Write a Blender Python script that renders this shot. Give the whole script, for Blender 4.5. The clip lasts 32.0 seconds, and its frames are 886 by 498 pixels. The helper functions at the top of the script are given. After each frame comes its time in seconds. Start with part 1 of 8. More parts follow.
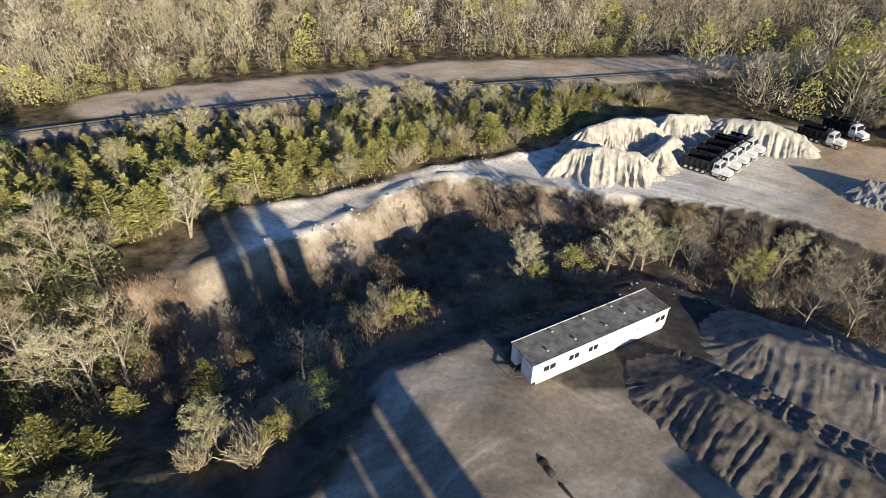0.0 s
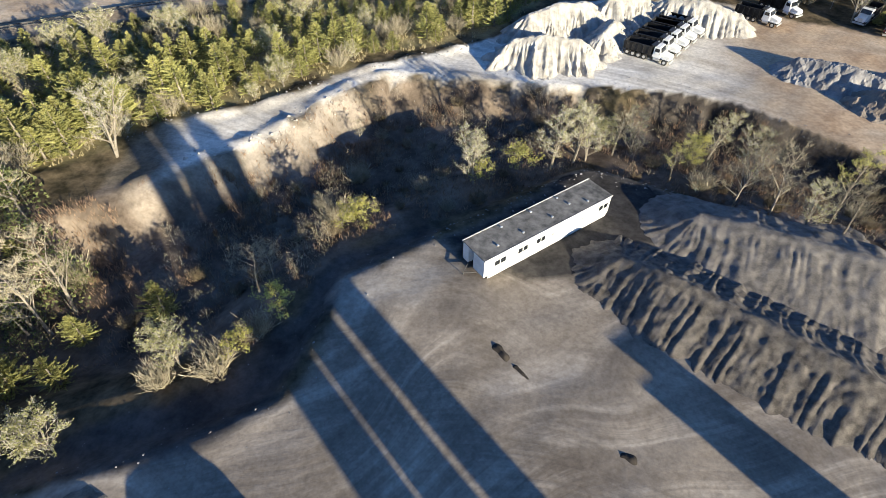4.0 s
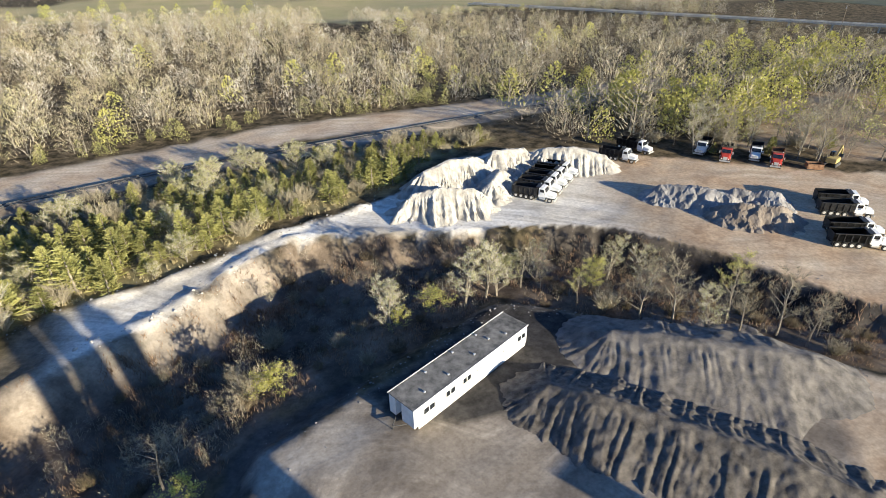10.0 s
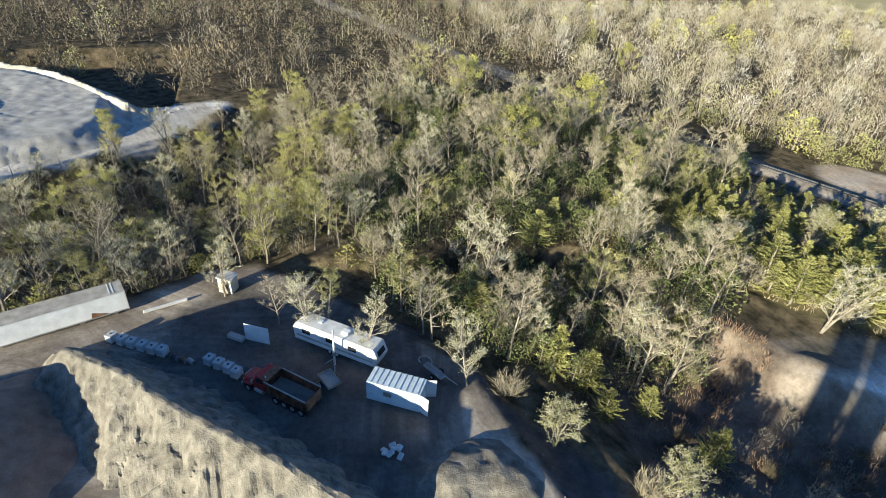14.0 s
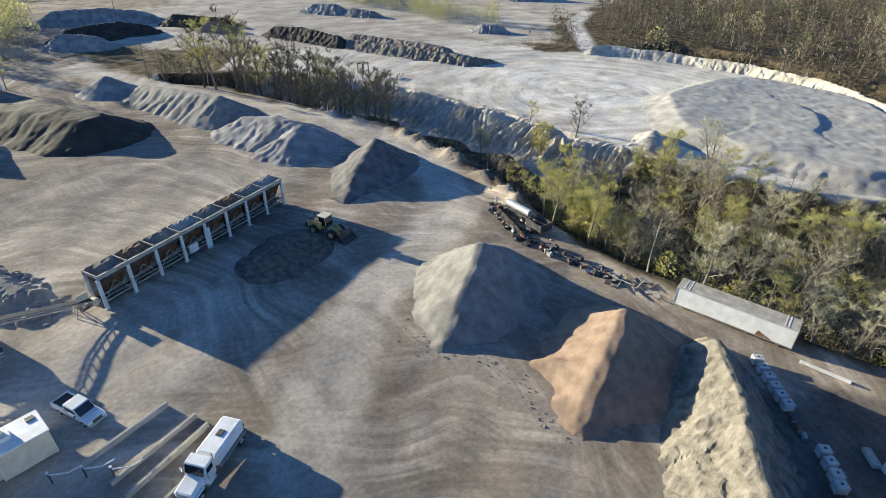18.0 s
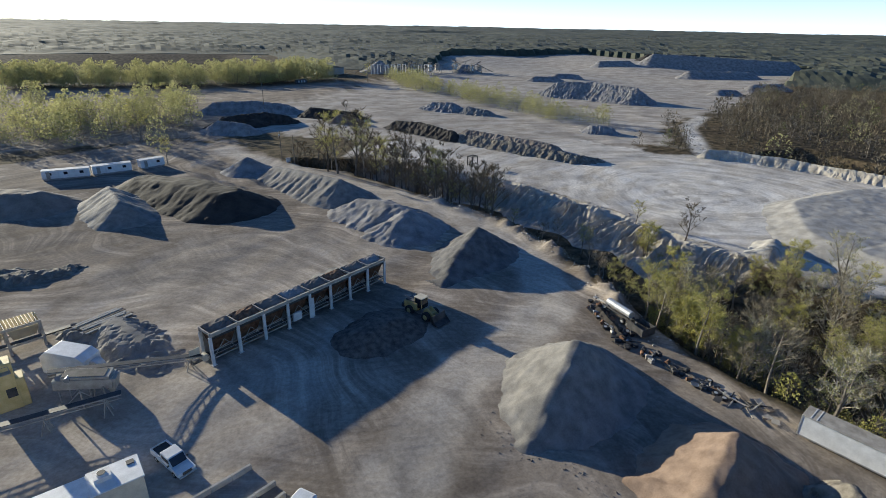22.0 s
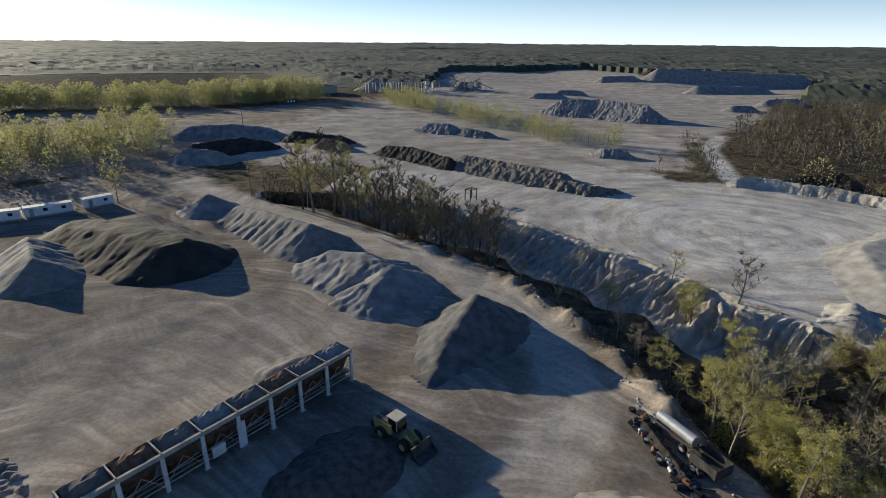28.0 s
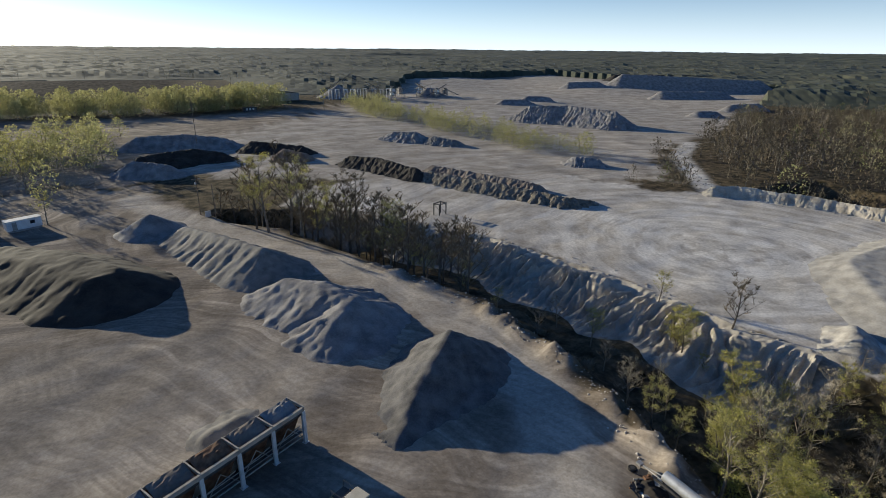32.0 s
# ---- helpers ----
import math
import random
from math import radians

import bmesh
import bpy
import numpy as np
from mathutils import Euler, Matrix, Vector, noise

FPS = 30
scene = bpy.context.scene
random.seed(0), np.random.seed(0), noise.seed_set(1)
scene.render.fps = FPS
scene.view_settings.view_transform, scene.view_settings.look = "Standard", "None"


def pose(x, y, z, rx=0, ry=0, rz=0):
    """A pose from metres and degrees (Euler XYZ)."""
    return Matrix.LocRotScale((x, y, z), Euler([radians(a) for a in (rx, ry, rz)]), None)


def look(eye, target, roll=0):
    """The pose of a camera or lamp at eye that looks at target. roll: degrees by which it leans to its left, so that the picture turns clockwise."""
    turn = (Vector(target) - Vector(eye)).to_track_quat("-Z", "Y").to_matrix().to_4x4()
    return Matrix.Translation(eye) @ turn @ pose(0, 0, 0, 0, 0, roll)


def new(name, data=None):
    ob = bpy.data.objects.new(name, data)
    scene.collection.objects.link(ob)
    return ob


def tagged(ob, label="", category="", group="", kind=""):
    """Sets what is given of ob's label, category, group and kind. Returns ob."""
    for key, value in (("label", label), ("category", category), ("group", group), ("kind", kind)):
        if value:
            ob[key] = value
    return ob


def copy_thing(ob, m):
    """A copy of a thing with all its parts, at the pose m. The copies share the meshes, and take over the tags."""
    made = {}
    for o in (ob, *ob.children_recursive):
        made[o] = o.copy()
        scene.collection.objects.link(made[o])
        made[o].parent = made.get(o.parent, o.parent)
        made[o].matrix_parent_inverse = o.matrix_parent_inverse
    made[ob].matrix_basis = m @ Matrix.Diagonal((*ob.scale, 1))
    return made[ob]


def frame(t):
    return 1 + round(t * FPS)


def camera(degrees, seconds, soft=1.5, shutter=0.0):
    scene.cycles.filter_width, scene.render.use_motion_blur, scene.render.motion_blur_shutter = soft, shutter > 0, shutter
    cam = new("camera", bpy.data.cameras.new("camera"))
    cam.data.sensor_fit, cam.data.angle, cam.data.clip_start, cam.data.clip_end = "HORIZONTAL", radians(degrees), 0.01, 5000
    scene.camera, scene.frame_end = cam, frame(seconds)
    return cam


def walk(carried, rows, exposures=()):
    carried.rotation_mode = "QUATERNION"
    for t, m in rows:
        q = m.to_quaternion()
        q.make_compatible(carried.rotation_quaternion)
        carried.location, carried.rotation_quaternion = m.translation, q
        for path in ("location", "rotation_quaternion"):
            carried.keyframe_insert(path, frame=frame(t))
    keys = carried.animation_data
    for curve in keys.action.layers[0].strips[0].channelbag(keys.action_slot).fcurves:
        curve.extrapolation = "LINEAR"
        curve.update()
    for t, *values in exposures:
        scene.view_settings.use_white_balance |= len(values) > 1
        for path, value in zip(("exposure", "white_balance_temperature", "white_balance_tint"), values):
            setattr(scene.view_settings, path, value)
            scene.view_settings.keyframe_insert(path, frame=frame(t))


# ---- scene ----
cam = camera(79.02, 32.0, soft=0.35)
PATH = [
    (0.0, pose(0.00, 0.00, 45.00, 55.15, -0.09, -1.90)),
    (0.5, pose(0.00, -0.00, 45.00, 51.48, -0.08, -2.03)),
    (1.0, pose(0.00, -0.00, 45.00, 48.00, -0.15, -2.06)),
    (1.5, pose(0.00, -0.00, 45.00, 44.42, -0.20, -2.26)),
    (2.0, pose(0.01, -0.01, 45.00, 44.42, -0.33, -2.36)),
    (2.5, pose(0.02, -0.01, 45.00, 44.46, -0.44, -3.03)),
    (3.0, pose(0.03, -0.02, 45.00, 44.61, -0.51, -2.69)),
    (3.5, pose(0.04, -0.02, 45.00, 44.65, -0.50, -2.04)),
    (4.0, pose(0.06, -0.03, 44.99, 44.79, -0.41, -8.60)),
    (4.5, pose(0.08, -0.03, 44.98, 45.01, -0.32, -15.24)),
    (6.5, pose(0.42, -0.22, 44.69, 50.37, 1.02, -19.20)),
    (7.0, pose(0.43, -0.22, 44.68, 54.17, 0.98, -20.33)),
    (7.5, pose(0.45, -0.22, 44.66, 58.09, 0.98, -19.73)),
    (8.0, pose(0.46, -0.23, 44.65, 60.47, 0.93, -20.00)),
    (8.5, pose(0.47, -0.23, 44.63, 60.56, 0.90, -19.62)),
    (9.0, pose(0.47, -0.23, 44.62, 60.64, 0.90, -19.49)),
    (9.5, pose(0.46, -0.24, 44.61, 60.65, 0.81, -19.72)),
    (10.0, pose(0.44, -0.25, 44.59, 60.69, 0.76, -20.01)),
    (10.5, pose(0.41, -0.27, 44.57, 60.66, 0.51, -19.54)),
    (11.0, pose(0.37, -0.29, 44.55, 60.84, 0.27, -8.18)),
    (11.5, pose(0.34, -0.31, 44.53, 60.76, -0.37, 5.50)),
    (12.0, pose(0.32, -0.31, 44.51, 60.52, -1.02, 14.50)),
    (12.5, pose(0.31, -0.32, 44.51, 60.17, -1.81, 24.60)),
    (13.0, pose(0.29, -0.32, 44.50, 59.72, -2.26, 38.40)),
    (13.5, pose(0.28, -0.33, 44.50, 59.05, -2.99, 54.55)),
    (14.0, pose(0.27, -0.33, 44.50, 58.49, -3.51, 71.43)),
    (14.5, pose(0.27, -0.34, 44.49, 57.37, -3.80, 85.05)),
    (15.0, pose(0.25, -0.34, 44.49, 56.60, -3.85, 99.02)),
    (15.5, pose(0.25, -0.34, 44.49, 55.73, -3.56, 113.69)),
    (17.5, pose(0.26, -0.33, 44.49, 55.62, -1.11, 147.24)),
    (18.0, pose(0.26, -0.35, 44.49, 58.08, -1.03, 147.17)),
    (18.5, pose(0.26, -0.37, 44.49, 62.16, -1.01, 147.13)),
    (19.0, pose(0.26, -0.38, 44.48, 66.24, -1.07, 147.62)),
    (19.5, pose(0.27, -0.38, 44.47, 66.73, -1.03, 147.61)),
    (20.0, pose(0.27, -0.38, 44.47, 66.93, -0.97, 147.60)),
    (20.5, pose(0.27, -0.37, 44.47, 67.10, -0.96, 147.57)),
    (21.0, pose(0.28, -0.37, 44.46, 67.25, -0.72, 147.87)),
    (21.5, pose(0.28, -0.35, 44.47, 67.27, -0.74, 155.35)),
    (22.0, pose(0.27, -0.32, 44.47, 67.29, -1.02, 158.61)),
    (22.5, pose(0.26, -0.31, 44.47, 67.50, -0.64, 157.53)),
    (23.0, pose(0.26, -0.32, 44.47, 67.70, -0.58, 157.40)),
    (23.5, pose(0.05, -1.01, 44.53, 67.80, -0.48, 157.07)),
    (24.0, pose(-0.55, -2.06, 44.52, 67.93, -0.33, 157.65)),
    (24.5, pose(-1.48, -3.69, 44.39, 68.03, 0.02, 159.72)),
    (26.5, pose(-6.56, -14.30, 43.74, 68.58, -0.30, 160.06)),
    (27.0, pose(-8.13, -17.21, 43.83, 68.64, -0.32, 159.78)),
    (27.5, pose(-9.84, -20.84, 43.81, 68.73, -0.34, 159.49)),
    (28.0, pose(-11.49, -24.45, 43.87, 68.83, -0.46, 158.58)),
    (28.5, pose(-13.00, -27.86, 43.93, 68.94, -0.53, 158.46)),
    (29.0, pose(-14.18, -30.25, 43.91, 69.04, -0.27, 157.60)),
    (29.5, pose(-15.05, -31.96, 43.68, 69.17, -0.29, 157.16)),
    (30.0, pose(-15.68, -33.06, 43.40, 69.31, -0.14, 156.54)),
    (30.5, pose(-15.85, -33.78, 43.44, 69.42, 0.03, 155.40)),
    (31.0, pose(-15.94, -34.12, 43.44, 69.48, -0.17, 155.17)),
    (31.5, pose(-15.79, -34.35, 43.49, 69.46, -0.40, 154.72)),
    (32.0, pose(-15.79, -34.42, 43.57, 69.43, -0.52, 155.10)),
]
walk(cam, PATH, [(0,1.1,6050,10),(1,1.32,5900,9),(2,1.44,5800,8),(10,1.42,5800,8),(12,1.36,5800,6),(13,1.36,5750,4),(15,1.52,5500,3),(17.5,1.52,5800,4),(19,1.4,5650,6),(20,1.12,5550,6),(21,0.97,5500,7),(22,0.8,5550,7),(24,0.62,5700,8),(27,0.47,5800,8),(32,0.45,5800,8)])

# world: late, low sun from behind the plant; clear sky
SUN_EL, SUN_DIR = 11.5, (0.5, -0.866)
world = bpy.data.worlds.new("world")
scene.world = world
world.use_nodes = True
wn = world.node_tree.nodes
sky = wn.new("ShaderNodeTexSky")
sky.sky_type, sky.sun_disc = "NISHITA", False
sky.sun_elevation, sky.sun_rotation = radians(SUN_EL), math.atan2(SUN_DIR[0], SUN_DIR[1])
sky.altitude, sky.air_density, sky.dust_density, sky.ozone_density = 200, 1.0, 0.6, 3.0
# pale haze that thickens evenly toward the horizon
geo, sep, inv, pw, hz, add = (wn.new(k) for k in ("ShaderNodeTexCoord", "ShaderNodeSeparateXYZ", "ShaderNodeMath", "ShaderNodeMath", "ShaderNodeMix", "ShaderNodeMix"))
wl = world.node_tree.links.new
wl(geo.outputs["Generated"], sep.inputs[0])
inv.operation, inv.use_clamp = "SUBTRACT", True
inv.inputs[0].default_value = 1.0
wl(sep.outputs["Z"], inv.inputs[1])
pw.operation = "POWER"
wl(inv.outputs[0], pw.inputs[0])
pw.inputs[1].default_value = 13.0
hz.data_type = "RGBA"
wl(pw.outputs[0], hz.inputs["Factor"])
hz.inputs["A"].default_value, hz.inputs["B"].default_value = (0, 0, 0, 1), (11.0, 11.6, 12.0, 1)
add.data_type, add.blend_type = "RGBA", "ADD"
add.inputs["Factor"].default_value = 1.0
blue = wn.new("ShaderNodeMix")
blue.data_type, blue.blend_type = "RGBA", "MULTIPLY"
blue.inputs["Factor"].default_value = 1.0
blue.inputs["B"].default_value = (0.74, 0.98, 1.34, 1)
wl(sky.outputs[0], blue.inputs["A"])
wl(blue.outputs["Result"], add.inputs["A"])
wl(hz.outputs["Result"], add.inputs["B"])
wl(add.outputs["Result"], wn["Background"].inputs[0])
wn["Background"].inputs[1].default_value = 0.055
sun_lamp = bpy.data.lights.new("sun", "SUN")
sun_lamp.energy, sun_lamp.angle, sun_lamp.color = 5.0, radians(0.55), (1.0, 0.84, 0.58)
sun_ob = new("sun", sun_lamp)
sun_ob.matrix_world = look((200, -346, 81.3), (0, 0, 0))


# ---- materials ----
MATS = {}


def mat(name, dark, light, scale=1.0, rough=0.9, metal=0.0, bump=0.0, spread=0.0, transl=0.0, spec=0.3):
    """Two-scale mottled surface between two colours; spread varies whole pieces, transl lets light through leaves."""
    if name in MATS:
        return MATS[name]
    m = bpy.data.materials.new(name)
    m.use_nodes = True
    nt = m.node_tree
    bs = nt.nodes["Principled BSDF"]
    bs.inputs["Roughness"].default_value, bs.inputs["Metallic"].default_value = rough, metal
    bs.inputs["Specular IOR Level"].default_value = spec
    bs.inputs["Diffuse Roughness"].default_value = 0.3 if rough > 0.85 else 0.0
    co = nt.nodes.new("ShaderNodeTexCoord")
    n1, n2 = nt.nodes.new("ShaderNodeTexNoise"), nt.nodes.new("ShaderNodeTexNoise")
    n1.inputs["Scale"].default_value, n1.inputs["Detail"].default_value = scale, 6
    n2.inputs["Scale"].default_value, n2.inputs["Detail"].default_value = scale * 9, 3
    for n in (n1, n2):
        nt.links.new(co.outputs["Object"], n.inputs["Vector"])
    mx = nt.nodes.new("ShaderNodeMath")
    mx.operation = "MULTIPLY_ADD"
    nt.links.new(n2.outputs[0], mx.inputs[0])
    mx.inputs[1].default_value = 0.35
    nt.links.new(n1.outputs[0], mx.inputs[2])
    rp = nt.nodes.new("ShaderNodeValToRGB")
    rp.color_ramp.elements[0].position, rp.color_ramp.elements[1].position = 0.47, 0.87
    rp.color_ramp.elements[0].color, rp.color_ramp.elements[1].color = (*dark, 1), (*light, 1)
    nt.links.new(mx.outputs[0], rp.inputs[0])
    col = rp.outputs[0]
    if spread:
        hs = nt.nodes.new("ShaderNodeHueSaturation")
        oi, ge = nt.nodes.new("ShaderNodeObjectInfo"), nt.nodes.new("ShaderNodeNewGeometry")
        ad = nt.nodes.new("ShaderNodeMath")
        ad.operation = "ADD"
        nt.links.new(oi.outputs["Random"], ad.inputs[0])
        nt.links.new(ge.outputs["Random Per Island"], ad.inputs[1])
        mr = nt.nodes.new("ShaderNodeMapRange")
        mr.inputs["From Max"].default_value = 2.0
        mr.inputs["To Min"].default_value, mr.inputs["To Max"].default_value = 1 - spread, 1 + spread
        nt.links.new(ad.outputs[0], mr.inputs[0])
        nt.links.new(mr.outputs[0], hs.inputs["Value"])
        nt.links.new(col, hs.inputs["Color"])
        col = hs.outputs[0]
    nt.links.new(col, bs.inputs["Base Color"])
    if bump:
        bp = nt.nodes.new("ShaderNodeBump")
        bp.inputs["Strength"].default_value, bp.inputs["Distance"].default_value = 0.6, bump
        nt.links.new(mx.outputs[0], bp.inputs["Height"])
        nt.links.new(bp.outputs[0], bs.inputs["Normal"])
    if transl:
        tr, ms = nt.nodes.new("ShaderNodeBsdfTranslucent"), nt.nodes.new("ShaderNodeMixShader")
        nt.links.new(col, tr.inputs[0])
        ms.inputs[0].default_value = transl
        nt.links.new(bs.outputs[0], ms.inputs[1])
        nt.links.new(tr.outputs[0], ms.inputs[2])
        nt.links.new(ms.outputs[0], nt.nodes["Material Output"].inputs[0])
    MATS[name] = m
    return m


BARK = mat("bark", (0.125, 0.105, 0.08), (0.33, 0.288, 0.225), 1.5, spread=0.3)
TWIG = mat("twig", (0.185, 0.156, 0.104), (0.40, 0.35, 0.248), 0.5, spread=0.35)
TWIG_RED = mat("russet_twig", (0.115, 0.09, 0.055), (0.25, 0.198, 0.125), 0.5, spread=0.35)
LEAF = mat("spring_leaf", (0.32, 0.31, 0.07), (0.60, 0.56, 0.18), 0.6, rough=0.7, spread=0.35, transl=0.5)
LEAF_PALE = mat("pale_bud", (0.29, 0.285, 0.11), (0.50, 0.475, 0.22), 0.6, rough=0.8, spread=0.3, transl=0.45)
CEDAR = mat("cedar_spray", (0.165, 0.168, 0.052), (0.47, 0.445, 0.165), 0.4, rough=0.8, spread=0.5, transl=0.3)
DRY = mat("dry_grass", (0.13, 0.088, 0.06), (0.36, 0.25, 0.165), 0.4, spread=0.35, transl=0.2)
STRAW = mat("straw_grass", (0.25, 0.20, 0.10), (0.48, 0.41, 0.24), 0.4, spread=0.35, transl=0.2)
LIME = mat("white_limestone", (0.26, 0.24, 0.21), (0.52, 0.49, 0.435), 0.7, bump=0.20)
GREYROCK = mat("grey_gravel", (0.17, 0.16, 0.155), (0.36, 0.34, 0.32), 0.35, bump=0.10)
PALEGRAVEL = mat("pale_gravel", (0.165, 0.153, 0.135), (0.305, 0.285, 0.252), 0.6, bump=0.10)
MILL = mat("asphalt_millings", (0.095, 0.085, 0.075), (0.25, 0.223, 0.192), 0.8, bump=0.16)
BLACKP = mat("dark_millings", (0.024, 0.020, 0.016), (0.066, 0.054, 0.042), 0.3, bump=0.10)
SAND = mat("orange_sand", (0.20, 0.138, 0.095), (0.335, 0.243, 0.172), 0.7, bump=0.08)
BROWNP = mat("brown_soil", (0.15, 0.12, 0.095), (0.29, 0.245, 0.20), 0.3, bump=0.10)
BERMSOIL = mat("berm_soil", (0.105, 0.092, 0.072), (0.29, 0.258, 0.205), 0.9, bump=0.45)
CANOPY = mat("far_canopy", (0.036, 0.046, 0.032), (0.115, 0.115, 0.072), 0.012, bump=0.0)
STONE = mat("broken_stone", (0.30, 0.27, 0.23), (0.62, 0.58, 0.51), 0.8, bump=0.05, spread=0.25)
TWIG_GREY = mat("grey_twig", (0.30, 0.27, 0.225), (0.60, 0.55, 0.46), 0.5, spread=0.35)
TWIG_OLIVE = mat("olive_twig", (0.27, 0.245, 0.125), (0.54, 0.49, 0.28), 0.5, spread=0.35)
BENCH = mat("bench_gravel", (0.25, 0.235, 0.21), (0.44, 0.418, 0.38), 0.35, bump=0.08)
SCOUR = mat("scoured_marl", (0.33, 0.297, 0.245), (0.57, 0.52, 0.435), 0.5, bump=0.15)
RIMSOIL = mat("quarry_spoil", (0.34, 0.30, 0.235), (0.62, 0.56, 0.46), 0.3, bump=0.2)
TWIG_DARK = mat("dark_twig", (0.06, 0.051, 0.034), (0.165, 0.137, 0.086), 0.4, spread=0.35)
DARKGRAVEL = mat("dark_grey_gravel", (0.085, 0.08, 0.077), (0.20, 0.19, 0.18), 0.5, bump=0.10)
# bark with the shaded side of backlit trees put into its colour
BARK_BACKLIT = mat("dark_bark", (0.07, 0.058, 0.045), (0.19, 0.16, 0.125), 1.5, spread=0.3)
CEDAR_DARK = mat("dark_cedar_spray", (0.055, 0.068, 0.025), (0.21, 0.225, 0.08), 0.5, rough=0.8, spread=0.4, transl=0.3)
MILL_DARK = mat("dark_asphalt_millings", (0.056, 0.048, 0.041), (0.18, 0.157, 0.132), 1.1, bump=0.16)

# ---- the lie of the land ----
PERM = np.random.RandomState(7).rand(256, 256)


def vnoise(x, y, s):
    """Smooth value noise, 0 to 1, with features about s metres wide."""
    u, v = np.asarray(x) / s, np.asarray(y) / s
    i, j = np.floor(u).astype(int), np.floor(v).astype(int)
    a, b = u - i, v - j
    a, b = a * a * (3 - 2 * a), b * b * (3 - 2 * b)
    g = lambda p, q: PERM[p & 255, q & 255]
    return (g(i, j) * (1 - a) + g(i + 1, j) * a) * (1 - b) + (g(i, j + 1) * (1 - a) + g(i + 1, j + 1) * a) * b


def seg_dist(x, y, line):
    """Distance to a polyline, and the way along it at the nearest point."""
    best, along, run = np.full(np.shape(x), 1e9), np.zeros(np.shape(x)), 0.0
    for (ax, ay), (bx, by) in zip(line, line[1:]):
        dx, dy = bx - ax, by - ay
        ln = math.hypot(dx, dy)
        t = np.clip(((x - ax) * dx + (y - ay) * dy) / ln ** 2, 0, 1)
        d = np.hypot(x - ax - t * dx, y - ay - t * dy)
        along = np.where(d < best, run + t * ln, along)
        best = np.minimum(best, d)
        run += ln
    return best, along


def inside(x, y, poly):
    res = np.zeros(np.shape(x), bool)
    for (ax, ay), (bx, by) in zip(poly, poly[1:] + poly[:1]):
        if ay != by:
            res ^= ((ay > y) != (by > y)) & (x < (bx - ax) * (y - ay) / (by - ay) + ax)
    return res


def smooth(a, b, v):
    t = np.clip((v - a) / (b - a), 0, 1)
    return t * t * (3 - 2 * t)


YARD_EDGE = [(-70, -2), (-62, 4), (-50, 14.5), (-42, 20), (-30, 21.5), (-19.3, 23.4), (-10.5, 26.7), (-7.5, 33.3), (-3.9, 41.2),
             (5.6, 45.8), (12, 49), (29, 56.6), (33, 54.5), (41.6, 47.6), (56.7, 35), (64.2, 28), (90, 4)]
TERRACE_EDGE = [(-62, 52), (-44, 56), (-31, 61), (-23, 66.6), (-16, 70.4), (-6.8, 79.8), (2.9, 87.6), (20.6, 84), (40, 78), (52, 74.5),
                (59, 70.5), (69.6, 55.3), (75.7, 42.4), (78.2, 37.7), (104, 8)]
RAVINE_N = YARD_EDGE + TERRACE_EDGE[::-1]
ROAD_UP = [(-46, 64), (-35.6, 72.5), (-31.3, 76.9), (-16.8, 80.1), (1.2, 90.9), (22.9, 97.6), (32, 104), (45, 116), (75, 112), (90, 98), (130, 70), (170, 40)]
WHITE_ROAD = TERRACE_EDGE[1:] + [(130, 0), (170, 40)] + ROAD_UP[::-1][1:]
ROAD_EDGE_S = [(-14, -196), (-20, -181), (-33, -169), (-48, -136), (-58.5, -114), (-61, -97), (-61.5, -86), (-61, -77), (-59.5, -69), (-58.5, -61),
               (-58.5, -52), (-60, -41), (-62.5, -33), (-66, -17), (-69, -9), (-70, -2)]
FLAT_EDGE = [(-50, -178), (-64, -164), (-77, -147), (-85, -125), (-90, -112), (-93, -98), (-95, -85), (-99, -74), (-104, -52), (-112, -38), (-121, -22.5),
             (-133, -13), (-148, -8), (-152, 8), (-110, 30)]
RAVINE_S = ROAD_EDGE_S + FLAT_EDGE[::-1]
RIM = [(-148, -10), (-144, -29), (-165, -44), (-180, -56), (-190, -78), (-191, -101), (-184, -124), (-172, -147), (-166, -150), (-178, -166), (-205, -200), (-240, -226)]
WHITE_FLAT = FLAT_EDGE[:13] + RIM[1:9] + [(-150, -165), (-140, -190), (-100, -190), (-70, -215), (-45, -205), (-38, -190)]
YARD = [(-70, -2)] + YARD_EDGE[1:] + [(110, -20), (120, -150), (70, -210), (30, -240), (0, -225), (-14, -196)] + ROAD_EDGE_S[1:-1]
FAR_FLAT = [(-60, -215), (-90, -190), (-165, -170), (-205, -215), (-240, -226), (-300, -256), (-400, -318), (-615, -432), (-600, -846), (-300, -760), (-150, -456), (-90, -400),
            (-30, -330), (0, -250)]
BLACK_AREA = [(7, 46.5), (12, 49), (29, 56.6), (33, 54.5), (41.6, 47.6), (37, 42), (30, 40), (22, 37), (15, 38), (8.5, 42.5)]
RAIL_LINE = [(-400, 30), (-120, 96), (-51, 121.5), (-20.6, 130.6), (5, 135.2), (35.7, 140.8), (73, 147.2), (140, 156), (330, 184)]
TRACK_SIDE = [(-76, 127), (-54, 134), (-33, 139), (-8, 147), (6, 152), (36, 154), (58, 154.5), (140, 160)]
CEDAR_BAND = [(-66, 62), (-44, 66.5), (-34, 76), (-17, 82), (0, 93.5), (22, 100), (30, 106), (40, 118), (60, 126), (40, 133), (5, 128), (-21, 122), (-52, 111), (-84, 94)]
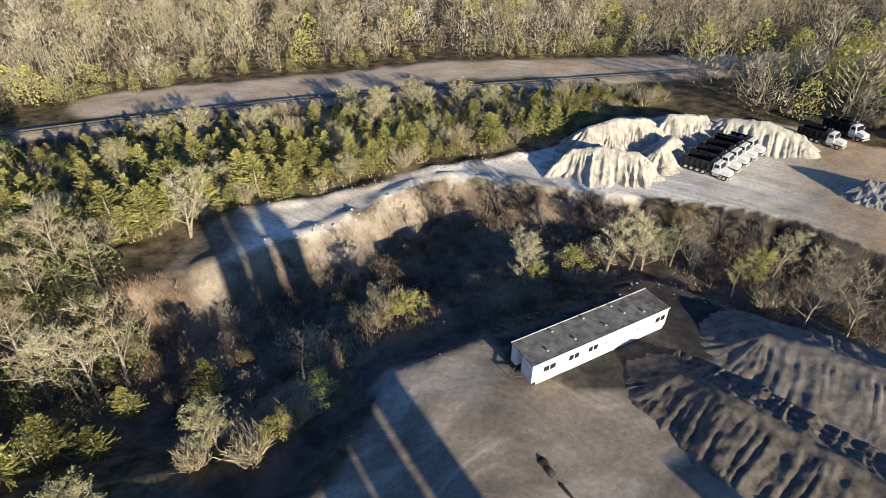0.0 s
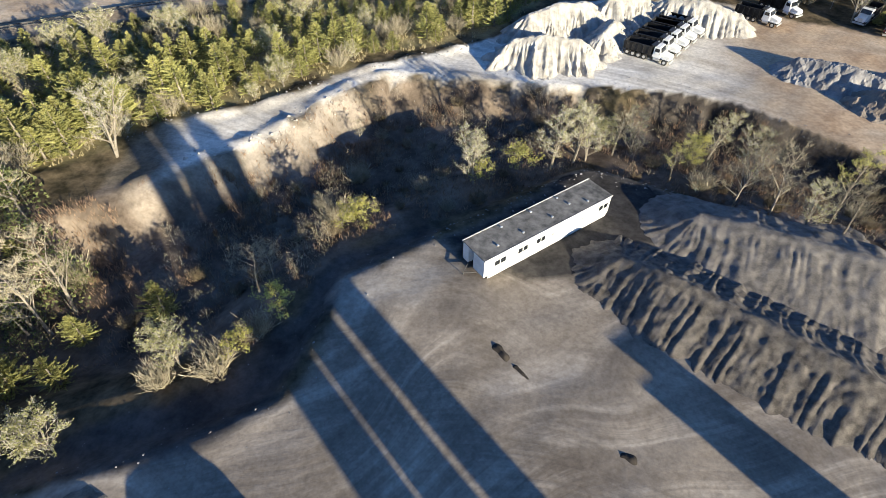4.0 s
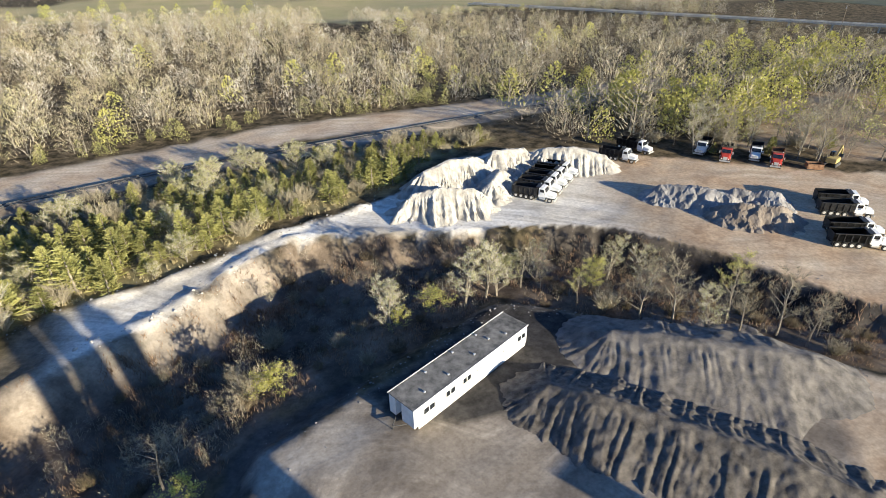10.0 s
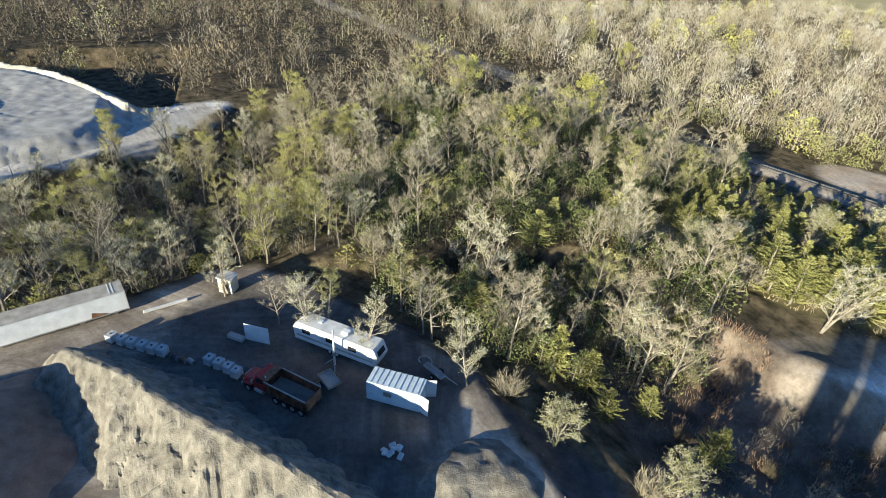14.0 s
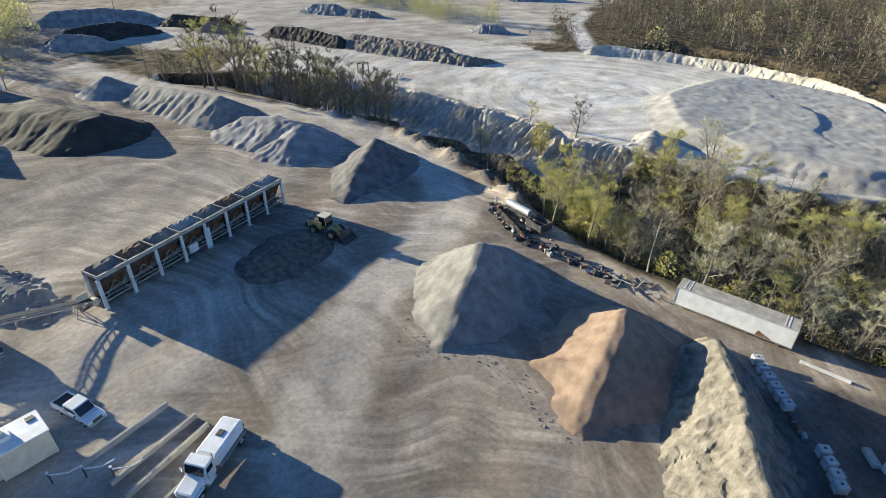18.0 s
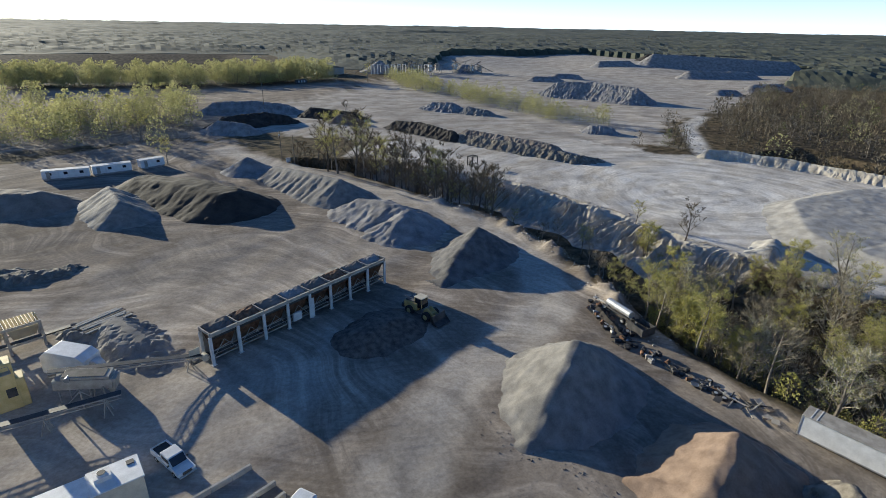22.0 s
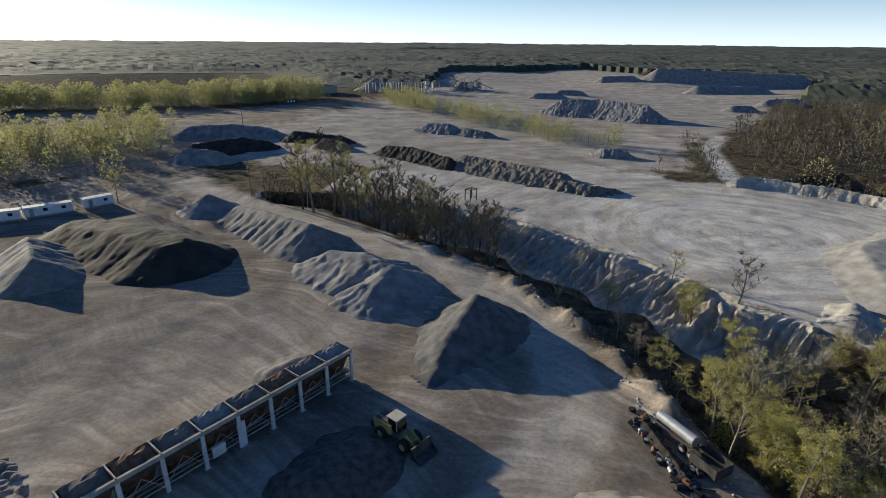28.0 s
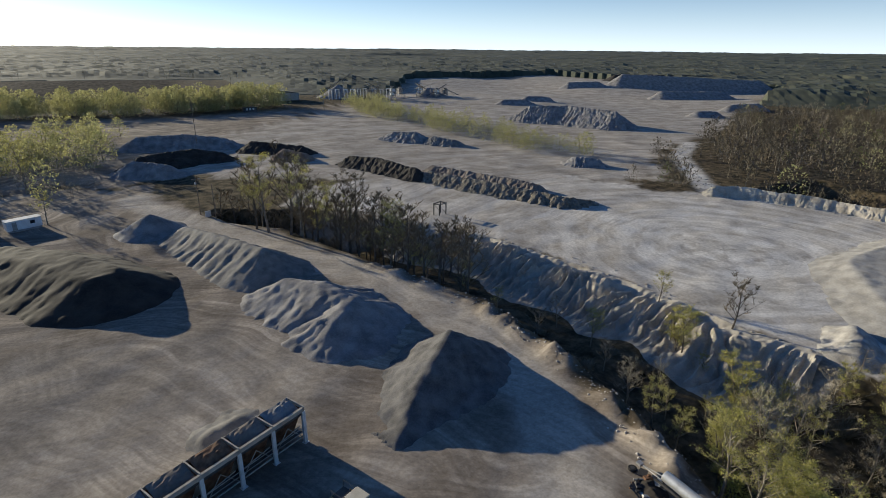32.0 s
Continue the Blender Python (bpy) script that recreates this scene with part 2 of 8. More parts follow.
# lane at the foot of the yard; its shade is put into the ground colour
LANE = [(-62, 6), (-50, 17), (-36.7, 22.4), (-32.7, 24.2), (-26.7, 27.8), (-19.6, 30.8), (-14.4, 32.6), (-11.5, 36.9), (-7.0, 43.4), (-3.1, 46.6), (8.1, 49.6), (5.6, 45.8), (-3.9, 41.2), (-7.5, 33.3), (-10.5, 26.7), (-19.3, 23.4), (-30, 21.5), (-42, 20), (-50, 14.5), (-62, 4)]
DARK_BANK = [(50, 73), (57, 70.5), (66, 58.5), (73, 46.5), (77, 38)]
HAUL_ROAD = [(2, -215), (-4, -198), (-19.6, -174.7), (-38.2, -142), (-49.8, -118.5), (-55, -100), (-54, -84), (-48, -70), (-20, -52), (-5, -30)]


def terrain(x, y):
    """Height of the ground, without piles."""
    x, y = np.asarray(x, float), np.asarray(y, float)
    z = (vnoise(x, y, 9) - 0.5) * 0.35 + (vnoise(x + 31, y, 2.6) - 0.5) * 0.14
    wood = np.clip((np.hypot(x, y + 60) - 190) / 300, 0, 1)
    z = z + wood * (vnoise(x, y, 90) - 0.5) * 6
    inn = inside(x, y, RAVINE_N)
    d1, _ = seg_dist(x, y, YARD_EDGE)
    d2, a2 = seg_dist(x, y, TERRACE_EDGE)
    rib = (vnoise(a2, d2 * 0.15, 2.2) - 0.5) * 2.4 + (vnoise(a2, d2 * 0.3, 0.9 + 0 * x) - 0.5) * 0.9
    dep = -(1.7 * smooth(0, 3.2, d1) + 3.6 * smooth(7.5, 17, d1)) * smooth(0, 1, np.clip((d2 + rib * np.clip(d2 / 2, 0, 1)) / 5.5, 0, 1))
    ends = smooth(-95, -60, x) * (1 - smooth(78, 100, x))
    z = np.where(inn, z + dep * ends + (vnoise(x, y, 4) - 0.5) * 0.7 * smooth(6, 14, d1), z)
    inn = inside(x, y, RAVINE_S)
    d1, _ = seg_dist(x, y, ROAD_EDGE_S)
    d2, a2 = seg_dist(x, y, FLAT_EDGE)
    dep = -6.2 * smooth(0, 9, d1) * smooth(0, 1, np.clip((d2 + (vnoise(a2, d2, 6) - 0.5) * 3) / 11, 0, 1))
    z = np.where(inn, z + dep * (1 - smooth(-20, 20, y)) + (vnoise(x, y, 4) - 0.5) * 0.8 * smooth(3, 8, d1), z)
    # rubble banks along the haul road and round the white flat
    d, a = seg_dist(x, y, ROAD_EDGE_S[3:10])
    z = z + 1.2 * np.exp(-((d - 0.6) / 1.5) ** 2) * (0.15 + 1.2 * vnoise(a, d, 6.0)) * (0.1 + 1.7 * vnoise(x, y, 1.7))
    d, a = seg_dist(x, y, RIM)
    z = z - 5 * smooth(2, 16, d) * (~inside(x, y, WHITE_FLAT + [])) * (x < -150) * (x > -215) * (y > -150) * (y < -20)
    # broken edge of the white road and its upper bank
    d, a = seg_dist(x, y, TERRACE_EDGE[2:8])
    z = z + 0.7 * np.exp(-((d - 1.0) / 1.2) ** 2) * (vnoise(a, d, 2.0) - 0.25) * 1.6
    d, a = seg_dist(x, y, ROAD_UP[:6])
    z = z + 0.7 * np.exp(-(d / 1.1) ** 2) * (vnoise(a, d, 2.5))
    # ballast of the railway
    d, _ = seg_dist(x, y, RAIL_LINE)
    z = z * smooth(2.0, 9, d) + 0.7 * (1 - smooth(1.6, 3.6, d))
    # the quarry pit far off to the left of the plant
    z = z - 14 * smooth(0, 25, 150 - np.abs(y + 640)) * smooth(0, 40, 230 - np.abs(x - 190))
    far = np.hypot(x, y)
    return z + smooth(1300, 4400, far) * 16


def ground_z(x, y):
    return float(terrain(np.array([x]), np.array([y]))[0])


def mesh_from(name, verts, faces, material, smooth_shade=False):
    me = bpy.data.meshes.new(name)
    me.from_pydata([tuple(v) for v in verts] if not isinstance(verts, np.ndarray) else verts.tolist(), [],
                   faces.tolist() if isinstance(faces, np.ndarray) else faces)
    me.materials.append(material)
    if smooth_shade:
        me.polygons.foreach_set("use_smooth", [True] * len(me.polygons))
    return me


def axis(lo, hi, mid, fine, limit):
    """Coordinates that are fine between lo and hi and grow coarser outwards."""
    out = list(np.arange(lo, hi + 0.01, fine))
    for sign, start in ((1, hi), (-1, lo)):
        v, step = start, fine
        while abs(v) < limit:
            step *= 1.02 if abs(v - start) < mid else 1.13
            v += sign * step
            out.append(v)
    return np.array(sorted(out))


GX, GY = axis(-106, 82, 120, 0.98, 4600), axis(-150, 106, 110, 0.98, 4600)
XX, YY = np.meshgrid(GX, GY)
ZZ = terrain(XX, YY)
nx, ny = len(GX), len(GY)
idx = np.arange(nx * ny).reshape(ny, nx)
quads = np.stack([idx[:-1, :-1], idx[:-1, 1:], idx[1:, 1:], idx[1:, :-1]], -1).reshape(-1, 4)
gm = bpy.data.meshes.new("ground")
gm.vertices.add(nx * ny)
gm.vertices.foreach_set("co", np.stack([XX, YY, ZZ], -1).astype(np.float32).ravel())
gm.loops.add(quads.size)
gm.loops.foreach_set("vertex_index", quads.astype(np.int32).ravel())
gm.polygons.add(len(quads))
gm.polygons.foreach_set("loop_start", np.arange(0, quads.size, 4, dtype=np.int32))
gm.polygons.foreach_set("use_smooth", np.ones(len(quads), bool))
gm.update()
gm.validate()


def region(poly, soft):
    """1 inside a piece of ground and 0 outside, with a ragged edge about soft metres wide."""
    d, _ = seg_dist(XX, YY, poly + poly[:1])
    s = np.where(inside(XX, YY, poly), d, -d) + (vnoise(XX, YY, 5) - 0.5) * soft * 2 + (vnoise(XX, YY, 1.7) - 0.5) * soft
    return smooth(-soft / 2, soft / 2, s)


def strip(line, half, soft):
    d, _ = seg_dist(XX, YY, line)
    return 1 - smooth(half - soft / 2, half + soft / 2, d + (vnoise(XX, YY, 4) - 0.5) * soft)


slope_n = inside(XX, YY, RAVINE_N)
d_t, _ = seg_dist(XX, YY, TERRACE_EDGE)
d_f, _ = seg_dist(XX, YY, FLAT_EDGE)
d_rim, _ = seg_dist(XX, YY, RIM)
dirt = np.maximum.reduce([region(YARD, 1.5), region(WHITE_FLAT, 2.5), region(FAR_FLAT, 6), strip(RAIL_LINE, 4.5, 2), strip(TRACK_SIDE, 8.5, 3)])
white = np.maximum.reduce([region(WHITE_FLAT, 2.5), region(WHITE_ROAD, 1.2) * (1 - smooth(45, 75, XX - (YY - 60) * 0.4)) * smooth(-33, -27, XX + (vnoise(XX, YY, 4) - 0.5) * 5),
                           slope_n * (1 - smooth(2.2, 4.0, d_t + (vnoise(XX, YY, 2.5) - 0.5) * 2)) * smooth(-30, -24, XX) * (1 - smooth(-6, 2, XX)) * 0.22, (1 - smooth(2, 5, d_rim)) * (XX < -140), strip(TRACK_SIDE, 7.5, 3) * 0.5, region(FAR_FLAT, 6) * 0.35])
scour = inside(XX, YY, RAVINE_S) * (1 - smooth(7, 12, d_f + (vnoise(XX, YY, 5) - 0.5) * 5)) * (YY < -70)
tan = np.maximum.reduce([0.65 * strip(TRACK_SIDE, 7.5, 3), 0.8 * region([(62, 29), (50, 21), (44, 17), (56, 2), (90, 4), (74, 20)], 2), region(WHITE_ROAD, 1.5) * smooth(45, 75, XX - (YY - 60) * 0.4), 0.7 * region([(118, 96), (146, 76), (200, 52), (260, 70), (190, 130), (140, 125)], 6)])
black = region(BLACK_AREA, 1.6)
haul = np.maximum.reduce([strip(HAUL_ROAD, 4.5, 3), 0.7 * region([(28, -92), (-6, -70), (-4, -52), (14, -44), (34, -50), (44, -80)], 6), 0.45 * region([(-30, -100), (10, -78), (34, -92), (14, -126), (-20, -118)], 7)])
black = np.maximum.reduce([black, 0.25 * region([(-22, -50), (-8, -58), (2, -42), (-4, -26), (-16, -26)], 6),
                           0.22 * region([(60, -200), (10, -190), (-5, -160), (-20, -112), (10, -98), (70, -120), (90, -170)], 8)])
FAR_YARD = [(0, -225), (30, -240), (120, -215), (170, -330), (150, -446), (-90, -446), (-150, -456), (-90, -400), (-30, -330), (0, -250)]
PIT = [(440, -452), (-50, -452), (-50, -960), (440, -960)]
BANK = [(-35, 71), (-31, 76.5), (-16.7, 80), (1, 83), (-3, 76), (-9, 67.5), (-15.3, 66), (-19.6, 62.5), (-31, 58.5), (-35, 63)]
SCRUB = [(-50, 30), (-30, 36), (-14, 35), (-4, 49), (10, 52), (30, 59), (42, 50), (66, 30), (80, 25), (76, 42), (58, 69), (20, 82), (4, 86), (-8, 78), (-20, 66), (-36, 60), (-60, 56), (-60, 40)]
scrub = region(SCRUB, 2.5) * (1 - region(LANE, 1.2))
loop = np.exp(-(((XX + 132) ** 2 + (YY + 104) ** 2) / 46.0 ** 2))
fields = np.maximum.reduce([0.6 * region(CEDAR_BAND, 3), smooth(0.55, 0.62, vnoise(XX, YY, 130)) * smooth(380, 460, YY), region([(20, 440), (66, 380), (80, 400), (260, 420), (330, 560), (30, 640)], 8),
                            region([(-140, 600), (0, 560), (80, 700), (-100, 900)], 10)])
dirt = np.maximum(dirt, region(FAR_YARD, 8))
white = np.maximum.reduce([np.where(inside(XX, YY, WHITE_FLAT), white * (0.62 + 0.38 * loop), white), region(BANK, 1.6) * 0.14, scour * 0.45])
haul = np.maximum(haul, 0.7 * region([(-4.5, 40), (5, 45), (8.5, 41), (3, 36), (-6.5, 34)], 2))
# the lane mask also darkens the west yard, as shade from the berm
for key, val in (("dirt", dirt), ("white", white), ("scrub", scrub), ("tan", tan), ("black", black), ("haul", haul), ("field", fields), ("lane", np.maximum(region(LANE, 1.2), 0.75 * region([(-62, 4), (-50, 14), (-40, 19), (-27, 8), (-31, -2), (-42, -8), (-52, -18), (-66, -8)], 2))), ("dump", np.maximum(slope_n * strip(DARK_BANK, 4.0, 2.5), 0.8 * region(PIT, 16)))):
    at = gm.attributes.new(key, "FLOAT", "POINT")
    at.data.foreach_set("value", val.astype(np.float32).ravel())


def ground_material():
    m = bpy.data.materials.new("ground")
    m.use_nodes = True
    nt = m.node_tree
    nodes, link = nt.nodes, nt.links.new
    bs = nodes["Principled BSDF"]
    bs.inputs["Roughness"].default_value, bs.inputs["Specular IOR Level"].default_value = 1.0, 0.05
    bs.inputs["Diffuse Roughness"].default_value = 0.0
    co = nodes.new("ShaderNodeTexCoord")

    def noise_node(scale, detail, stretch=None, turn=0.0):
        n = nodes.new("ShaderNodeTexNoise")
        n.inputs["Scale"].default_value, n.inputs["Detail"].default_value = scale, detail
        if stretch:
            mp = nodes.new("ShaderNodeMapping")
            mp.inputs["Scale"].default_value = stretch
            mp.inputs["Rotation"].default_value = (0, 0, radians(turn))
            link(co.outputs["Object"], mp.inputs[0])
            link(mp.outputs[0], n.inputs["Vector"])
        else:
            link(co.outputs["Object"], n.inputs["Vector"])
        return n.outputs[0]

    def ramp(fac, a, b, lo=0.35, hi=0.65):
        r = nodes.new("ShaderNodeValToRGB")
        r.color_ramp.elements[0].position, r.color_ramp.elements[1].position = lo, hi
        r.color_ramp.elements[0].color, r.color_ramp.elements[1].color = (*a, 1), (*b, 1)
        link(fac, r.inputs[0])
        return r.outputs[0]

    def mix(fac, a, b):
        n = nodes.new("ShaderNodeMix")
        n.data_type = "RGBA"
        link(fac, n.inputs["Factor"])
        link(a, n.inputs["A"])
        link(b, n.inputs["B"])
        return n.outputs["Result"]

    def attr(key):
        n = nodes.new("ShaderNodeAttribute")
        n.attribute_name = key
        return n.outputs["Fac"]

    big, mid, fine = noise_node(0.03, 4), noise_node(0.35, 6), noise_node(3.5, 5)

    def swirl(cx, cy, ring, spokes, bend):
        """Wheel arcs round a turning place: streaks that follow circles, gently bent."""
        w, ad2, sub, ln, nr, sc, cb = (nodes.new(k) for k in ("ShaderNodeTexNoise", "ShaderNodeVectorMath", "ShaderNodeVectorMath", "ShaderNodeVectorMath", "ShaderNodeVectorMath", "ShaderNodeVectorMath", "ShaderNodeVectorMath"))
        w.inputs["Scale"].default_value, w.inputs["Detail"].default_value = 0.025, 2
        link(co.outputs["Object"], w.inputs["Vector"])
        ad2.operation = "MULTIPLY_ADD"
        link(w.outputs["Color"], ad2.inputs[0])
        ad2.inputs[1].default_value = (bend, bend, 0)
        link(co.outputs["Object"], ad2.inputs[2])
        sub.operation = "SUBTRACT"
        link(ad2.outputs[0], sub.inputs[0])
        sub.inputs[1].default_value = (cx + bend / 2, cy + bend / 2, 0)
        ln.operation, nr.operation, sc.operation = "LENGTH", "NORMALIZE", "SCALE"
        link(sub.outputs[0], ln.inputs[0])
        link(sub.outputs[0], nr.inputs[0])
        link(nr.outputs[0], sc.inputs[0])
        sc.inputs["Scale"].default_value = spokes
        mu, cx3 = nodes.new("ShaderNodeMath"), nodes.new("ShaderNodeCombineXYZ")
        mu.operation = "MULTIPLY"
        link(ln.outputs["Value"], mu.inputs[0])
        mu.inputs[1].default_value = ring
        link(mu.outputs[0], cx3.inputs["Z"])
        cb.operation = "ADD"
        link(sc.outputs[0], cb.inputs[0])
        link(cx3.outputs[0], cb.inputs[1])
        n = nodes.new("ShaderNodeTexNoise")
        n.inputs["Scale"].default_value, n.inputs["Detail"].default_value, n.inputs["Roughness"].default_value = 1.0, 6, 0.62
        link(cb.outputs[0], n.inputs["Vector"])
        return n.outputs[0]

    patch, blot, grit = noise_node(0.09, 10), noise_node(0.28, 9), noise_node(1.4, 9)
    track = mix(ramp(noise_node(0.018, 1), (0, 0, 0), (1, 1, 1), 0.46, 0.54), swirl(34, -48, 0.55, 2.4, 30), swirl(-90, -170, 0.5, 3.0, 40))
    track2 = swirl(-124, -113, 0.30, 1.6, 16)
    rut = swirl(-2, -16, 1.1, 2.2, 22)
    floor = mix(big, ramp(mid, (0.035, 0.028, 0.02), (0.13, 0.098, 0.064)), ramp(mid, (0.05, 0.046, 0.025), (0.19, 0.15, 0.088)))
    field = ramp(big, (0.44, 0.36, 0.20), (0.36, 0.325, 0.16))
    tread = mix(ramp(rut, (0, 0, 0), (1, 1, 1), 0.40, 0.62), ramp(blot, (0.185, 0.155, 0.121), (0.26, 0.22, 0.174), 0.34, 0.64), ramp(blot, (0.27, 0.23, 0.183), (0.375, 0.322, 0.258), 0.36, 0.62))
    yard = mix(ramp(track, (0, 0, 0), (1, 1, 1), 0.40, 0.58), ramp(patch, (0.165, 0.136, 0.106), (0.285, 0.241, 0.19), 0.36, 0.62), mix(ramp(patch, (0, 0, 0), (1, 1, 1), 0.44, 0.58), tread, ramp(track, (0.28, 0.237, 0.187), (0.47, 0.404, 0.322), 0.42, 0.62)))
    chalk = mix(ramp(track2, (0, 0, 0), (1, 1, 1), 0.43, 0.57), mix(ramp(patch, (0, 0, 0), (1, 1, 1), 0.38, 0.62), ramp(blot, (0.40, 0.362, 0.305), (0.56, 0.515, 0.44), 0.36, 0.64), ramp(blot, (0.52, 0.475, 0.405), (0.70, 0.65, 0.57), 0.36, 0.64)), ramp(patch, (0.62, 0.575, 0.50), (0.86, 0.82, 0.74), 0.36, 0.64))
    ochre = mix(ramp(patch, (0, 0, 0), (1, 1, 1), 0.35, 0.65), ramp(mid, (0.40, 0.27, 0.165), (0.54, 0.39, 0.25)), ramp(track, (0.46, 0.36, 0.25), (0.64, 0.53, 0.39)))
    tar = ramp(mid, (0.032, 0.03, 0.029), (0.075, 0.069, 0.063))
    # shade painted into the dirt of the lane and west yard
    lane_shade_c = ramp(blot, (0.055, 0.050, 0.046), (0.115, 0.104, 0.093), 0.36, 0.64)
    # darkest ground: a strip on the bank below the trucks, and the far pit
    dark_ground_c = ramp(blot, (0.03, 0.026, 0.023), (0.10, 0.086, 0.072), 0.36, 0.64)
    haul_c = mix(ramp(track, (0, 0, 0), (1, 1, 1), 0.38, 0.62), ramp(blot, (0.30, 0.265, 0.22), (0.44, 0.395, 0.33), 0.36, 0.64), ramp(patch, (0.40, 0.355, 0.295), (0.58, 0.52, 0.435), 0.36, 0.64))
    col = mix(attr("field"), floor, field)
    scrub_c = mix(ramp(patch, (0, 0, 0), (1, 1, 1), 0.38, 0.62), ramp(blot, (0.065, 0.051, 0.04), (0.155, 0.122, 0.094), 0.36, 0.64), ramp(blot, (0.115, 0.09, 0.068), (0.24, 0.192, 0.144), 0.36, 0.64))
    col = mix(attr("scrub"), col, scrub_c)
    col = mix(attr("dirt"), col, yard)
    col = mix(attr("lane"), col, lane_shade_c)
    col = mix(attr("haul"), col, haul_c)
    col = mix(attr("white"), col, chalk)
    col = mix(attr("tan"), col, ochre)
    col = mix(attr("black"), col, tar)
    col = mix(attr("dump"), col, dark_ground_c)
    speck = nodes.new("ShaderNodeMix")
    speck.data_type, speck.blend_type = "RGBA", "MULTIPLY"
    speck.inputs["Factor"].default_value = 1.0
    link(col, speck.inputs["A"])
    link(mix(ramp(grit, (0, 0, 0), (1, 1, 1), 0.38, 0.62), ramp(fine, (0.78, 0.77, 0.76), (1.0, 1.0, 1.0), 0.3, 0.7), ramp(fine, (0.98, 0.98, 0.98), (1.18, 1.18, 1.18), 0.3, 0.7)), speck.inputs["B"])
    link(speck.outputs["Result"], bs.inputs["Base Color"])
    bp = nodes.new("ShaderNodeBump")
    bp.inputs["Strength"].default_value, bp.inputs["Distance"].default_value = 0.5, 0.06
    ad = nodes.new("ShaderNodeMath")
    ad.operation = "MULTIPLY_ADD"
    link(grit, ad.inputs[0])
    ad.inputs[1].default_value = 0.8
    link(rut, ad.inputs[2])
    link(ad.outputs[0], bp.inputs["Height"])
    link(bp.outputs[0], bs.inputs["Normal"])
    return m


gm.materials.append(ground_material())
ground = tagged(new("ground", gm), "dusty quarry ground with dirt yards, haul roads and wooded ravines", "ground", kind="structure")


def pile(ridge, material, label, category="gravel pile", slope=0.68, rut=0.5, rough=0.25, step=0.55, group="stockpiles", flat=0.0, name="gravel_pile", seed=0, rib=1.7, crisp=0.0, crag=0.0, wander=1.6, sharp=False, warp=0.0):
    """A heap: the ground rises at its angle of repose to a ridge of (x, y, height) points, cut by runnels; a ridge point may name its own slope."""
    pts = [(p[0], p[1]) for p in ridge]
    if len(pts) == 1:
        pts = pts + [(pts[0][0] + 0.4, pts[0][1] + 0.1)]
    top = max(p[2] for p in ridge)
    reach = max(p[2] / (p[3] if len(p) > 3 else slope) for p in ridge) * 1.25 + 1.5 + flat
    x0, x1 = min(p[0] for p in pts) - reach, max(p[0] for p in pts) + reach
    y0, y1 = min(p[1] for p in pts) - reach, max(p[1] for p in pts) + reach
    xs, ys = np.arange(x0, x1, step), np.arange(y0, y1, step)
    X, Y = np.meshgrid(xs, ys)
    d, a = seg_dist(X + (vnoise(X, Y, 4.2) - 0.5) * warp + (vnoise(X + 8, Y, 1.6) - 0.5) * warp * 0.35, Y + (vnoise(X, Y + 21, 4.2) - 0.5) * warp + (vnoise(X, Y + 5, 1.6) - 0.5) * warp * 0.35, pts)
    run = np.concatenate([[0], np.cumsum([math.dist(p, q) for p, q in zip(pts, pts[1:])])])
    hs = [p[2] for p in ridge] if len(ridge) > 1 else [top, top]
    hh = np.interp(a, run, hs)
    ss = np.interp(a, run, [p[3] if len(p) > 3 else slope for p in ridge] if len(ridge) > 1 else [slope, slope])
    near_x, near_y = np.interp(a, run, [p[0] for p in pts]), np.interp(a, run, [p[1] for p in pts])
    cx, cy = sum(p[0] for p in pts) / len(pts), sum(p[1] for p in pts) / len(pts)
    # runnels keep to the fall line: along the ridge and fanning round its ends
    turn = np.arctan2(Y - near_y, X - near_x)
    u = a + turn * max(1.5, top / slope * 0.55) + seed * 17.3
    u = u + (vnoise(X, Y, 4.5) - 0.5) * wander
    dd = np.maximum(0, d - flat)
    run1 = np.abs(vnoise(u, dd * 0.10 + seed, rib) - 0.5) * 2
    run2 = np.abs(vnoise(u + 40, dd * 0.2 + seed, rib * 0.45) - 0.5) * 2
    cut = (run1 * 0.7 + run2 * 0.3 - 0.4) * (1 - crisp) + (np.sqrt(run1) * 0.75 + run2 * 0.25 - 0.62) * crisp
    gully = cut * rut * smooth(0.2, 2.2, dd) * (0.5 + vnoise(X + 50, Y, 7))
    h = hh - ss * dd + 0.21 * ss * np.clip(dd - hh / ss * 0.75, 0, None) + gully
    h = h + (vnoise(X, Y, 3.4 + 0.1 * seed) - 0.5) * rough * 1.6 + (vnoise(X + 9, Y, 1.1) - 0.5) * rough * 1.1 + (vnoise(X, Y + 5, 0.55) - 0.5) * rough * 0.6
    if crag:
        # slumped blocks and sharp little ledges
        ledge = (np.abs(vnoise(X + 3, Y, 2.7) - 0.5) * 2 - 0.45) + 0.6 * (np.abs(vnoise(X, Y + 8, 1.2) - 0.5) * 2 - 0.45) + 0.35 * (vnoise(X, Y, 0.42) - 0.5)
        h = h + crag * ledge * smooth(-0.6, 0.8, h) * smooth(0.0, 1.2, dd)
    h = np.minimum(h, hh + rough * 0.35 + crag * 0.2)
    base = terrain(X, Y)
    keep = h > -0.6
    Z = base + np.maximum(h, -0.6)
    iy, ix = np.nonzero(keep[:-1, :-1] | keep[1:, :-1] | keep[:-1, 1:] | keep[1:, 1:])
    n = len(xs)
    f = np.stack([iy * n + ix, iy * n + ix + 1, (iy + 1) * n + ix + 1, (iy + 1) * n + ix], -1)
    used = np.unique(f)
    remap = np.full(X.size, -1)
    remap[used] = np.arange(len(used))
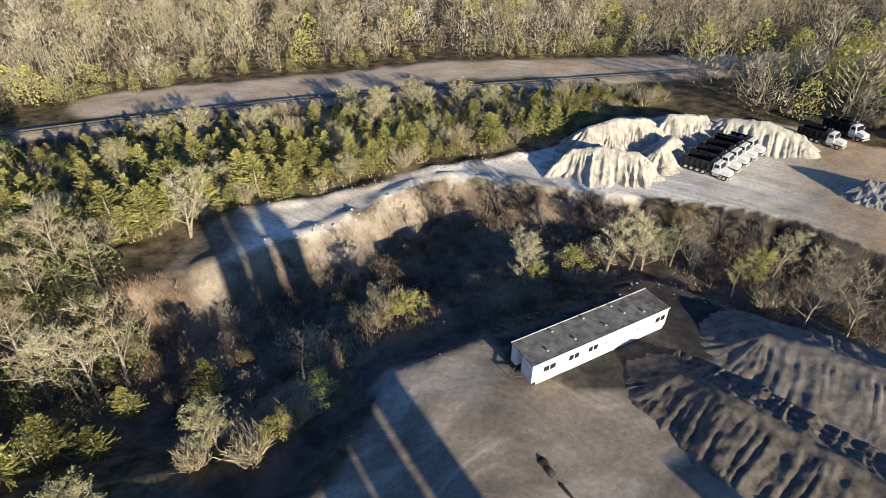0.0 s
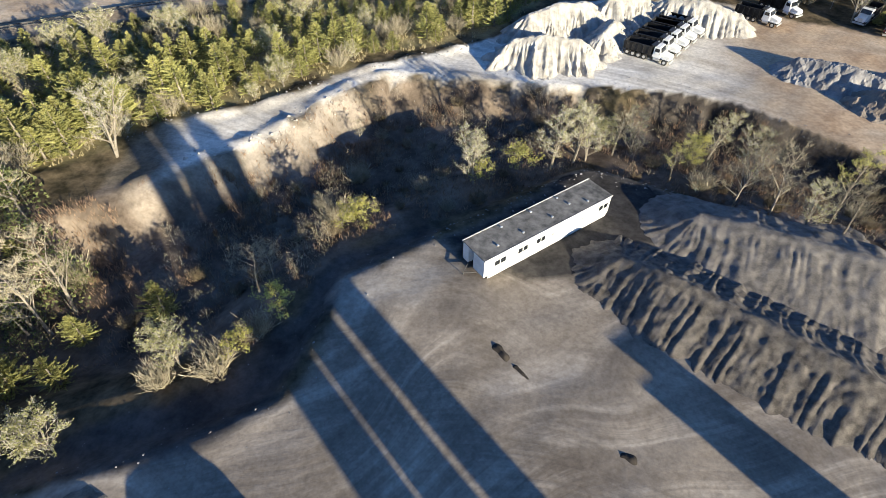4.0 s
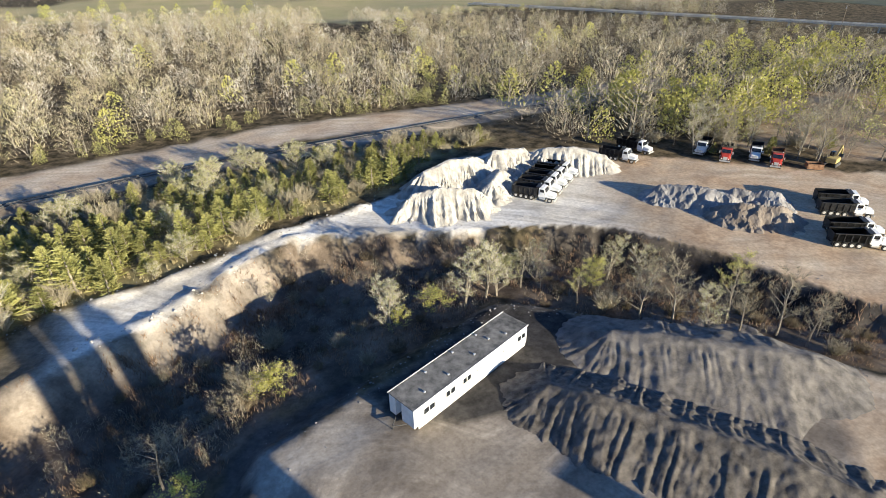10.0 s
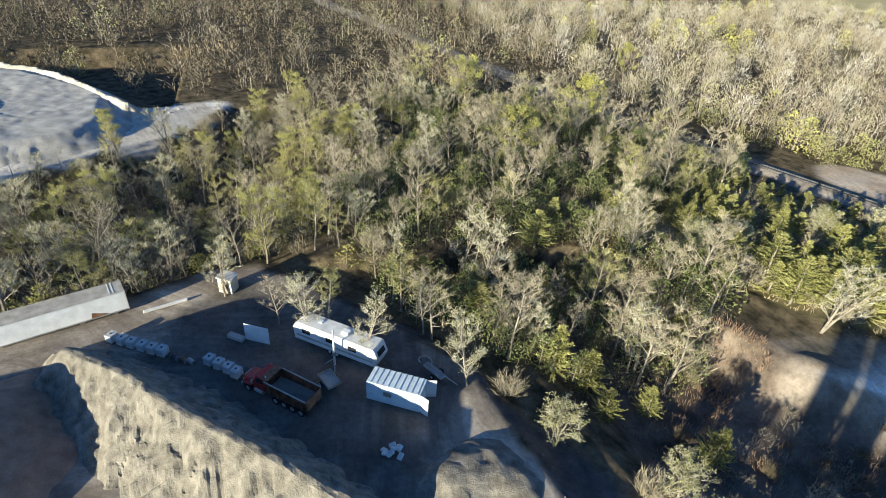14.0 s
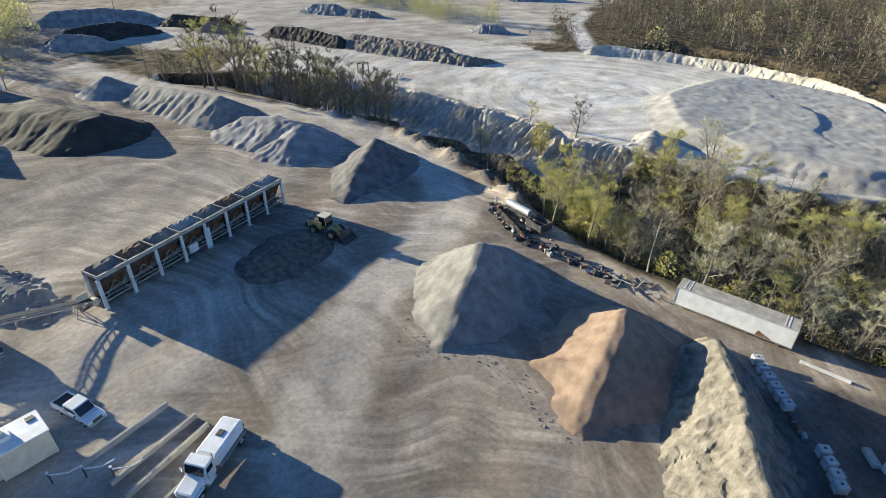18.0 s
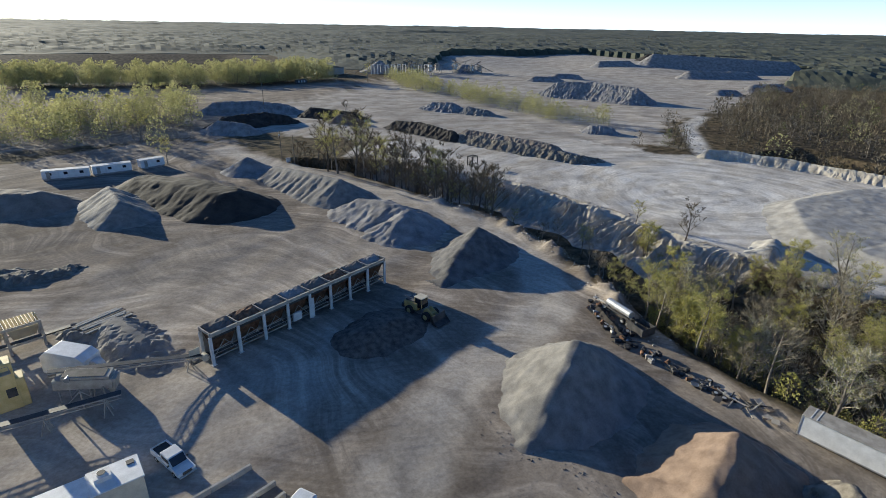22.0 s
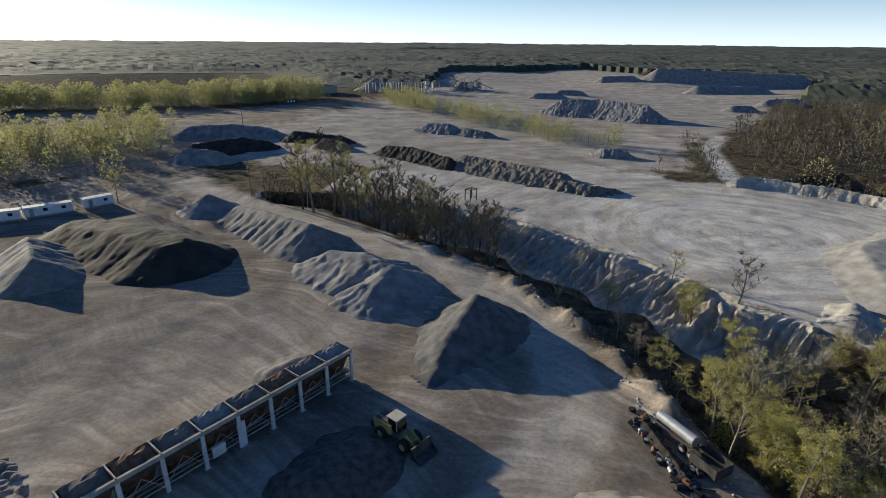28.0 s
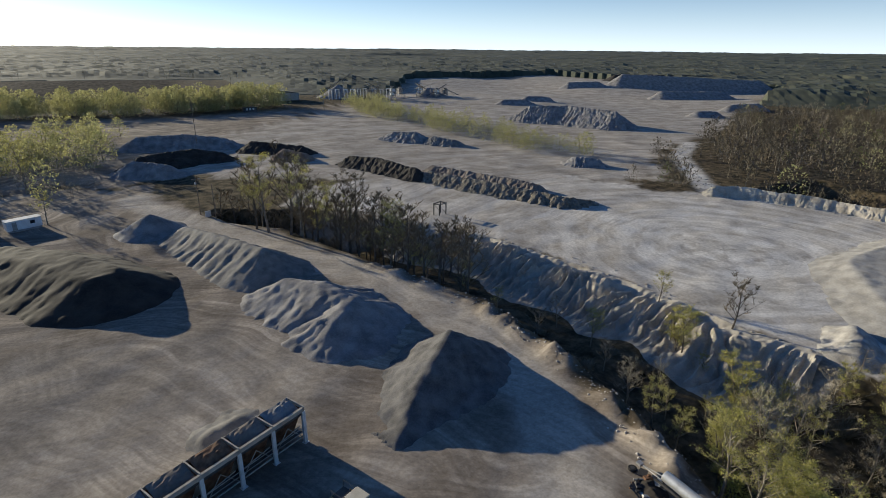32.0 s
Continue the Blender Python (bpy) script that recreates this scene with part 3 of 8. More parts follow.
    v = np.stack([X.ravel() - cx, Y.ravel() - cy, Z.ravel()], -1)[used]
    me = mesh_from(name, v, remap[f], material, not sharp)
    ob = new(name, me)
    ob.location = (cx, cy, 0)
    return tagged(ob, label, category, group)


pile([(-38.6, -49.6, 6.7, 0.76), (-34.4, -46.5, 5.2, 0.70), (-30.4, -43.5, 2.9, 0.56), (-27.6, -41.5, 0.7, 0.5)], PALEGRAVEL, "tall pale grey gravel pile with a sharp crest on the yard", slope=0.7, rut=0.4, rough=0.16, seed=1, step=0.3, rib=2.0, crag=0.08, warp=1.1, flat=0.5)
pile([(-45.4, -30.0, 5.3, 0.74), (-41.0, -27.8, 4.5, 0.60), (-36.4, -25.5, 2.8, 0.50), (-32.8, -23.7, 0.7, 0.45)], SAND, "orange sand pile with runnels down its lit side", "sand pile", slope=0.68, rut=0.9, rough=0.14, name="sand_pile", seed=2, step=0.28, rib=2.4, crisp=0.5, crag=0.1, warp=1.2, flat=0.6)
pile([(-46.0, -95.4, 5.4, 0.70), (-40.7, -90.9, 4.1, 0.60), (-36.2, -86.6, 2.1, 0.50), (-33.4, -83.9, 0.7, 0.45)], DARKGRAVEL, "dark grey gravel cone beside the haul road", slope=0.55, rut=0.6, rough=0.2, seed=3, step=0.36, rib=1.4, crag=0.15, warp=0.9, flat=0.4)
pile([(-28.0, -127.5, 3.6, 0.5), (-33.0, -121, 4.6, 0.5), (-36.0, -114.5, 4.4, 0.5), (-34.0, -111.5, 3.8, 0.46)], GREYROCK, "grey crushed stone pile with dumped heaps along its top", slope=0.5, flat=0.8, rut=0.6, rough=0.32, seed=4, rib=1.5, crisp=0.4, step=0.45)
pile([(-11.5, -170, 3.2), (-18, -157, 4.4), (-26, -141.5, 5.2)], PALEGRAVEL, "long grey gravel pile with runnels beside the haul road", slope=0.58, rut=0.6, rough=0.2, seed=5, flat=0.3, rib=1.4, crisp=0.4)
pile([(-4.0, -179.5, 4.6)], GREYROCK, "small dark gravel cone at the end of the row", slope=0.6, rut=0.25, rough=0.12, seed=6)
pile([(24, -168, 3.2), (14, -158, 4.2), (3, -143, 4.6)], BLACKP, "wide dark brown millings pile with terraced top", slope=0.5, rut=0.25, rough=0.2, flat=3.0, seed=7, rib=1.1)
pile([(31, -156, 4.6), (26.5, -141, 4.4)], PALEGRAVEL, "tan gravel pile with ribbed sunlit side", slope=0.6, rut=0.5, rough=0.15, seed=8)
pile([(62, -165, 3.5), (48.5, -158, 4.0)], BROWNP, "dark brown soil pile beside the tan gravel", slope=0.5, rut=0.2, rough=0.2, flat=2, seed=9)
pile([(-15.4, -69.6, 1.6), (-19.8, -71.9, 1.9)], MILL_DARK, "low dark heap of fine aggregate before the feed bins", slope=0.42, rut=0.2, rough=0.12, seed=10, flat=1.2, step=0.3)
pile([(-51.6, -22.0, 4.0), (-46.0, -16.4, 5.2), (-40.6, -12.0, 6.0), (-34.8, -6.2, 5.6), (-30.8, -1.4, 4.6), (-28.6, 1.2, 3.6), (-26.4, 4.0, 2.8), (-25.2, 6.2, 1.6)], BERMSOIL, "long tan earth berm with eroded sides and grass tufts", "berm", slope=1.0, rut=1.2, rough=0.30, flat=0.3, step=0.25, name="earth_berm", seed=11, rib=2.6, crag=0.75, sharp=True, crisp=0.8, wander=4.5)
pile([(-28.0, 13, 1.0), (-28.8, 17.0, 1.3), (-26.8, 18.5, 0.9)], BERMSOIL, "short tan earth mound with weeds on its top", "mound", slope=0.6, rut=0.6, rough=0.4, flat=1.0, name="earth_mound", seed=12)
pile([(26.3, 37.8, 2.3), (29.5, 34.2, 3.1), (37.0, 25.7, 3.2), (42.0, 20.1, 3.1), (46.0, 15.6, 2.2)], MILL_DARK, "long ribbed pile of dark asphalt millings", "asphalt pile", slope=0.46, rut=0.5, rough=0.16, name="asphalt_pile", seed=13, rib=0.75, step=0.2, wander=1.0, crisp=0.3, crag=0.14)
pile([(38.6, 43.2, 2.1, 0.34), (43.0, 40.1, 2.6, 0.28), (54.0, 32.4, 2.8, 0.28), (56.5, 30.6, 2.4, 0.40)], MILL, "broad pile of grey millings with wavy folds down its side", "asphalt pile", slope=0.27, rut=0.24, rough=0.10, flat=0.4, name="asphalt_pile", seed=14, rib=0.75, step=0.22, wander=1.2, crag=0.05)
# never in view: added and shaped to throw the dome shadow at the yard edge
pile([(-12.0, 3.9, 4.1), (-8.6, 5.9, 4.2), (-7.2, 5.4, 3.6)], BROWNP, "unseen rounded soil pile added for its dome-shaped shadow on the yard", slope=0.75, flat=0.5, rut=0.3, rough=0.25, seed=15)
pile([(25.5, -86, 0.9), (21, -85.5, 1.3), (18.5, -80, 1.2), (14, -75, 0.8)], PALEGRAVEL, "low heap of broken concrete and dust by the conveyor", "rubble pile", slope=0.4, rut=0.6, rough=0.6, flat=1.5, name="rubble_pile", seed=16, step=0.3, sharp=True, crag=0.35)
pile([(46, -113, 1.0), (38, -111, 1.3), (33, -112, 0.9)], BERMSOIL, "low rubble bank with weeds on the yard", "rubble pile", slope=0.5, rut=0.6, rough=0.5, flat=1.5, name="rubble_pile", seed=17, step=0.4, sharp=True, crag=0.35)
pile([(-13, -92.5, 0.9), (-16, -94.5, 1.0)], PALEGRAVEL, "small low heap of spilled gravel behind the bins", slope=0.35, rut=0.3, rough=0.3, seed=18, step=0.4)
pile([(x, y, (2.6, 3.2, 2.9, 3.4, 2.8)[k % 5]) for k, (x, y) in enumerate(RIM[1:9])], RIMSOIL, "long ragged bank of pale quarry spoil round the white floor", "bank", slope=0.85, rut=1.3, rough=0.35, flat=0.3, step=0.5, crag=0.35, crisp=0.7, sharp=True, name="spoil_bank", seed=35, rib=2.2, group="")


def gullied_bank():
    """The washed-out slope under the white floor: sharp spurs and branching gullies running down it."""
    line = [Vector((x, y)) for x, y in FLAT_EDGE[1:8]]
    run, pts = 0.0, []
    for a, b in zip(line, line[1:]):
        n = int((b - a).length / 0.26)
        nrm = Vector((-(b - a).y, (b - a).x)).normalized()
        pts += [(a.lerp(b, k / n), nrm, run + (b - a).length * k / n) for k in range(n)]
        run += (b - a).length
    # turn the way down smoothly round the bends
    half, m = 25, len(pts)
    down = []
    for i in range(m):
        v = Vector((0, 0))
        for k in range(max(0, i - half), min(m, i + half + 1), 3):
            v += pts[k][1]
        down.append(v.normalized())
    probe = pts[m // 2][0] + down[m // 2] * 6
    sign = 1 if bool(inside(np.array([probe.x]), np.array([probe.y]), RAVINE_S)[0]) else -1
    ds = np.arange(-0.8, 16.5, 0.26)
    A = np.array([p[2] for p in pts])[:, None] + 0 * ds[None]
    D = ds[None] + 0 * A
    X = np.array([p[0].x for p in pts])[:, None] + sign * np.array([v.x for v in down])[:, None] * D
    Y = np.array([p[0].y for p in pts])[:, None] + sign * np.array([v.y for v in down])[:, None] * D
    warp = A + D * 0.35 + (vnoise(A, D * 0.6, 7) - 0.5) * 6 + (vnoise(A + 70, D, 1.8) - 0.5) * 1.5
    f1 = (warp / 2.5) % 1.0
    f2 = (warp / 1.05 + 0.3 + 0.5 * vnoise(A, D, 2.4)) % 1.0
    f3 = ((A - D * 0.6 + (vnoise(A, D, 3.0) - 0.5) * 3) / 1.9) % 1.0
    spur = (1 - np.abs(2 * f1 - 1)) * (0.45 + 1.0 * vnoise(A, D * 0.2, 3.5))
    twig = (1 - np.abs(2 * f2 - 1)) * 0.42 * smooth(0.8, 3.0, D) + (1 - np.abs(2 * f3 - 1)) * 0.35 * smooth(2.0, 5.0, D)
    foot = 11 + 5 * vnoise(A, 0 * D, 8)
    fall = smooth(0.2, 4.2, D) * (1 - smooth(foot - 5, foot, D))
    Z = terrain(X, Y) + 0.08 + 1.7 * spur * fall + twig * fall * 1.2 + (vnoise(X, Y, 0.8) - 0.5) * 0.25 - 0.8 * smooth(foot - 1, foot + 1.5, D) - 0.5 * smooth(-0.3, -0.8, D)
    ny_, nx_ = X.shape
    idx_ = np.arange(nx_ * ny_).reshape(ny_, nx_)
    F = np.stack([idx_[:-1, :-1], idx_[:-1, 1:], idx_[1:, 1:], idx_[1:, :-1]], -1).reshape(-1, 4)
    if sign < 0:
        F = F[:, ::-1]
    me = mesh_from("gullied_bank", np.stack([X, Y, Z], -1).reshape(-1, 3), F, SCOUR, False)
    return tagged(new("gullied_bank", me), "bare washed-out bank with sharp spurs and gullies", "bank", kind="structure")


gullied_bank()
for k, (x, y, dx, dy, hh_) in enumerate([(10.4, 29.6, 0.5, -1.2, 0.42), (11.6, 27.2, 0.9, -1.5, 0.14), (18.6, 17.2, 0.4, -0.4, 0.16)]):
    pile([(x, y, hh_), (x + dx, y + dy, hh_ * 0.7)], BLACKP, "small dark heap of dug-up soil and roots on the yard", "soil heap", slope=0.7, rut=0.2, rough=0.2, crag=0.5, step=0.16, name="soil_heap", seed=70 + k, rib=0.5, group="soil heaps")
pile([(-130, -70, 2.6), (-142, -82, 2.8), (-166, -84, 2.6), (-170, -68, 2.4), (-150, -48, 2.4), (-134, -46, 2.6), (-130, -60, 2.8), (-150, -66, 2.8)], BENCH, "broad flat-topped bench of grey gravel on the white floor", "gravel bench", slope=0.42, rut=0.5, rough=0.14, flat=12.0, crisp=0.5, step=0.6, seed=36, rib=1.6, group="")
# white limestone heaps on the terrace
for k, (rd, fl) in enumerate([([(27, 90.5, 4.0), (32, 89.2, 4.8), (38, 88, 4.2)], 0.5), ([(32, 99, 4.6), (38, 101, 5.4), (45, 103, 4.4)], 0.8), ([(50, 104, 4.8), (58, 106, 4.2)], 1.0),
                              ([(62, 103, 4.4), (68, 100, 4.8), (74, 97, 3.0)], 0.8), ([(44, 92, 3.4), (48, 96, 3.6)], 0.4)]):
    pile(rd, LIME, "bright white crushed limestone pile with deep runnels", "limestone pile", slope=0.8, sharp=True, rut=2.8 if k == 0 else 2.0, crag=0.3, crisp=0.85, wander=0.6, rough=0.28, step=0.33, flat=fl * 0.5, name="limestone_pile", seed=20 + k, group="limestone piles", rib=1.5)
for k, (rd, m_) in enumerate([([(75, 79, 2.6), (80, 75, 3.4), (84, 70, 3.0)], GREYROCK), ([(82, 66, 3.2), (87, 62, 3.4)], BROWNP), ([(88, 73, 2.4), (93, 68, 2.6)], GREYROCK)]):
    pile(rd, m_, "rough pile of mixed grey rubble and soil", "rubble pile", sharp=True, slope=0.62, rut=0.7, rough=0.5, crag=0.5, step=0.4, name="rubble_pile", seed=30 + k, group="rubble piles")
# heaps across the white flat and beyond
for k, (rd, m_, sl) in enumerate([
        ([(-72, -240, 3.5), (-79, -229, 4), (-86, -208, 3.6)], BLACKP, 0.55), ([(-90, -205, 3.0), (-98, -188, 3.2), (-106, -174, 2.6), (-114, -159, 2.2), (-121, -157, 1.6)], BERMSOIL, 0.5),
        ([(-96, -215, 2.4), (-106, -196, 2.6), (-116, -176, 2.2)], BROWNP, 0.5), ([(-50, -262, 4.0), (-56, -256, 3.6)], SAND, 0.7),
        ([(-58, -270, 3.6), (-40, -285, 4)], BLACKP, 0.5), ([(4, -252, 4.4), (-6, -246, 4.0)], GREYROCK, 0.5), ([(2, -262, 5.0), (-16, -270, 5.0), (-26, -268, 3)], BLACKP, 0.5),
        ([(6, -310, 5), (-12, -306, 6), (-30, -300, 4)], GREYROCK, 0.45), ([(-108, -290, 4), (-116, -282, 4.2)], GREYROCK, 0.5), ([(-122, -272, 3.4), (-128, -264, 3.0)], PALEGRAVEL, 0.5),
        ([(-154, -206, 3), (-160, -200, 2.6)], GREYROCK, 0.5), ([(-215, -330, 9), (-232, -315, 10), (-244, -285, 9)], GREYROCK, 0.6),
        ([(-250, -420, 4), (-265, -412, 4)], GREYROCK, 0.5), ([(-285, -440, 4), (-300, -430, 4)], GREYROCK, 0.5), ([(-340, -310, 4), (-352, -305, 4)], GREYROCK, 0.5),
        ([(-400, -330, 5), (-425, -325, 5)], GREYROCK, 0.5), ([(-430, -430, 7), (-480, -405, 7)], GREYROCK, 0.5), ([(-480, -540, 14), (-560, -490, 14), (-610, -460, 13)], GREYROCK, 0.6),
        ([(-420, -560, 6), (-450, -545, 6)], GREYROCK, 0.5), ([(-560, -640, 9), (-680, -580, 9)], BLACKP, 0.5),
        ([(-103, -72, 2.4), (-109, -76, 2.0)], LIME, 0.5)]):
    pile(rd, m_, "stockpile of crushed stone on the pale quarry floor", slope=sl + 0.08, sharp=k < 12, rut=0.9, rough=0.45, step=0.6 if k < 12 or k > 19 else 1.6, seed=40 + k, flat=0.5, rib=1.8, crisp=0.4, crag=0.45 if k < 12 else 0.0)

# ---- trees and shrubs ----
def tube(V, F, pts, r0, r1, sides=4):
    """A tapered tube along points."""
    n = len(pts)
    base = len(V)
    for i, p in enumerate(pts):
        d = Vector(pts[min(i + 1, n - 1)]) - Vector(pts[max(i - 1, 0)])
        d.normalize()
        u = d.orthogonal().normalized()
        w = d.cross(u)
        r = r0 + (r1 - r0) * i / max(1, n - 1)
        for s in range(sides):
            a = 2 * math.pi * s / sides
            V.append(tuple(Vector(p) + (u * math.cos(a) + w * math.sin(a)) * r))
    for i in range(n - 1):
        for s in range(sides):
            F.append((base + i * sides + s, base + i * sides + (s + 1) % sides, base + (i + 1) * sides + (s + 1) % sides, base + (i + 1) * sides + s))


def sliver(V, F, p, q, w):
    """A thin two-sided twig or blade from p to q."""
    d = Vector(q) - Vector(p)
    s = d.cross(Vector((random.uniform(-1, 1), random.uniform(-1, 1), random.uniform(-1, 1))))
    if s.length < 1e-6:
        return
    s = s.normalized() * w * 0.65
    b = len(V)
    m = Vector(p) + d * 0.2
    V.extend([tuple(m + s), tuple(Vector(q)), tuple(m - s)])
    F.append((b, b + 1, b + 2))


def rand_dir(up=0.3):
    a, z = random.uniform(0, 2 * math.pi), random.uniform(-0.3, 1) * 0.8 + up
    v = Vector((math.cos(a), math.sin(a), z))
    return v.normalized()


def bare_parts(h, seed, spread=0.38, limbs=11, twigs=5, leaf=0, low=0.25, tw=0.05, leaf_size=0.2, stems=1):
    """Trunk and limbs, twigs, and leaves of a broad tree of height h, as three lists."""
    random.seed(seed)
    TV, TF, WV, WF, LV, LF = [], [], [], [], [], []
    for st in range(stems):
        lean = Vector((random.uniform(-1, 1), random.uniform(-1, 1), 0)) * (0.06 if stems == 1 else 0.22)
        trunk = [Vector((lean.x * h * t ** 1.3 + math.sin(t * 5 + seed) * 0.02 * h, lean.y * h * t ** 1.3 + math.cos(t * 4 + seed) * 0.02 * h, h * t * 0.9)) for t in (0, 0.2, 0.42, 0.66, 0.88, 1.0)]
        tube(TV, TF, trunk, h * 0.016 + 0.03, 0.015, 5)
        for k in range(limbs):
            t = low + (0.95 - low) * (k + random.random()) / limbs
            i = min(4, int(t * 5))
            p = trunk[i].lerp(trunk[i + 1], t * 5 - i)
            a = k * 2.4 + random.random() * 1.2
            ln = h * spread * (1.15 - 0.75 * t) * random.uniform(0.75, 1.2)
            d = Vector((math.cos(a), math.sin(a), random.uniform(0.5, 1.25))).normalized()
            mid = p + d * ln * 0.5 + Vector((0, 0, 0.02 * h))
            end = p + d * ln + Vector((0, 0, 0.10 * ln))
            tube(TV, TF, [p, mid, end], h * 0.006 * (1.3 - t) + 0.012, 0.01, 3)
            for j in range(4):
                s = random.uniform(0.3, 1.0)
                b = p.lerp(mid, s * 2) if s < 0.5 else mid.lerp(end, s * 2 - 1)
                e = b + (d * 0.5 + rand_dir(0.5)).normalized() * ln * random.uniform(0.3, 0.55)
                sliver(WV, WF, b, e, tw * 1.3)
                for q in range(twigs):
                    c = b.lerp(e, random.uniform(0.25, 1))
                    g = c + (rand_dir(0.45) + d * 0.3).normalized() * random.uniform(0.3, 0.9) * (0.5 + h * 0.05)
                    sliver(WV, WF, c, g, tw)
                    for _ in range(leaf):
                        l = c.lerp(g, random.random()) + rand_dir(0) * random.uniform(0, 0.35)
                        sliver(LV, LF, l, l + rand_dir(0) * leaf_size * random.uniform(0.7, 1.4), leaf_size * 0.75)
    return (TV, TF), (WV, WF), (LV, LF)


def cedar_parts(h, seed, wide=0.3):
    """Trunk and ragged upswept sprays of an evergreen, pointed at the top."""
    random.seed(seed)
    TV, TF, LV, LF = [], [], [], []
    tube(TV, TF, [(0, 0, 0), (0.05, 0, h * 0.5), (0, 0.03, h * 0.97)], h * 0.018 + 0.03, 0.015, 5)
    n = int(95 + h * 15)
    lobe = [random.uniform(0.7, 1.25) for _ in range(9)]
    for k in range(n):
        t = ((k + random.random() * 3) / n) ** 1.15
        if t > 0.99:
            continue
        z = h * (0.03 + 0.95 * t)
        a = random.uniform(0, 6.283)
        r = (h * wide * (1 - t) ** 0.85 * random.uniform(0.45, 1.0) + 0.10) * lobe[int(a / 6.284 * 9)]
        b = Vector((0, 0, z))
        e = Vector((math.cos(a) * r, math.sin(a) * r, z + r * random.uniform(0.25, 0.75)))
        out = (e - b).normalized()
        sliver(LV, LF, b.lerp(e, 0.2), e + out * 0.2, 0.10 + 0.03 * r)
        for j in range(14):
            c = b.lerp(e, random.uniform(0.2, 1.0))
            g = c + (out * 0.75 + rand_dir(0.35) * 0.75).normalized() * random.uniform(0.2, 0.44) * (0.5 + h * 0.04)
            sliver(LV, LF, c, g, 0.066 + 0.006 * h)
    return (TV, TF), (LV, LF)


def shrub_parts(h, seed, wide=1.0, n=150, w=0.035):
    random.seed(seed)
    WV, WF = [], []
    for k in range(n):
        a, r = random.uniform(0, 6.283), random.uniform(0, 0.25) * h
        p = Vector((math.cos(a) * r, math.sin(a) * r, 0))
        d = Vector((math.cos(a) * random.uniform(0.1, 0.9) * wide, math.sin(a) * random.uniform(0.1, 0.9) * wide, 1)).normalized()
        m = p + d * h * random.uniform(0.35, 0.75)
        sliver(WV, WF, p, m, w * 1.4)
        for j in range(4):
            c = p.lerp(m, random.uniform(0.4, 1))
            sliver(WV, WF, c, c + (d + rand_dir(0.2) * 0.9).normalized() * h * random.uniform(0.2, 0.42), w)
    return (WV, WF)


def tree_thing(name, label, category, group, pieces):
    root = new(name)
    root.empty_display_size = 0.3
    for pname, (V, F), m in pieces:
        if F:
            ob = new(pname, mesh_from(pname, V, F, m))
            ob.parent = root
            if pname in ("branches", "stems"):
                tagged(ob, kind="stuff")
    return tagged(root, label, category, group)


PROTO = {}


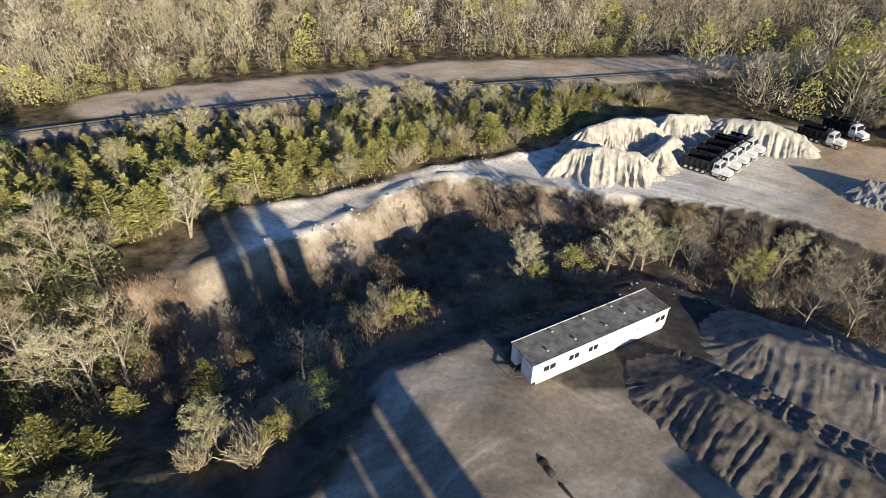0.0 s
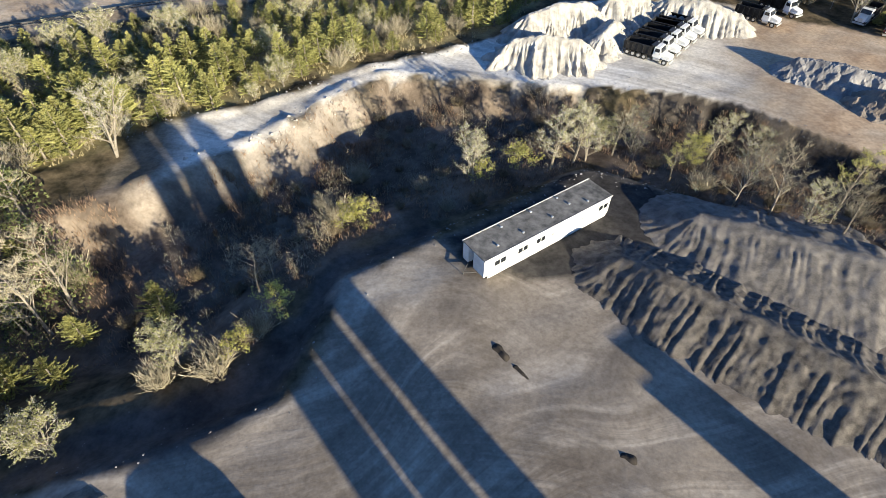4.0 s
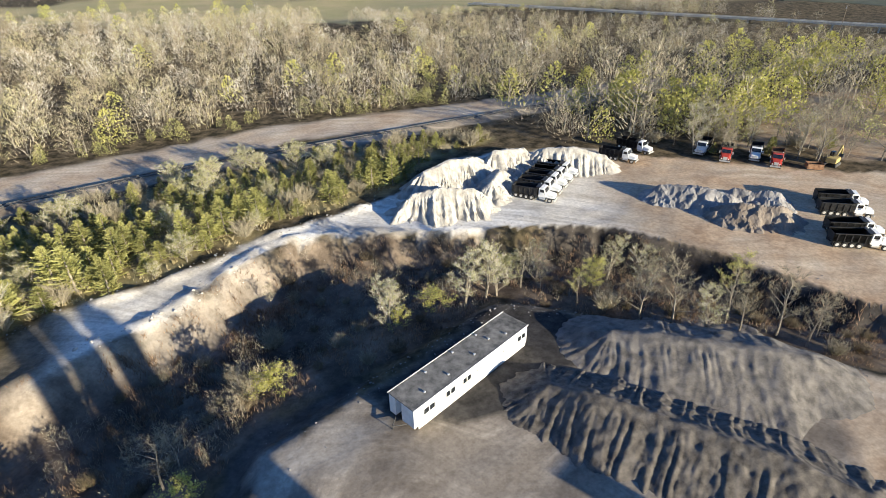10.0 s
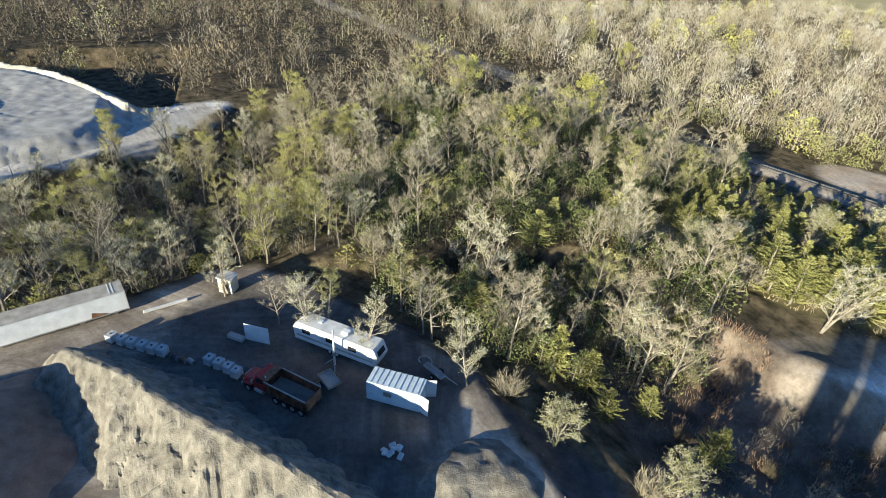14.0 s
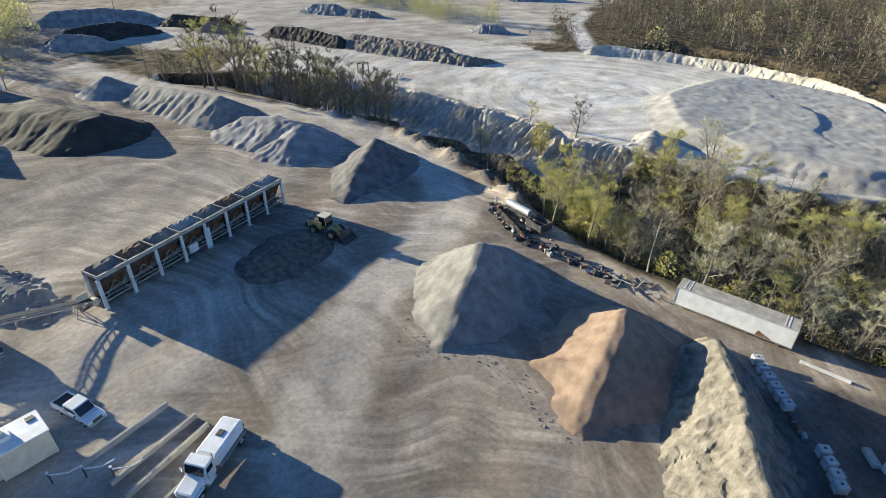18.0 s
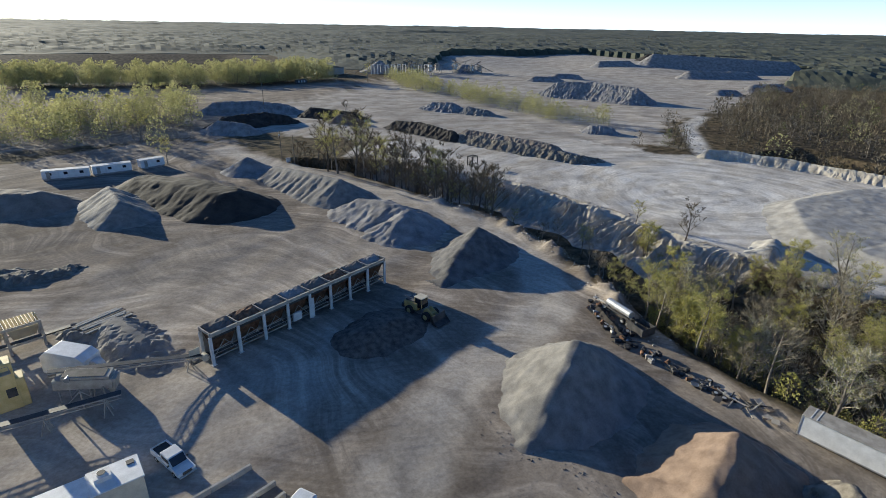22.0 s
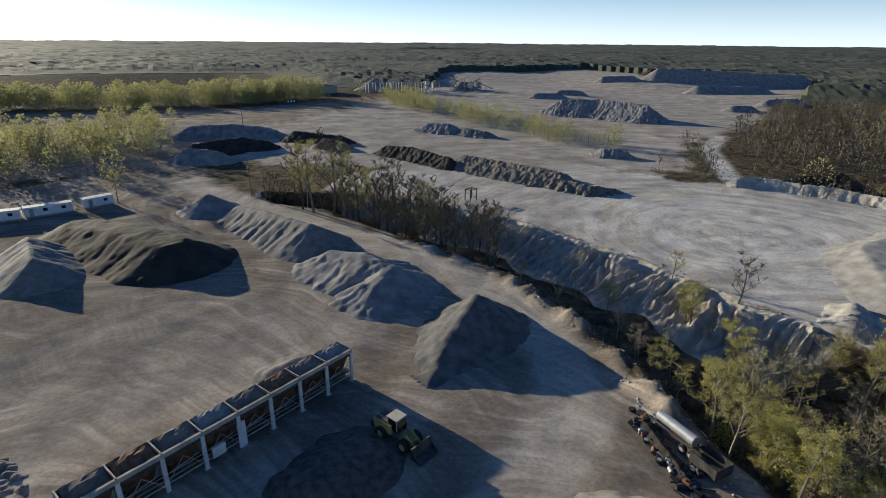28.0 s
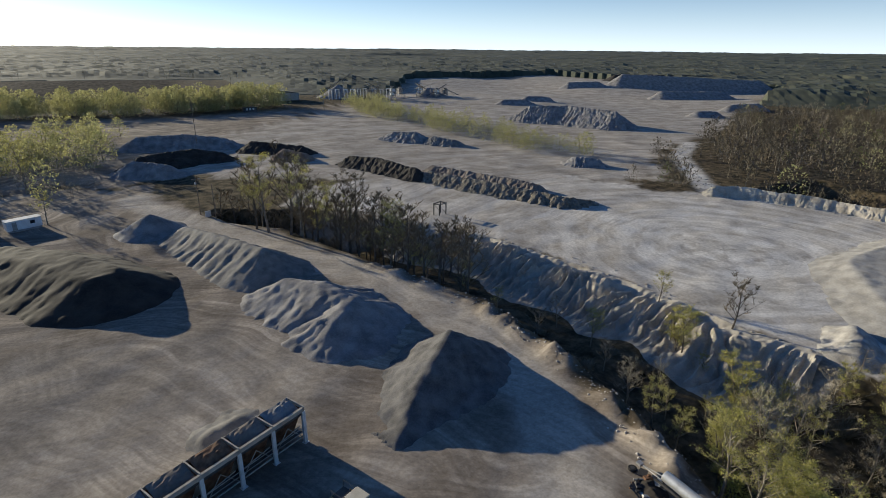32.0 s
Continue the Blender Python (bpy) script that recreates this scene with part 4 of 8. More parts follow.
def proto(kind, v):
    key = (kind, v)
    if key in PROTO:
        return PROTO[key]
    s = v * 13 + 5
    if kind == "bare":
        t, w, l = bare_parts(9, s, 0.36 + 0.05 * (v % 3), limbs=16 + v % 3, twigs=15, tw=0.032)
        ob = tree_thing("bare_tree", "leafless grey-tan tree with fine spreading twigs", "tree", "bare trees", [("trunk", t, BARK), ("crown", w, TWIG)])
    # backlit look comes from darkened bark and thick russet twigs
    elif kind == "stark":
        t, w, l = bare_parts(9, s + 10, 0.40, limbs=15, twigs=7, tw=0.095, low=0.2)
        ob = tree_thing("bare_tree", "leafless tree coloured dark for standing against the light", "tree", "bare trees", [("trunk", t, BARK_BACKLIT), ("crown", w, TWIG_RED)])
    elif kind == "pale":
        t, w, l = bare_parts(9, s + 70, 0.32, limbs=13, twigs=11, leaf=1, low=0.12, tw=0.034, leaf_size=0.15, stems=2)
        ob = tree_thing("budding_tree", "pale many-stemmed tree just coming into bud", "tree", "budding trees", [("trunk", t, BARK), ("branches", w, TWIG_GREY), ("crown", l, LEAF_PALE)])
    elif kind == "round":
        t, w, l = bare_parts(5, s + 120, 0.62, limbs=13, twigs=8, leaf=2, low=0.06, tw=0.034, leaf_size=0.16, stems=3)
        ob = tree_thing("budding_shrub", "rounded many-stemmed shrub covered in cream buds", "shrub", "budding shrubs", [("trunk", t, BARK), ("branches", w, TWIG_GREY), ("crown", l, LEAF_PALE)])
    elif kind == "sapling":
        t, w, l = bare_parts(9, s + 140, 0.26, limbs=12, twigs=10, leaf=4, low=0.08, tw=0.034, leaf_size=0.125, stems=3)
        ob = tree_thing("leafing_sapling", "clump of slim saplings in thin yellow-green leaf", "tree", "saplings", [("trunk", t, BARK), ("branches", w, TWIG_OLIVE), ("crown", l, LEAF)])
    elif kind == "bud":
        t, w, l = bare_parts(9, s + 30, 0.33, limbs=13, twigs=11, leaf=3, tw=0.034, leaf_size=0.12)
        ob = tree_thing("budding_tree", "slender tree with sparse yellow-green spring leaves", "tree", "budding trees", [("trunk", t, BARK), ("branches", w, TWIG), ("crown", l, LEAF)])
    elif kind == "green":
        t, w, l = bare_parts(9, s + 50, 0.42, limbs=14, twigs=6, leaf=7, tw=0.04, leaf_size=0.2)
        ob = tree_thing("leafy_tree", "broad tree in fresh bright green leaf", "tree", "leafy trees", [("trunk", t, BARK), ("crown", l, LEAF)])
    elif kind == "cedar":
        t, l = cedar_parts(6, s, 0.33 + 0.05 * (v % 3))
        ob = tree_thing("cedar_tree", "dense olive-green cedar with upswept feathery sprays", "tree", "cedars", [("trunk", t, BARK), ("crown", l, CEDAR)])
    elif kind == "shrub":
        ob = tree_thing("bare_shrub", "leafless tan shrub with fine upright stems", "shrub", "shrubs", [("stems", shrub_parts(2.4, s), TWIG)])
    elif kind == "russet":
        ob = tree_thing("russet_shrub", "reddish brown leafless brush", "shrub", "shrubs", [("stems", shrub_parts(2.4, s, 1.2), TWIG_RED)])
    elif kind == "bush":
        t, w, l = bare_parts(3, s + 90, 0.6, limbs=14, twigs=3, leaf=5, low=0.05, tw=0.025, leaf_size=0.15)
        ob = tree_thing("green_bush", "low bright green leafy bush", "bush", "bushes", [("stems", w, TWIG), ("foliage", l, LEAF)])
    BASE = {"bare": 9, "stark": 9, "pale": 9, "round": 5, "sapling": 9, "bud": 9, "green": 9, "cedar": 6, "shrub": 2.4, "russet": 2.4, "bush": 3}
    PROTO[key] = [ob, BASE[kind], False]
    return PROTO[key]


TREE_SEED = random.Random(11)
COUNT = [0]


def plant(kind, x, y, h, wide=1.0):
    """One tree or shrub of height h standing at x, y."""
    v = TREE_SEED.randrange(5 if kind in ("bare", "cedar") else 3)
    rec = proto(kind, v)
    s = h / rec[1]
    COUNT[0] += 1
    m = Matrix.LocRotScale((x, y, ground_z(x, y) - 0.08), Euler((0, 0, TREE_SEED.uniform(0, 6.28))), None)
    ob = rec[0]
    if rec[2]:
        ob = copy_thing(rec[0], m)
    ob.matrix_basis = m
    if kind == "cedar":
        wide *= TREE_SEED.uniform(1.15, 1.6)
    ob.scale = (s * wide, s * wide, s)
    rec[2] = True
    return ob


# trees that stand out singly
for kind, x, y, h in [
        ("pale", -39.5, 18.6, 9.5), ("round", -30.6, 25.8, 5.2), ("round", -21.8, 34.2, 5.0), ("bush", -15.2, 33.6, 3.4), ("cedar", -25.3, 42.6, 6.2), ("cedar", -33.6, 40.2, 4.6),
        ("cedar", -34, 34.4, 4.8), ("cedar", -41.4, 31.3, 7.5), ("shrub", -38.4, 23.6, 3.6), ("bare", -50, 16.6, 9), ("pale", -35.5, 68.8, 11.6), ("shrub", -5.7, 55, 4.6),
        ("bush", -2.6, 50.8, 4.2), ("shrub", -2.2, 65.4, 3.2), ("bare", -12.7, 43.8, 6.4), ("pale", -46.5, 8.8, 8.5), ("pale", -52.5, 2.8, 8.8), ("pale", 25.3, 59.6, 9.5), ("pale", 28.6, 60.4, 10), ("pale", 30.6, 60.9, 8.5), ("sapling", 44.6, 57.0, 6), ("sapling", 47.2, 58.6, 5.5), ("pale", 52.8, 54.2, 9), ("pale", 38.2, 62, 7), ("bush", 14.4, 57.4, 3.6), ("pale", 14.6, 62, 6.5), ("round", 33.8, 63.4, 4.6),
        ("pale", 13.4, 57.9, 8.2), ("shrub", -2.5, 65.3, 3.6), ("bare", -6.6, 54.1, 5.6), ("bush", -3.5, 50.5, 3.8), ("bare", -14.3, 42.5, 7.6), ("bare", 46.5, 47.8, 9.4), ("bare", 49.5, 45.2, 11),
        ("pale", 52.6, 63, 8.5), ("bud", 65, 49, 10.2), ("bare", 61.7, 38.8, 10), ("bare", 63.8, 35.5, 8.4), ("bud", 40.8, 54.6, 6.4), ("bush", 20, 59, 4.5), ("pale", 53, 42.5, 8), ("bare", 57.5, 41, 8.6),
        ("shrub", 44, 52, 4), ("russet", 52, 47, 3), ("shrub", -17.5, 31.8, 4.2), ("shrub", -22.6, 31.4, 3.4), ("shrub", -13.8, 36, 3.6), ("bush", -11.6, 38, 4.0), ("shrub", 9, 53, 2.2), ("shrub", -8, 60, 2.6),
        ("bud", -62, -62.2, 11), ("bud", -60.8, -58, 9.4), ("bud", -61.2, -50, 11.5), ("green", -64, -52, 9), ("bud", -66, -46, 10), ("bare", -67.6, -40.9, 12), ("bare", -76, -24, 14.5), ("bare", -84.4, -46, 15),
        ("stark", -93.5, -86, 9.5), ("bud", -85.2, -88.4, 10), ("pale", -62.9, -6.8, 8), ("bare", -48.8, 17.4, 9), ("bare", -55.3, -0.6, 7), ("bud", -53.8, 5.6, 8),
        ("stark", -27.6, -171.3, 16.9), ("bud", -30, -168, 19.5), ("stark", -34.8, -163.4, 20.8), ("bud", -37, -162, 18.2), ("stark", -40.8, -158.5, 15.6), ("stark", -45.6, -149.8, 15.6), ("stark", -49.9, -141.9, 16.2),
        ("bud", -52, -138, 15.6), ("stark", -53.9, -134.5, 16.9), ("stark", -58.1, -125.9, 14.3), ("stark", -60.9, -118.6, 14.3), ("stark", -56, -130, 13.0), ("bud", -71.4, -62.7, 9.5),
        ("bud", -105.7, -429.3, 14), ("bud", 20.4, -196, 9), ("bud", 32.2, -234, 17), ("bud", 27.6, -291.7, 17), ("green", -92, 49, 14), ("green", -105, 71.5, 16), ("bud", -99, 62, 16), ("green", -131, 53, 15), ("bud", -139, 42, 17), ("bud", -128, 48, 16), ("green", -154.6, 118.5, 13),
        ("sapling", -68.1, -66.7, 10.5), ("sapling", -63.3, -50.4, 10), ("sapling", -65.9, -46.9, 9), ("sapling", -66, -57, 10), ("sapling", -70, -60, 9), ("sapling", -73, -70, 8), ("sapling", -62.4, -55, 7), ("sapling", -86, -90, 8.5), ("bud", -90.3, -98.9, 7)]:
    plant(kind, x, y, h)


def scatter(poly, n, kinds, hmin, hmax, gap, seed, avoid=()):
    """Random trees of several kinds inside a piece of ground, no two nearer than gap."""
    rnd = random.Random(seed)
    xs, ys = [p[0] for p in poly], [p[1] for p in poly]
    put, tries = [], 0
    while len(put) < n and tries < n * 40:
        tries += 1
        x, y = rnd.uniform(min(xs), max(xs)), rnd.uniform(min(ys), max(ys))
        if not bool(inside(np.array([x]), np.array([y]), poly)[0]) or any((x - a) ** 2 + (y - b) ** 2 < gap * gap for a, b in put):
            continue
        put.append((x, y))
        k = rnd.choice(kinds)
        h = rnd.uniform(hmin, hmax) * {"cedar": 0.62, "shrub": 0.35, "russet": 0.3, "bush": 0.4, "round": 0.4, "green": 1.05}.get(k, 1)
        if k == "cedar":
            h *= 0.42 + 0.5 * float(smooth(6, 46, seg_dist(np.array([x]), np.array([y]), RAIL_LINE)[0])[0])
        plant(k, x, y, h)
    return put


for k in range(34):
    a = k / 34
    plant(("bare", "pale", "bare", "bud", "bare", "shrub", "cedar")[k % 7], 96 + 44 * a + 7 * math.sin(k * 2.1), 106 - 30 * a + 6 * math.cos(k * 3.7), (13, 11, 12, 10, 9, 4, 5)[k % 7] * (0.8 + 0.3 * math.sin(k * 1.7)))

scatter(CEDAR_BAND, 330, ["cedar"] * 10 + ["shrub", "shrub", "round"], 6, 15, 2.6, 1)
WEST_WOOD = [(-66, 12), (-54, 15), (-46, 22), (-40, 30), (-34, 46), (-46, 62), (-66, 62), (-80, 100), (-130, 86), (-150, 30), (-112, 34), (-90, 12)]
scatter(WEST_WOOD, 210, ["bare"] * 9 + ["bud", "pale"] + ["cedar"] * 4 + ["shrub", "shrub"], 7, 14, 2.8, 2)
SOUTH_WOOD = [(-62, -60), (-62, -34), (-67, -16), (-70, 0), (-66, 10), (-90, 12), (-112, 34), (-148, 10), (-133, -10), (-121, -20), (-108, -42), (-100, -70), (-80, -78)]
scatter(SOUTH_WOOD, 190, ["bare"] * 6 + ["bud"] * 3 + ["sapling"] * 2 + ["pale", "pale", "shrub", "shrub"], 6, 12, 3.2, 3)
SLOPE_N = [(-5, 50), (12, 53), (30, 60), (42, 51), (58, 37), (66, 30), (80, 25), (74, 42), (67, 54), (57, 68), (40, 75), (20, 81), (4, 83), (-6, 75), (-15, 66), (-28, 58), (-30, 40), (-12, 40)]
scatter(SLOPE_N, 60, ["shrub"] * 4 + ["russet"] * 5 + ["bare"], 4, 8, 2.6, 4)
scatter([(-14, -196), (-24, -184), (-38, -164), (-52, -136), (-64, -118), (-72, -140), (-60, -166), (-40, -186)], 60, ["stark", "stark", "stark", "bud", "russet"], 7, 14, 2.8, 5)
scatter([(-62, -112), (-66, -84), (-64, -64), (-80, -72), (-88, -88), (-82, -108)], 22, ["shrub", "bud", "bare"], 4, 8, 4, 6)


# ---- woods too far or too many to count ----
def far_tree(kind, seed, n):
    """A light tree of unit height: a stem, a few limbs and a crown of slivers."""
    random.seed(seed)
    TV, TF, LV, LF = [], [], [], []
    sliver(TV, TF, (0, 0, 0), (random.uniform(-0.06, 0.06), random.uniform(-0.06, 0.06), 0.9), 0.024)
    for k in range(5):
        a, z = random.uniform(0, 6.28), random.uniform(0.25, 0.7)
        sliver(TV, TF, (0, 0, z), (math.cos(a) * 0.26, math.sin(a) * 0.26, z + random.uniform(0.15, 0.35)), 0.011)
    for k in range(n):
        a, z = random.uniform(0, 6.28), random.uniform(0.12, 1.0)
        r = 0.36 * math.sin(min(1, (1.06 - z) * 1.6) * 1.57) * math.sqrt(random.random())
        p = Vector((math.cos(a) * r, math.sin(a) * r, z))
        d = (Vector((math.cos(a), math.sin(a), 0.9)) + rand_dir(0.2)).normalized()
        if kind == "dense":
            sliver(LV, LF, p, p + d * random.uniform(0.08, 0.18), 0.034)
        elif kind == "leafy":
            sliver(LV, LF, p, p + d * random.uniform(0.04, 0.085), 0.040)
        else:
            sliver(LV, LF, p, p + d * random.uniform(0.10, 0.25), 0.0105)
    return [(np.array(TV), np.array(TF)), (np.array(LV), np.array(LF))]


def woods(name, label, spots, kind, n, mats_, seed):
    """Many light trees as one piece of woodland: spots are x, y, height."""
    forms = [far_tree(kind, seed + i, n) for i in range(7)]
    rnd = np.random.RandomState(seed)
    root = None
    zs = terrain(spots[:, 0], spots[:, 1])
    for part_i, pname in ((0, "trunks"), (1, "crowns")):
        VS, FS, off = [], [], 0
        for i in range(len(spots)):
            V, F = forms[i % 7][part_i]
            a, s = rnd.uniform(0, 6.28), spots[i, 2]
            c, sn = math.cos(a) * s * rnd.uniform(0.8, 1.25), math.sin(a) * s * rnd.uniform(0.8, 1.25)
            W = np.stack([V[:, 0] * c - V[:, 1] * sn + spots[i, 0], V[:, 0] * sn + V[:, 1] * c + spots[i, 1], V[:, 2] * s + zs[i] - 0.1], -1)
            VS.append(W)
            FS.append(F + off)
            off += len(V)
        ob = new(name if root is None else pname, mesh_from(pname, np.concatenate(VS), np.concatenate(FS), mats_[part_i]))
        if root is None:
            root = tagged(ob, label, "woodland", kind="stuff")
        else:
            ob.parent = root
            tagged(ob, kind="stuff")
    return root


def spread(n, box, seed, keep, hmin, hmax):
    rnd = np.random.RandomState(seed)
    x, y = rnd.uniform(box[0], box[2], n), rnd.uniform(box[1], box[3], n)
    dv = ((x - 290) * 146.0 + (y - 292) * 91.2) / 172.1
    k = keep(x, y) & ~((np.abs(dv) < 9) & (x > 100) & (y > 60))
    low = np.where((dv[k] < 0) & (dv[k] > -130) & (x[k] > 60) & (y[k] > 110), 0.72 - 0.3 * smooth(-130, -20, dv[k]), 1.0)
    return np.stack([x[k], y[k], rnd.uniform(hmin, hmax, k.sum()) * low], -1)


def north_of_rail(x, y):
    return (y > np.interp(x, [-400, -120, -90, -72, -56, -35, -8, 7, 40, 76, 140, 330, 600], [44, 104, 120, 134, 146, 149, 157, 161, 161, 162, 174, 200, 236])) & (vnoise(x, y, 60) > 0.16) & ~inside(x, y, [(20, 440), (66, 380), (80, 400), (260, 420), (330, 560), (30, 640)])


for k, (m_, n_) in enumerate(((TWIG, 2100), (TWIG_GREY, 1500), (TWIG_OLIVE, 900), (TWIG_RED, 600))):
    woods("north_woodland", "leafless spring woodland beyond the railway", spread(n_, (-330, 100, 330, 430), 3 + 20 * k, north_of_rail, 6, 12), "bare", 120, (BARK, m_), 100 + 9 * k)
woods("north_woodland_far", "leafless woodland fading into the distance", spread(1700, (-700, 430, 800, 1300), 4, lambda x, y: vnoise(x, y, 130) < 0.56, 10, 16), "bare", 26, (BARK, TWIG), 120)
woods("north_green_trees", "scattered fresh green trees among the bare woodland", spread(330, (-330, 100, 330, 600), 5, lambda x, y: north_of_rail(x, y) & (vnoise(x + 77, y, 40) > 0.55), 7, 13), "leafy", 260, (BARK, LEAF), 140)
woods("rail_side_brush", "olive evergreen brush along the far side of the railway", spread(650, (-150, 110, 100, 190), 6, lambda x, y: north_of_rail(x, y) & (seg_dist(x, y, RAIL_LINE)[0] < 34), 2.5, 6), "leafy", 200, (BARK, CEDAR), 150)
EAST = [(80, 108), (95, 100), (135, 76), (180, 44), (400, 0), (400, 190), (140, 160), (76, 150), (60, 140)]
woods("east_woodland", "mixed spring woodland behind the truck yard", spread(800, (60, 0, 400, 200), 7, lambda x, y: inside(x, y, EAST) & ~inside(x, y, [(88, 100), (135, 76), (190, 50), (200, 70), (100, 108)]), 8, 16), "bare", 130, (BARK, TWIG), 160)
woods("east_green_trees", "fresh green trees behind the truck yard", spread(230, (60, 60, 300, 200), 8, lambda x, y: inside(x, y, EAST) & (y > 100), 8, 15), "leafy", 300, (BARK, LEAF), 170)


def west_keep(x, y):
    return ~inside(x, y, WHITE_FLAT) & ~inside(x, y, FAR_FLAT) & (seg_dist(x, y, RIM)[0] > 7) & ~inside(x, y, [(-150, -10), (-70, -10), (-60, 60), (-150, 40)])


def west_near(x, y):
    return west_keep(x, y) & (y > -300 - (x + 300) * 0.6 - 60)


for k, (m_, n_, lo, hi) in enumerate(((TWIG_RED, 360, 7, 11), (TWIG_DARK, 2500, 6, 10), (TWIG_OLIVE, 110, 8, 13), (BARK, 220, 9, 14))):
    woods("west_woodland", "brown leafless woodland beside the white quarry floor", spread(n_, (-520, -400, -150, 130), 9 + 30 * k, west_near, lo, hi), "dense" if k < 2 else "bare", 70, (BARK, m_), 180 + 11 * k)
woods("west_green_trees", "dark green trees among the leafless woodland", spread(330, (-520, -400, -120, 130), 19, lambda x, y: west_near(x, y) & (vnoise(x + 13, y, 45) > 0.5), 5, 11), "leafy", 110, (BARK, CEDAR_DARK), 260)
woods("west_budding_trees", "yellow-green budding trees among the brown woodland", spread(90, (-520, -400, -120, 130), 29, lambda x, y: west_near(x, y) & (vnoise(x + 60, y, 50) > 0.45), 8, 13), "leafy", 120, (BARK, LEAF_PALE), 270)
woods("west_woodland_far", "dark woodland stretching to the horizon", spread(2600, (-1500, -1700, 900, 200), 10, lambda x, y: west_keep(x, y) & (np.hypot(x, y) > 520) & ~inside(x, y, [(420, -820), (-60, -820), (-60, -440), (420, -440)]) & (vnoise(x, y, 170) < 0.62), 9, 17), "bare", 20, (TWIG_RED, TWIG_DARK), 190)
woods("far_green_trees", "far green tree belts toward the horizon", spread(1800, (-1600, -1900, 1200, -700), 11, lambda x, y: ~inside(x, y, FAR_FLAT) & (vnoise(x + 40, y, 150) > 0.5), 9, 16), "leafy", 22, (BARK, CEDAR_DARK), 200)
HEDGE = [(-130, -470), (-118, -372), (-146, -262), (-150, -226), (-178, -204), (-174, -240), (-172, -320), (-146, -385), (-160, -470)]
woods("quarry_hedge", "belt of yellow-green saplings along the quarry road", spread(900, (-190, -475, -110, -200), 12, lambda x, y: inside(x, y, HEDGE), 5, 10), "leafy", 120, (BARK, LEAF_PALE), 210)
woods("green_grove", "sunlit grove of yellow-green trees beyond the stockpiles", spread(700, (-80, -490, 140, -400), 13, lambda x, y: (y < -445 + 0.02 * x) & (y > -500), 7, 18), "leafy", 240, (BARK, LEAF_PALE), 220)
woods("east_side_grove", "budding trees and brush east of the haul road", spread(260, (14, -345, 130, -205), 14, lambda x, y: (y < -222 - 0.25 * (x - 14)) & (vnoise(x, y, 30) > 0.42), 7, 15), "leafy", 240, (BARK, LEAF_PALE), 230)
woods("east_side_brush", "bare brush east of the haul road", spread(420, (14, -345, 160, -200), 15, lambda x, y: (y < -215 - 0.25 * (x - 14)), 3, 8), "bare", 60, (BARK, TWIG), 240)

def brush(poly, n, seed, hmin, hmax, name, label, kind, cnt, mats_):
    xs, ys = [p[0] for p in poly], [p[1] for p in poly]
    return woods(name, label, spread(n, (min(xs), min(ys), max(xs), max(ys)), seed, lambda x, y: inside(x, y, poly), hmin, hmax), kind, cnt, mats_, seed * 7)


brush(WEST_WOOD, 1500, 31, 1.8, 5, "west_understory", "tangled bare understory in the west wood", "bare", 70, (TWIG_RED, TWIG_DARK))
brush(WEST_WOOD, 1700, 32, 1.8, 7.0, "west_green_understory", "dark green cedar saplings and brush in the west wood", "leafy", 180, (BARK, CEDAR_DARK))
brush(SOUTH_WOOD, 1100, 33, 1.8, 5.5, "ravine_understory", "tangled bare understory in the ravine", "bare", 80, (TWIG_RED, TWIG))
brush(SOUTH_WOOD, 420, 34, 1.5, 5, "ravine_green_understory", "yellow-green saplings in the ravine", "leafy", 200, (BARK, LEAF))
brush(SOUTH_WOOD, 140, 40, 1.5, 3.5, "ravine_dark_understory", "dark green brush in the ravine", "leafy", 170, (BARK, CEDAR_DARK))
brush(CEDAR_BAND, 900, 35, 1.0, 3.6, "cedar_band_brush", "straw-coloured brush between the cedars", "bare", 50, (BARK, TWIG))
brush(SLOPE_N, 900, 36, 0.7, 2.4, "slope_brush", "brown brush on the ravine slope", "bare", 50, (BARK, TWIG))
MID_RAVINE = [(-30, 42), (-10, 43), (2, 54), (14, 58), (30, 64), (14, 72), (0, 74), (-9, 66), (-19, 60), (-30, 56)]
brush(MID_RAVINE, 460, 41, 1.0, 3.6, "ravine_floor_brush", "tangled grey-brown brush down in the ravine", "bare", 60, (BARK, TWIG))
EAST_SLOPE = [(20, 82), (40, 76.5), (52, 73), (58, 69), (69, 54), (75, 42), (78, 37), (72, 36), (60, 42), (44, 55), (30, 64), (10, 72), (4, 84)]
brush(EAST_SLOPE, 520, 37, 1.0, 3.4, "bank_brush", "tan and brown brush on the steep bank below the truck yard", "bare", 70, (BARK, TWIG))


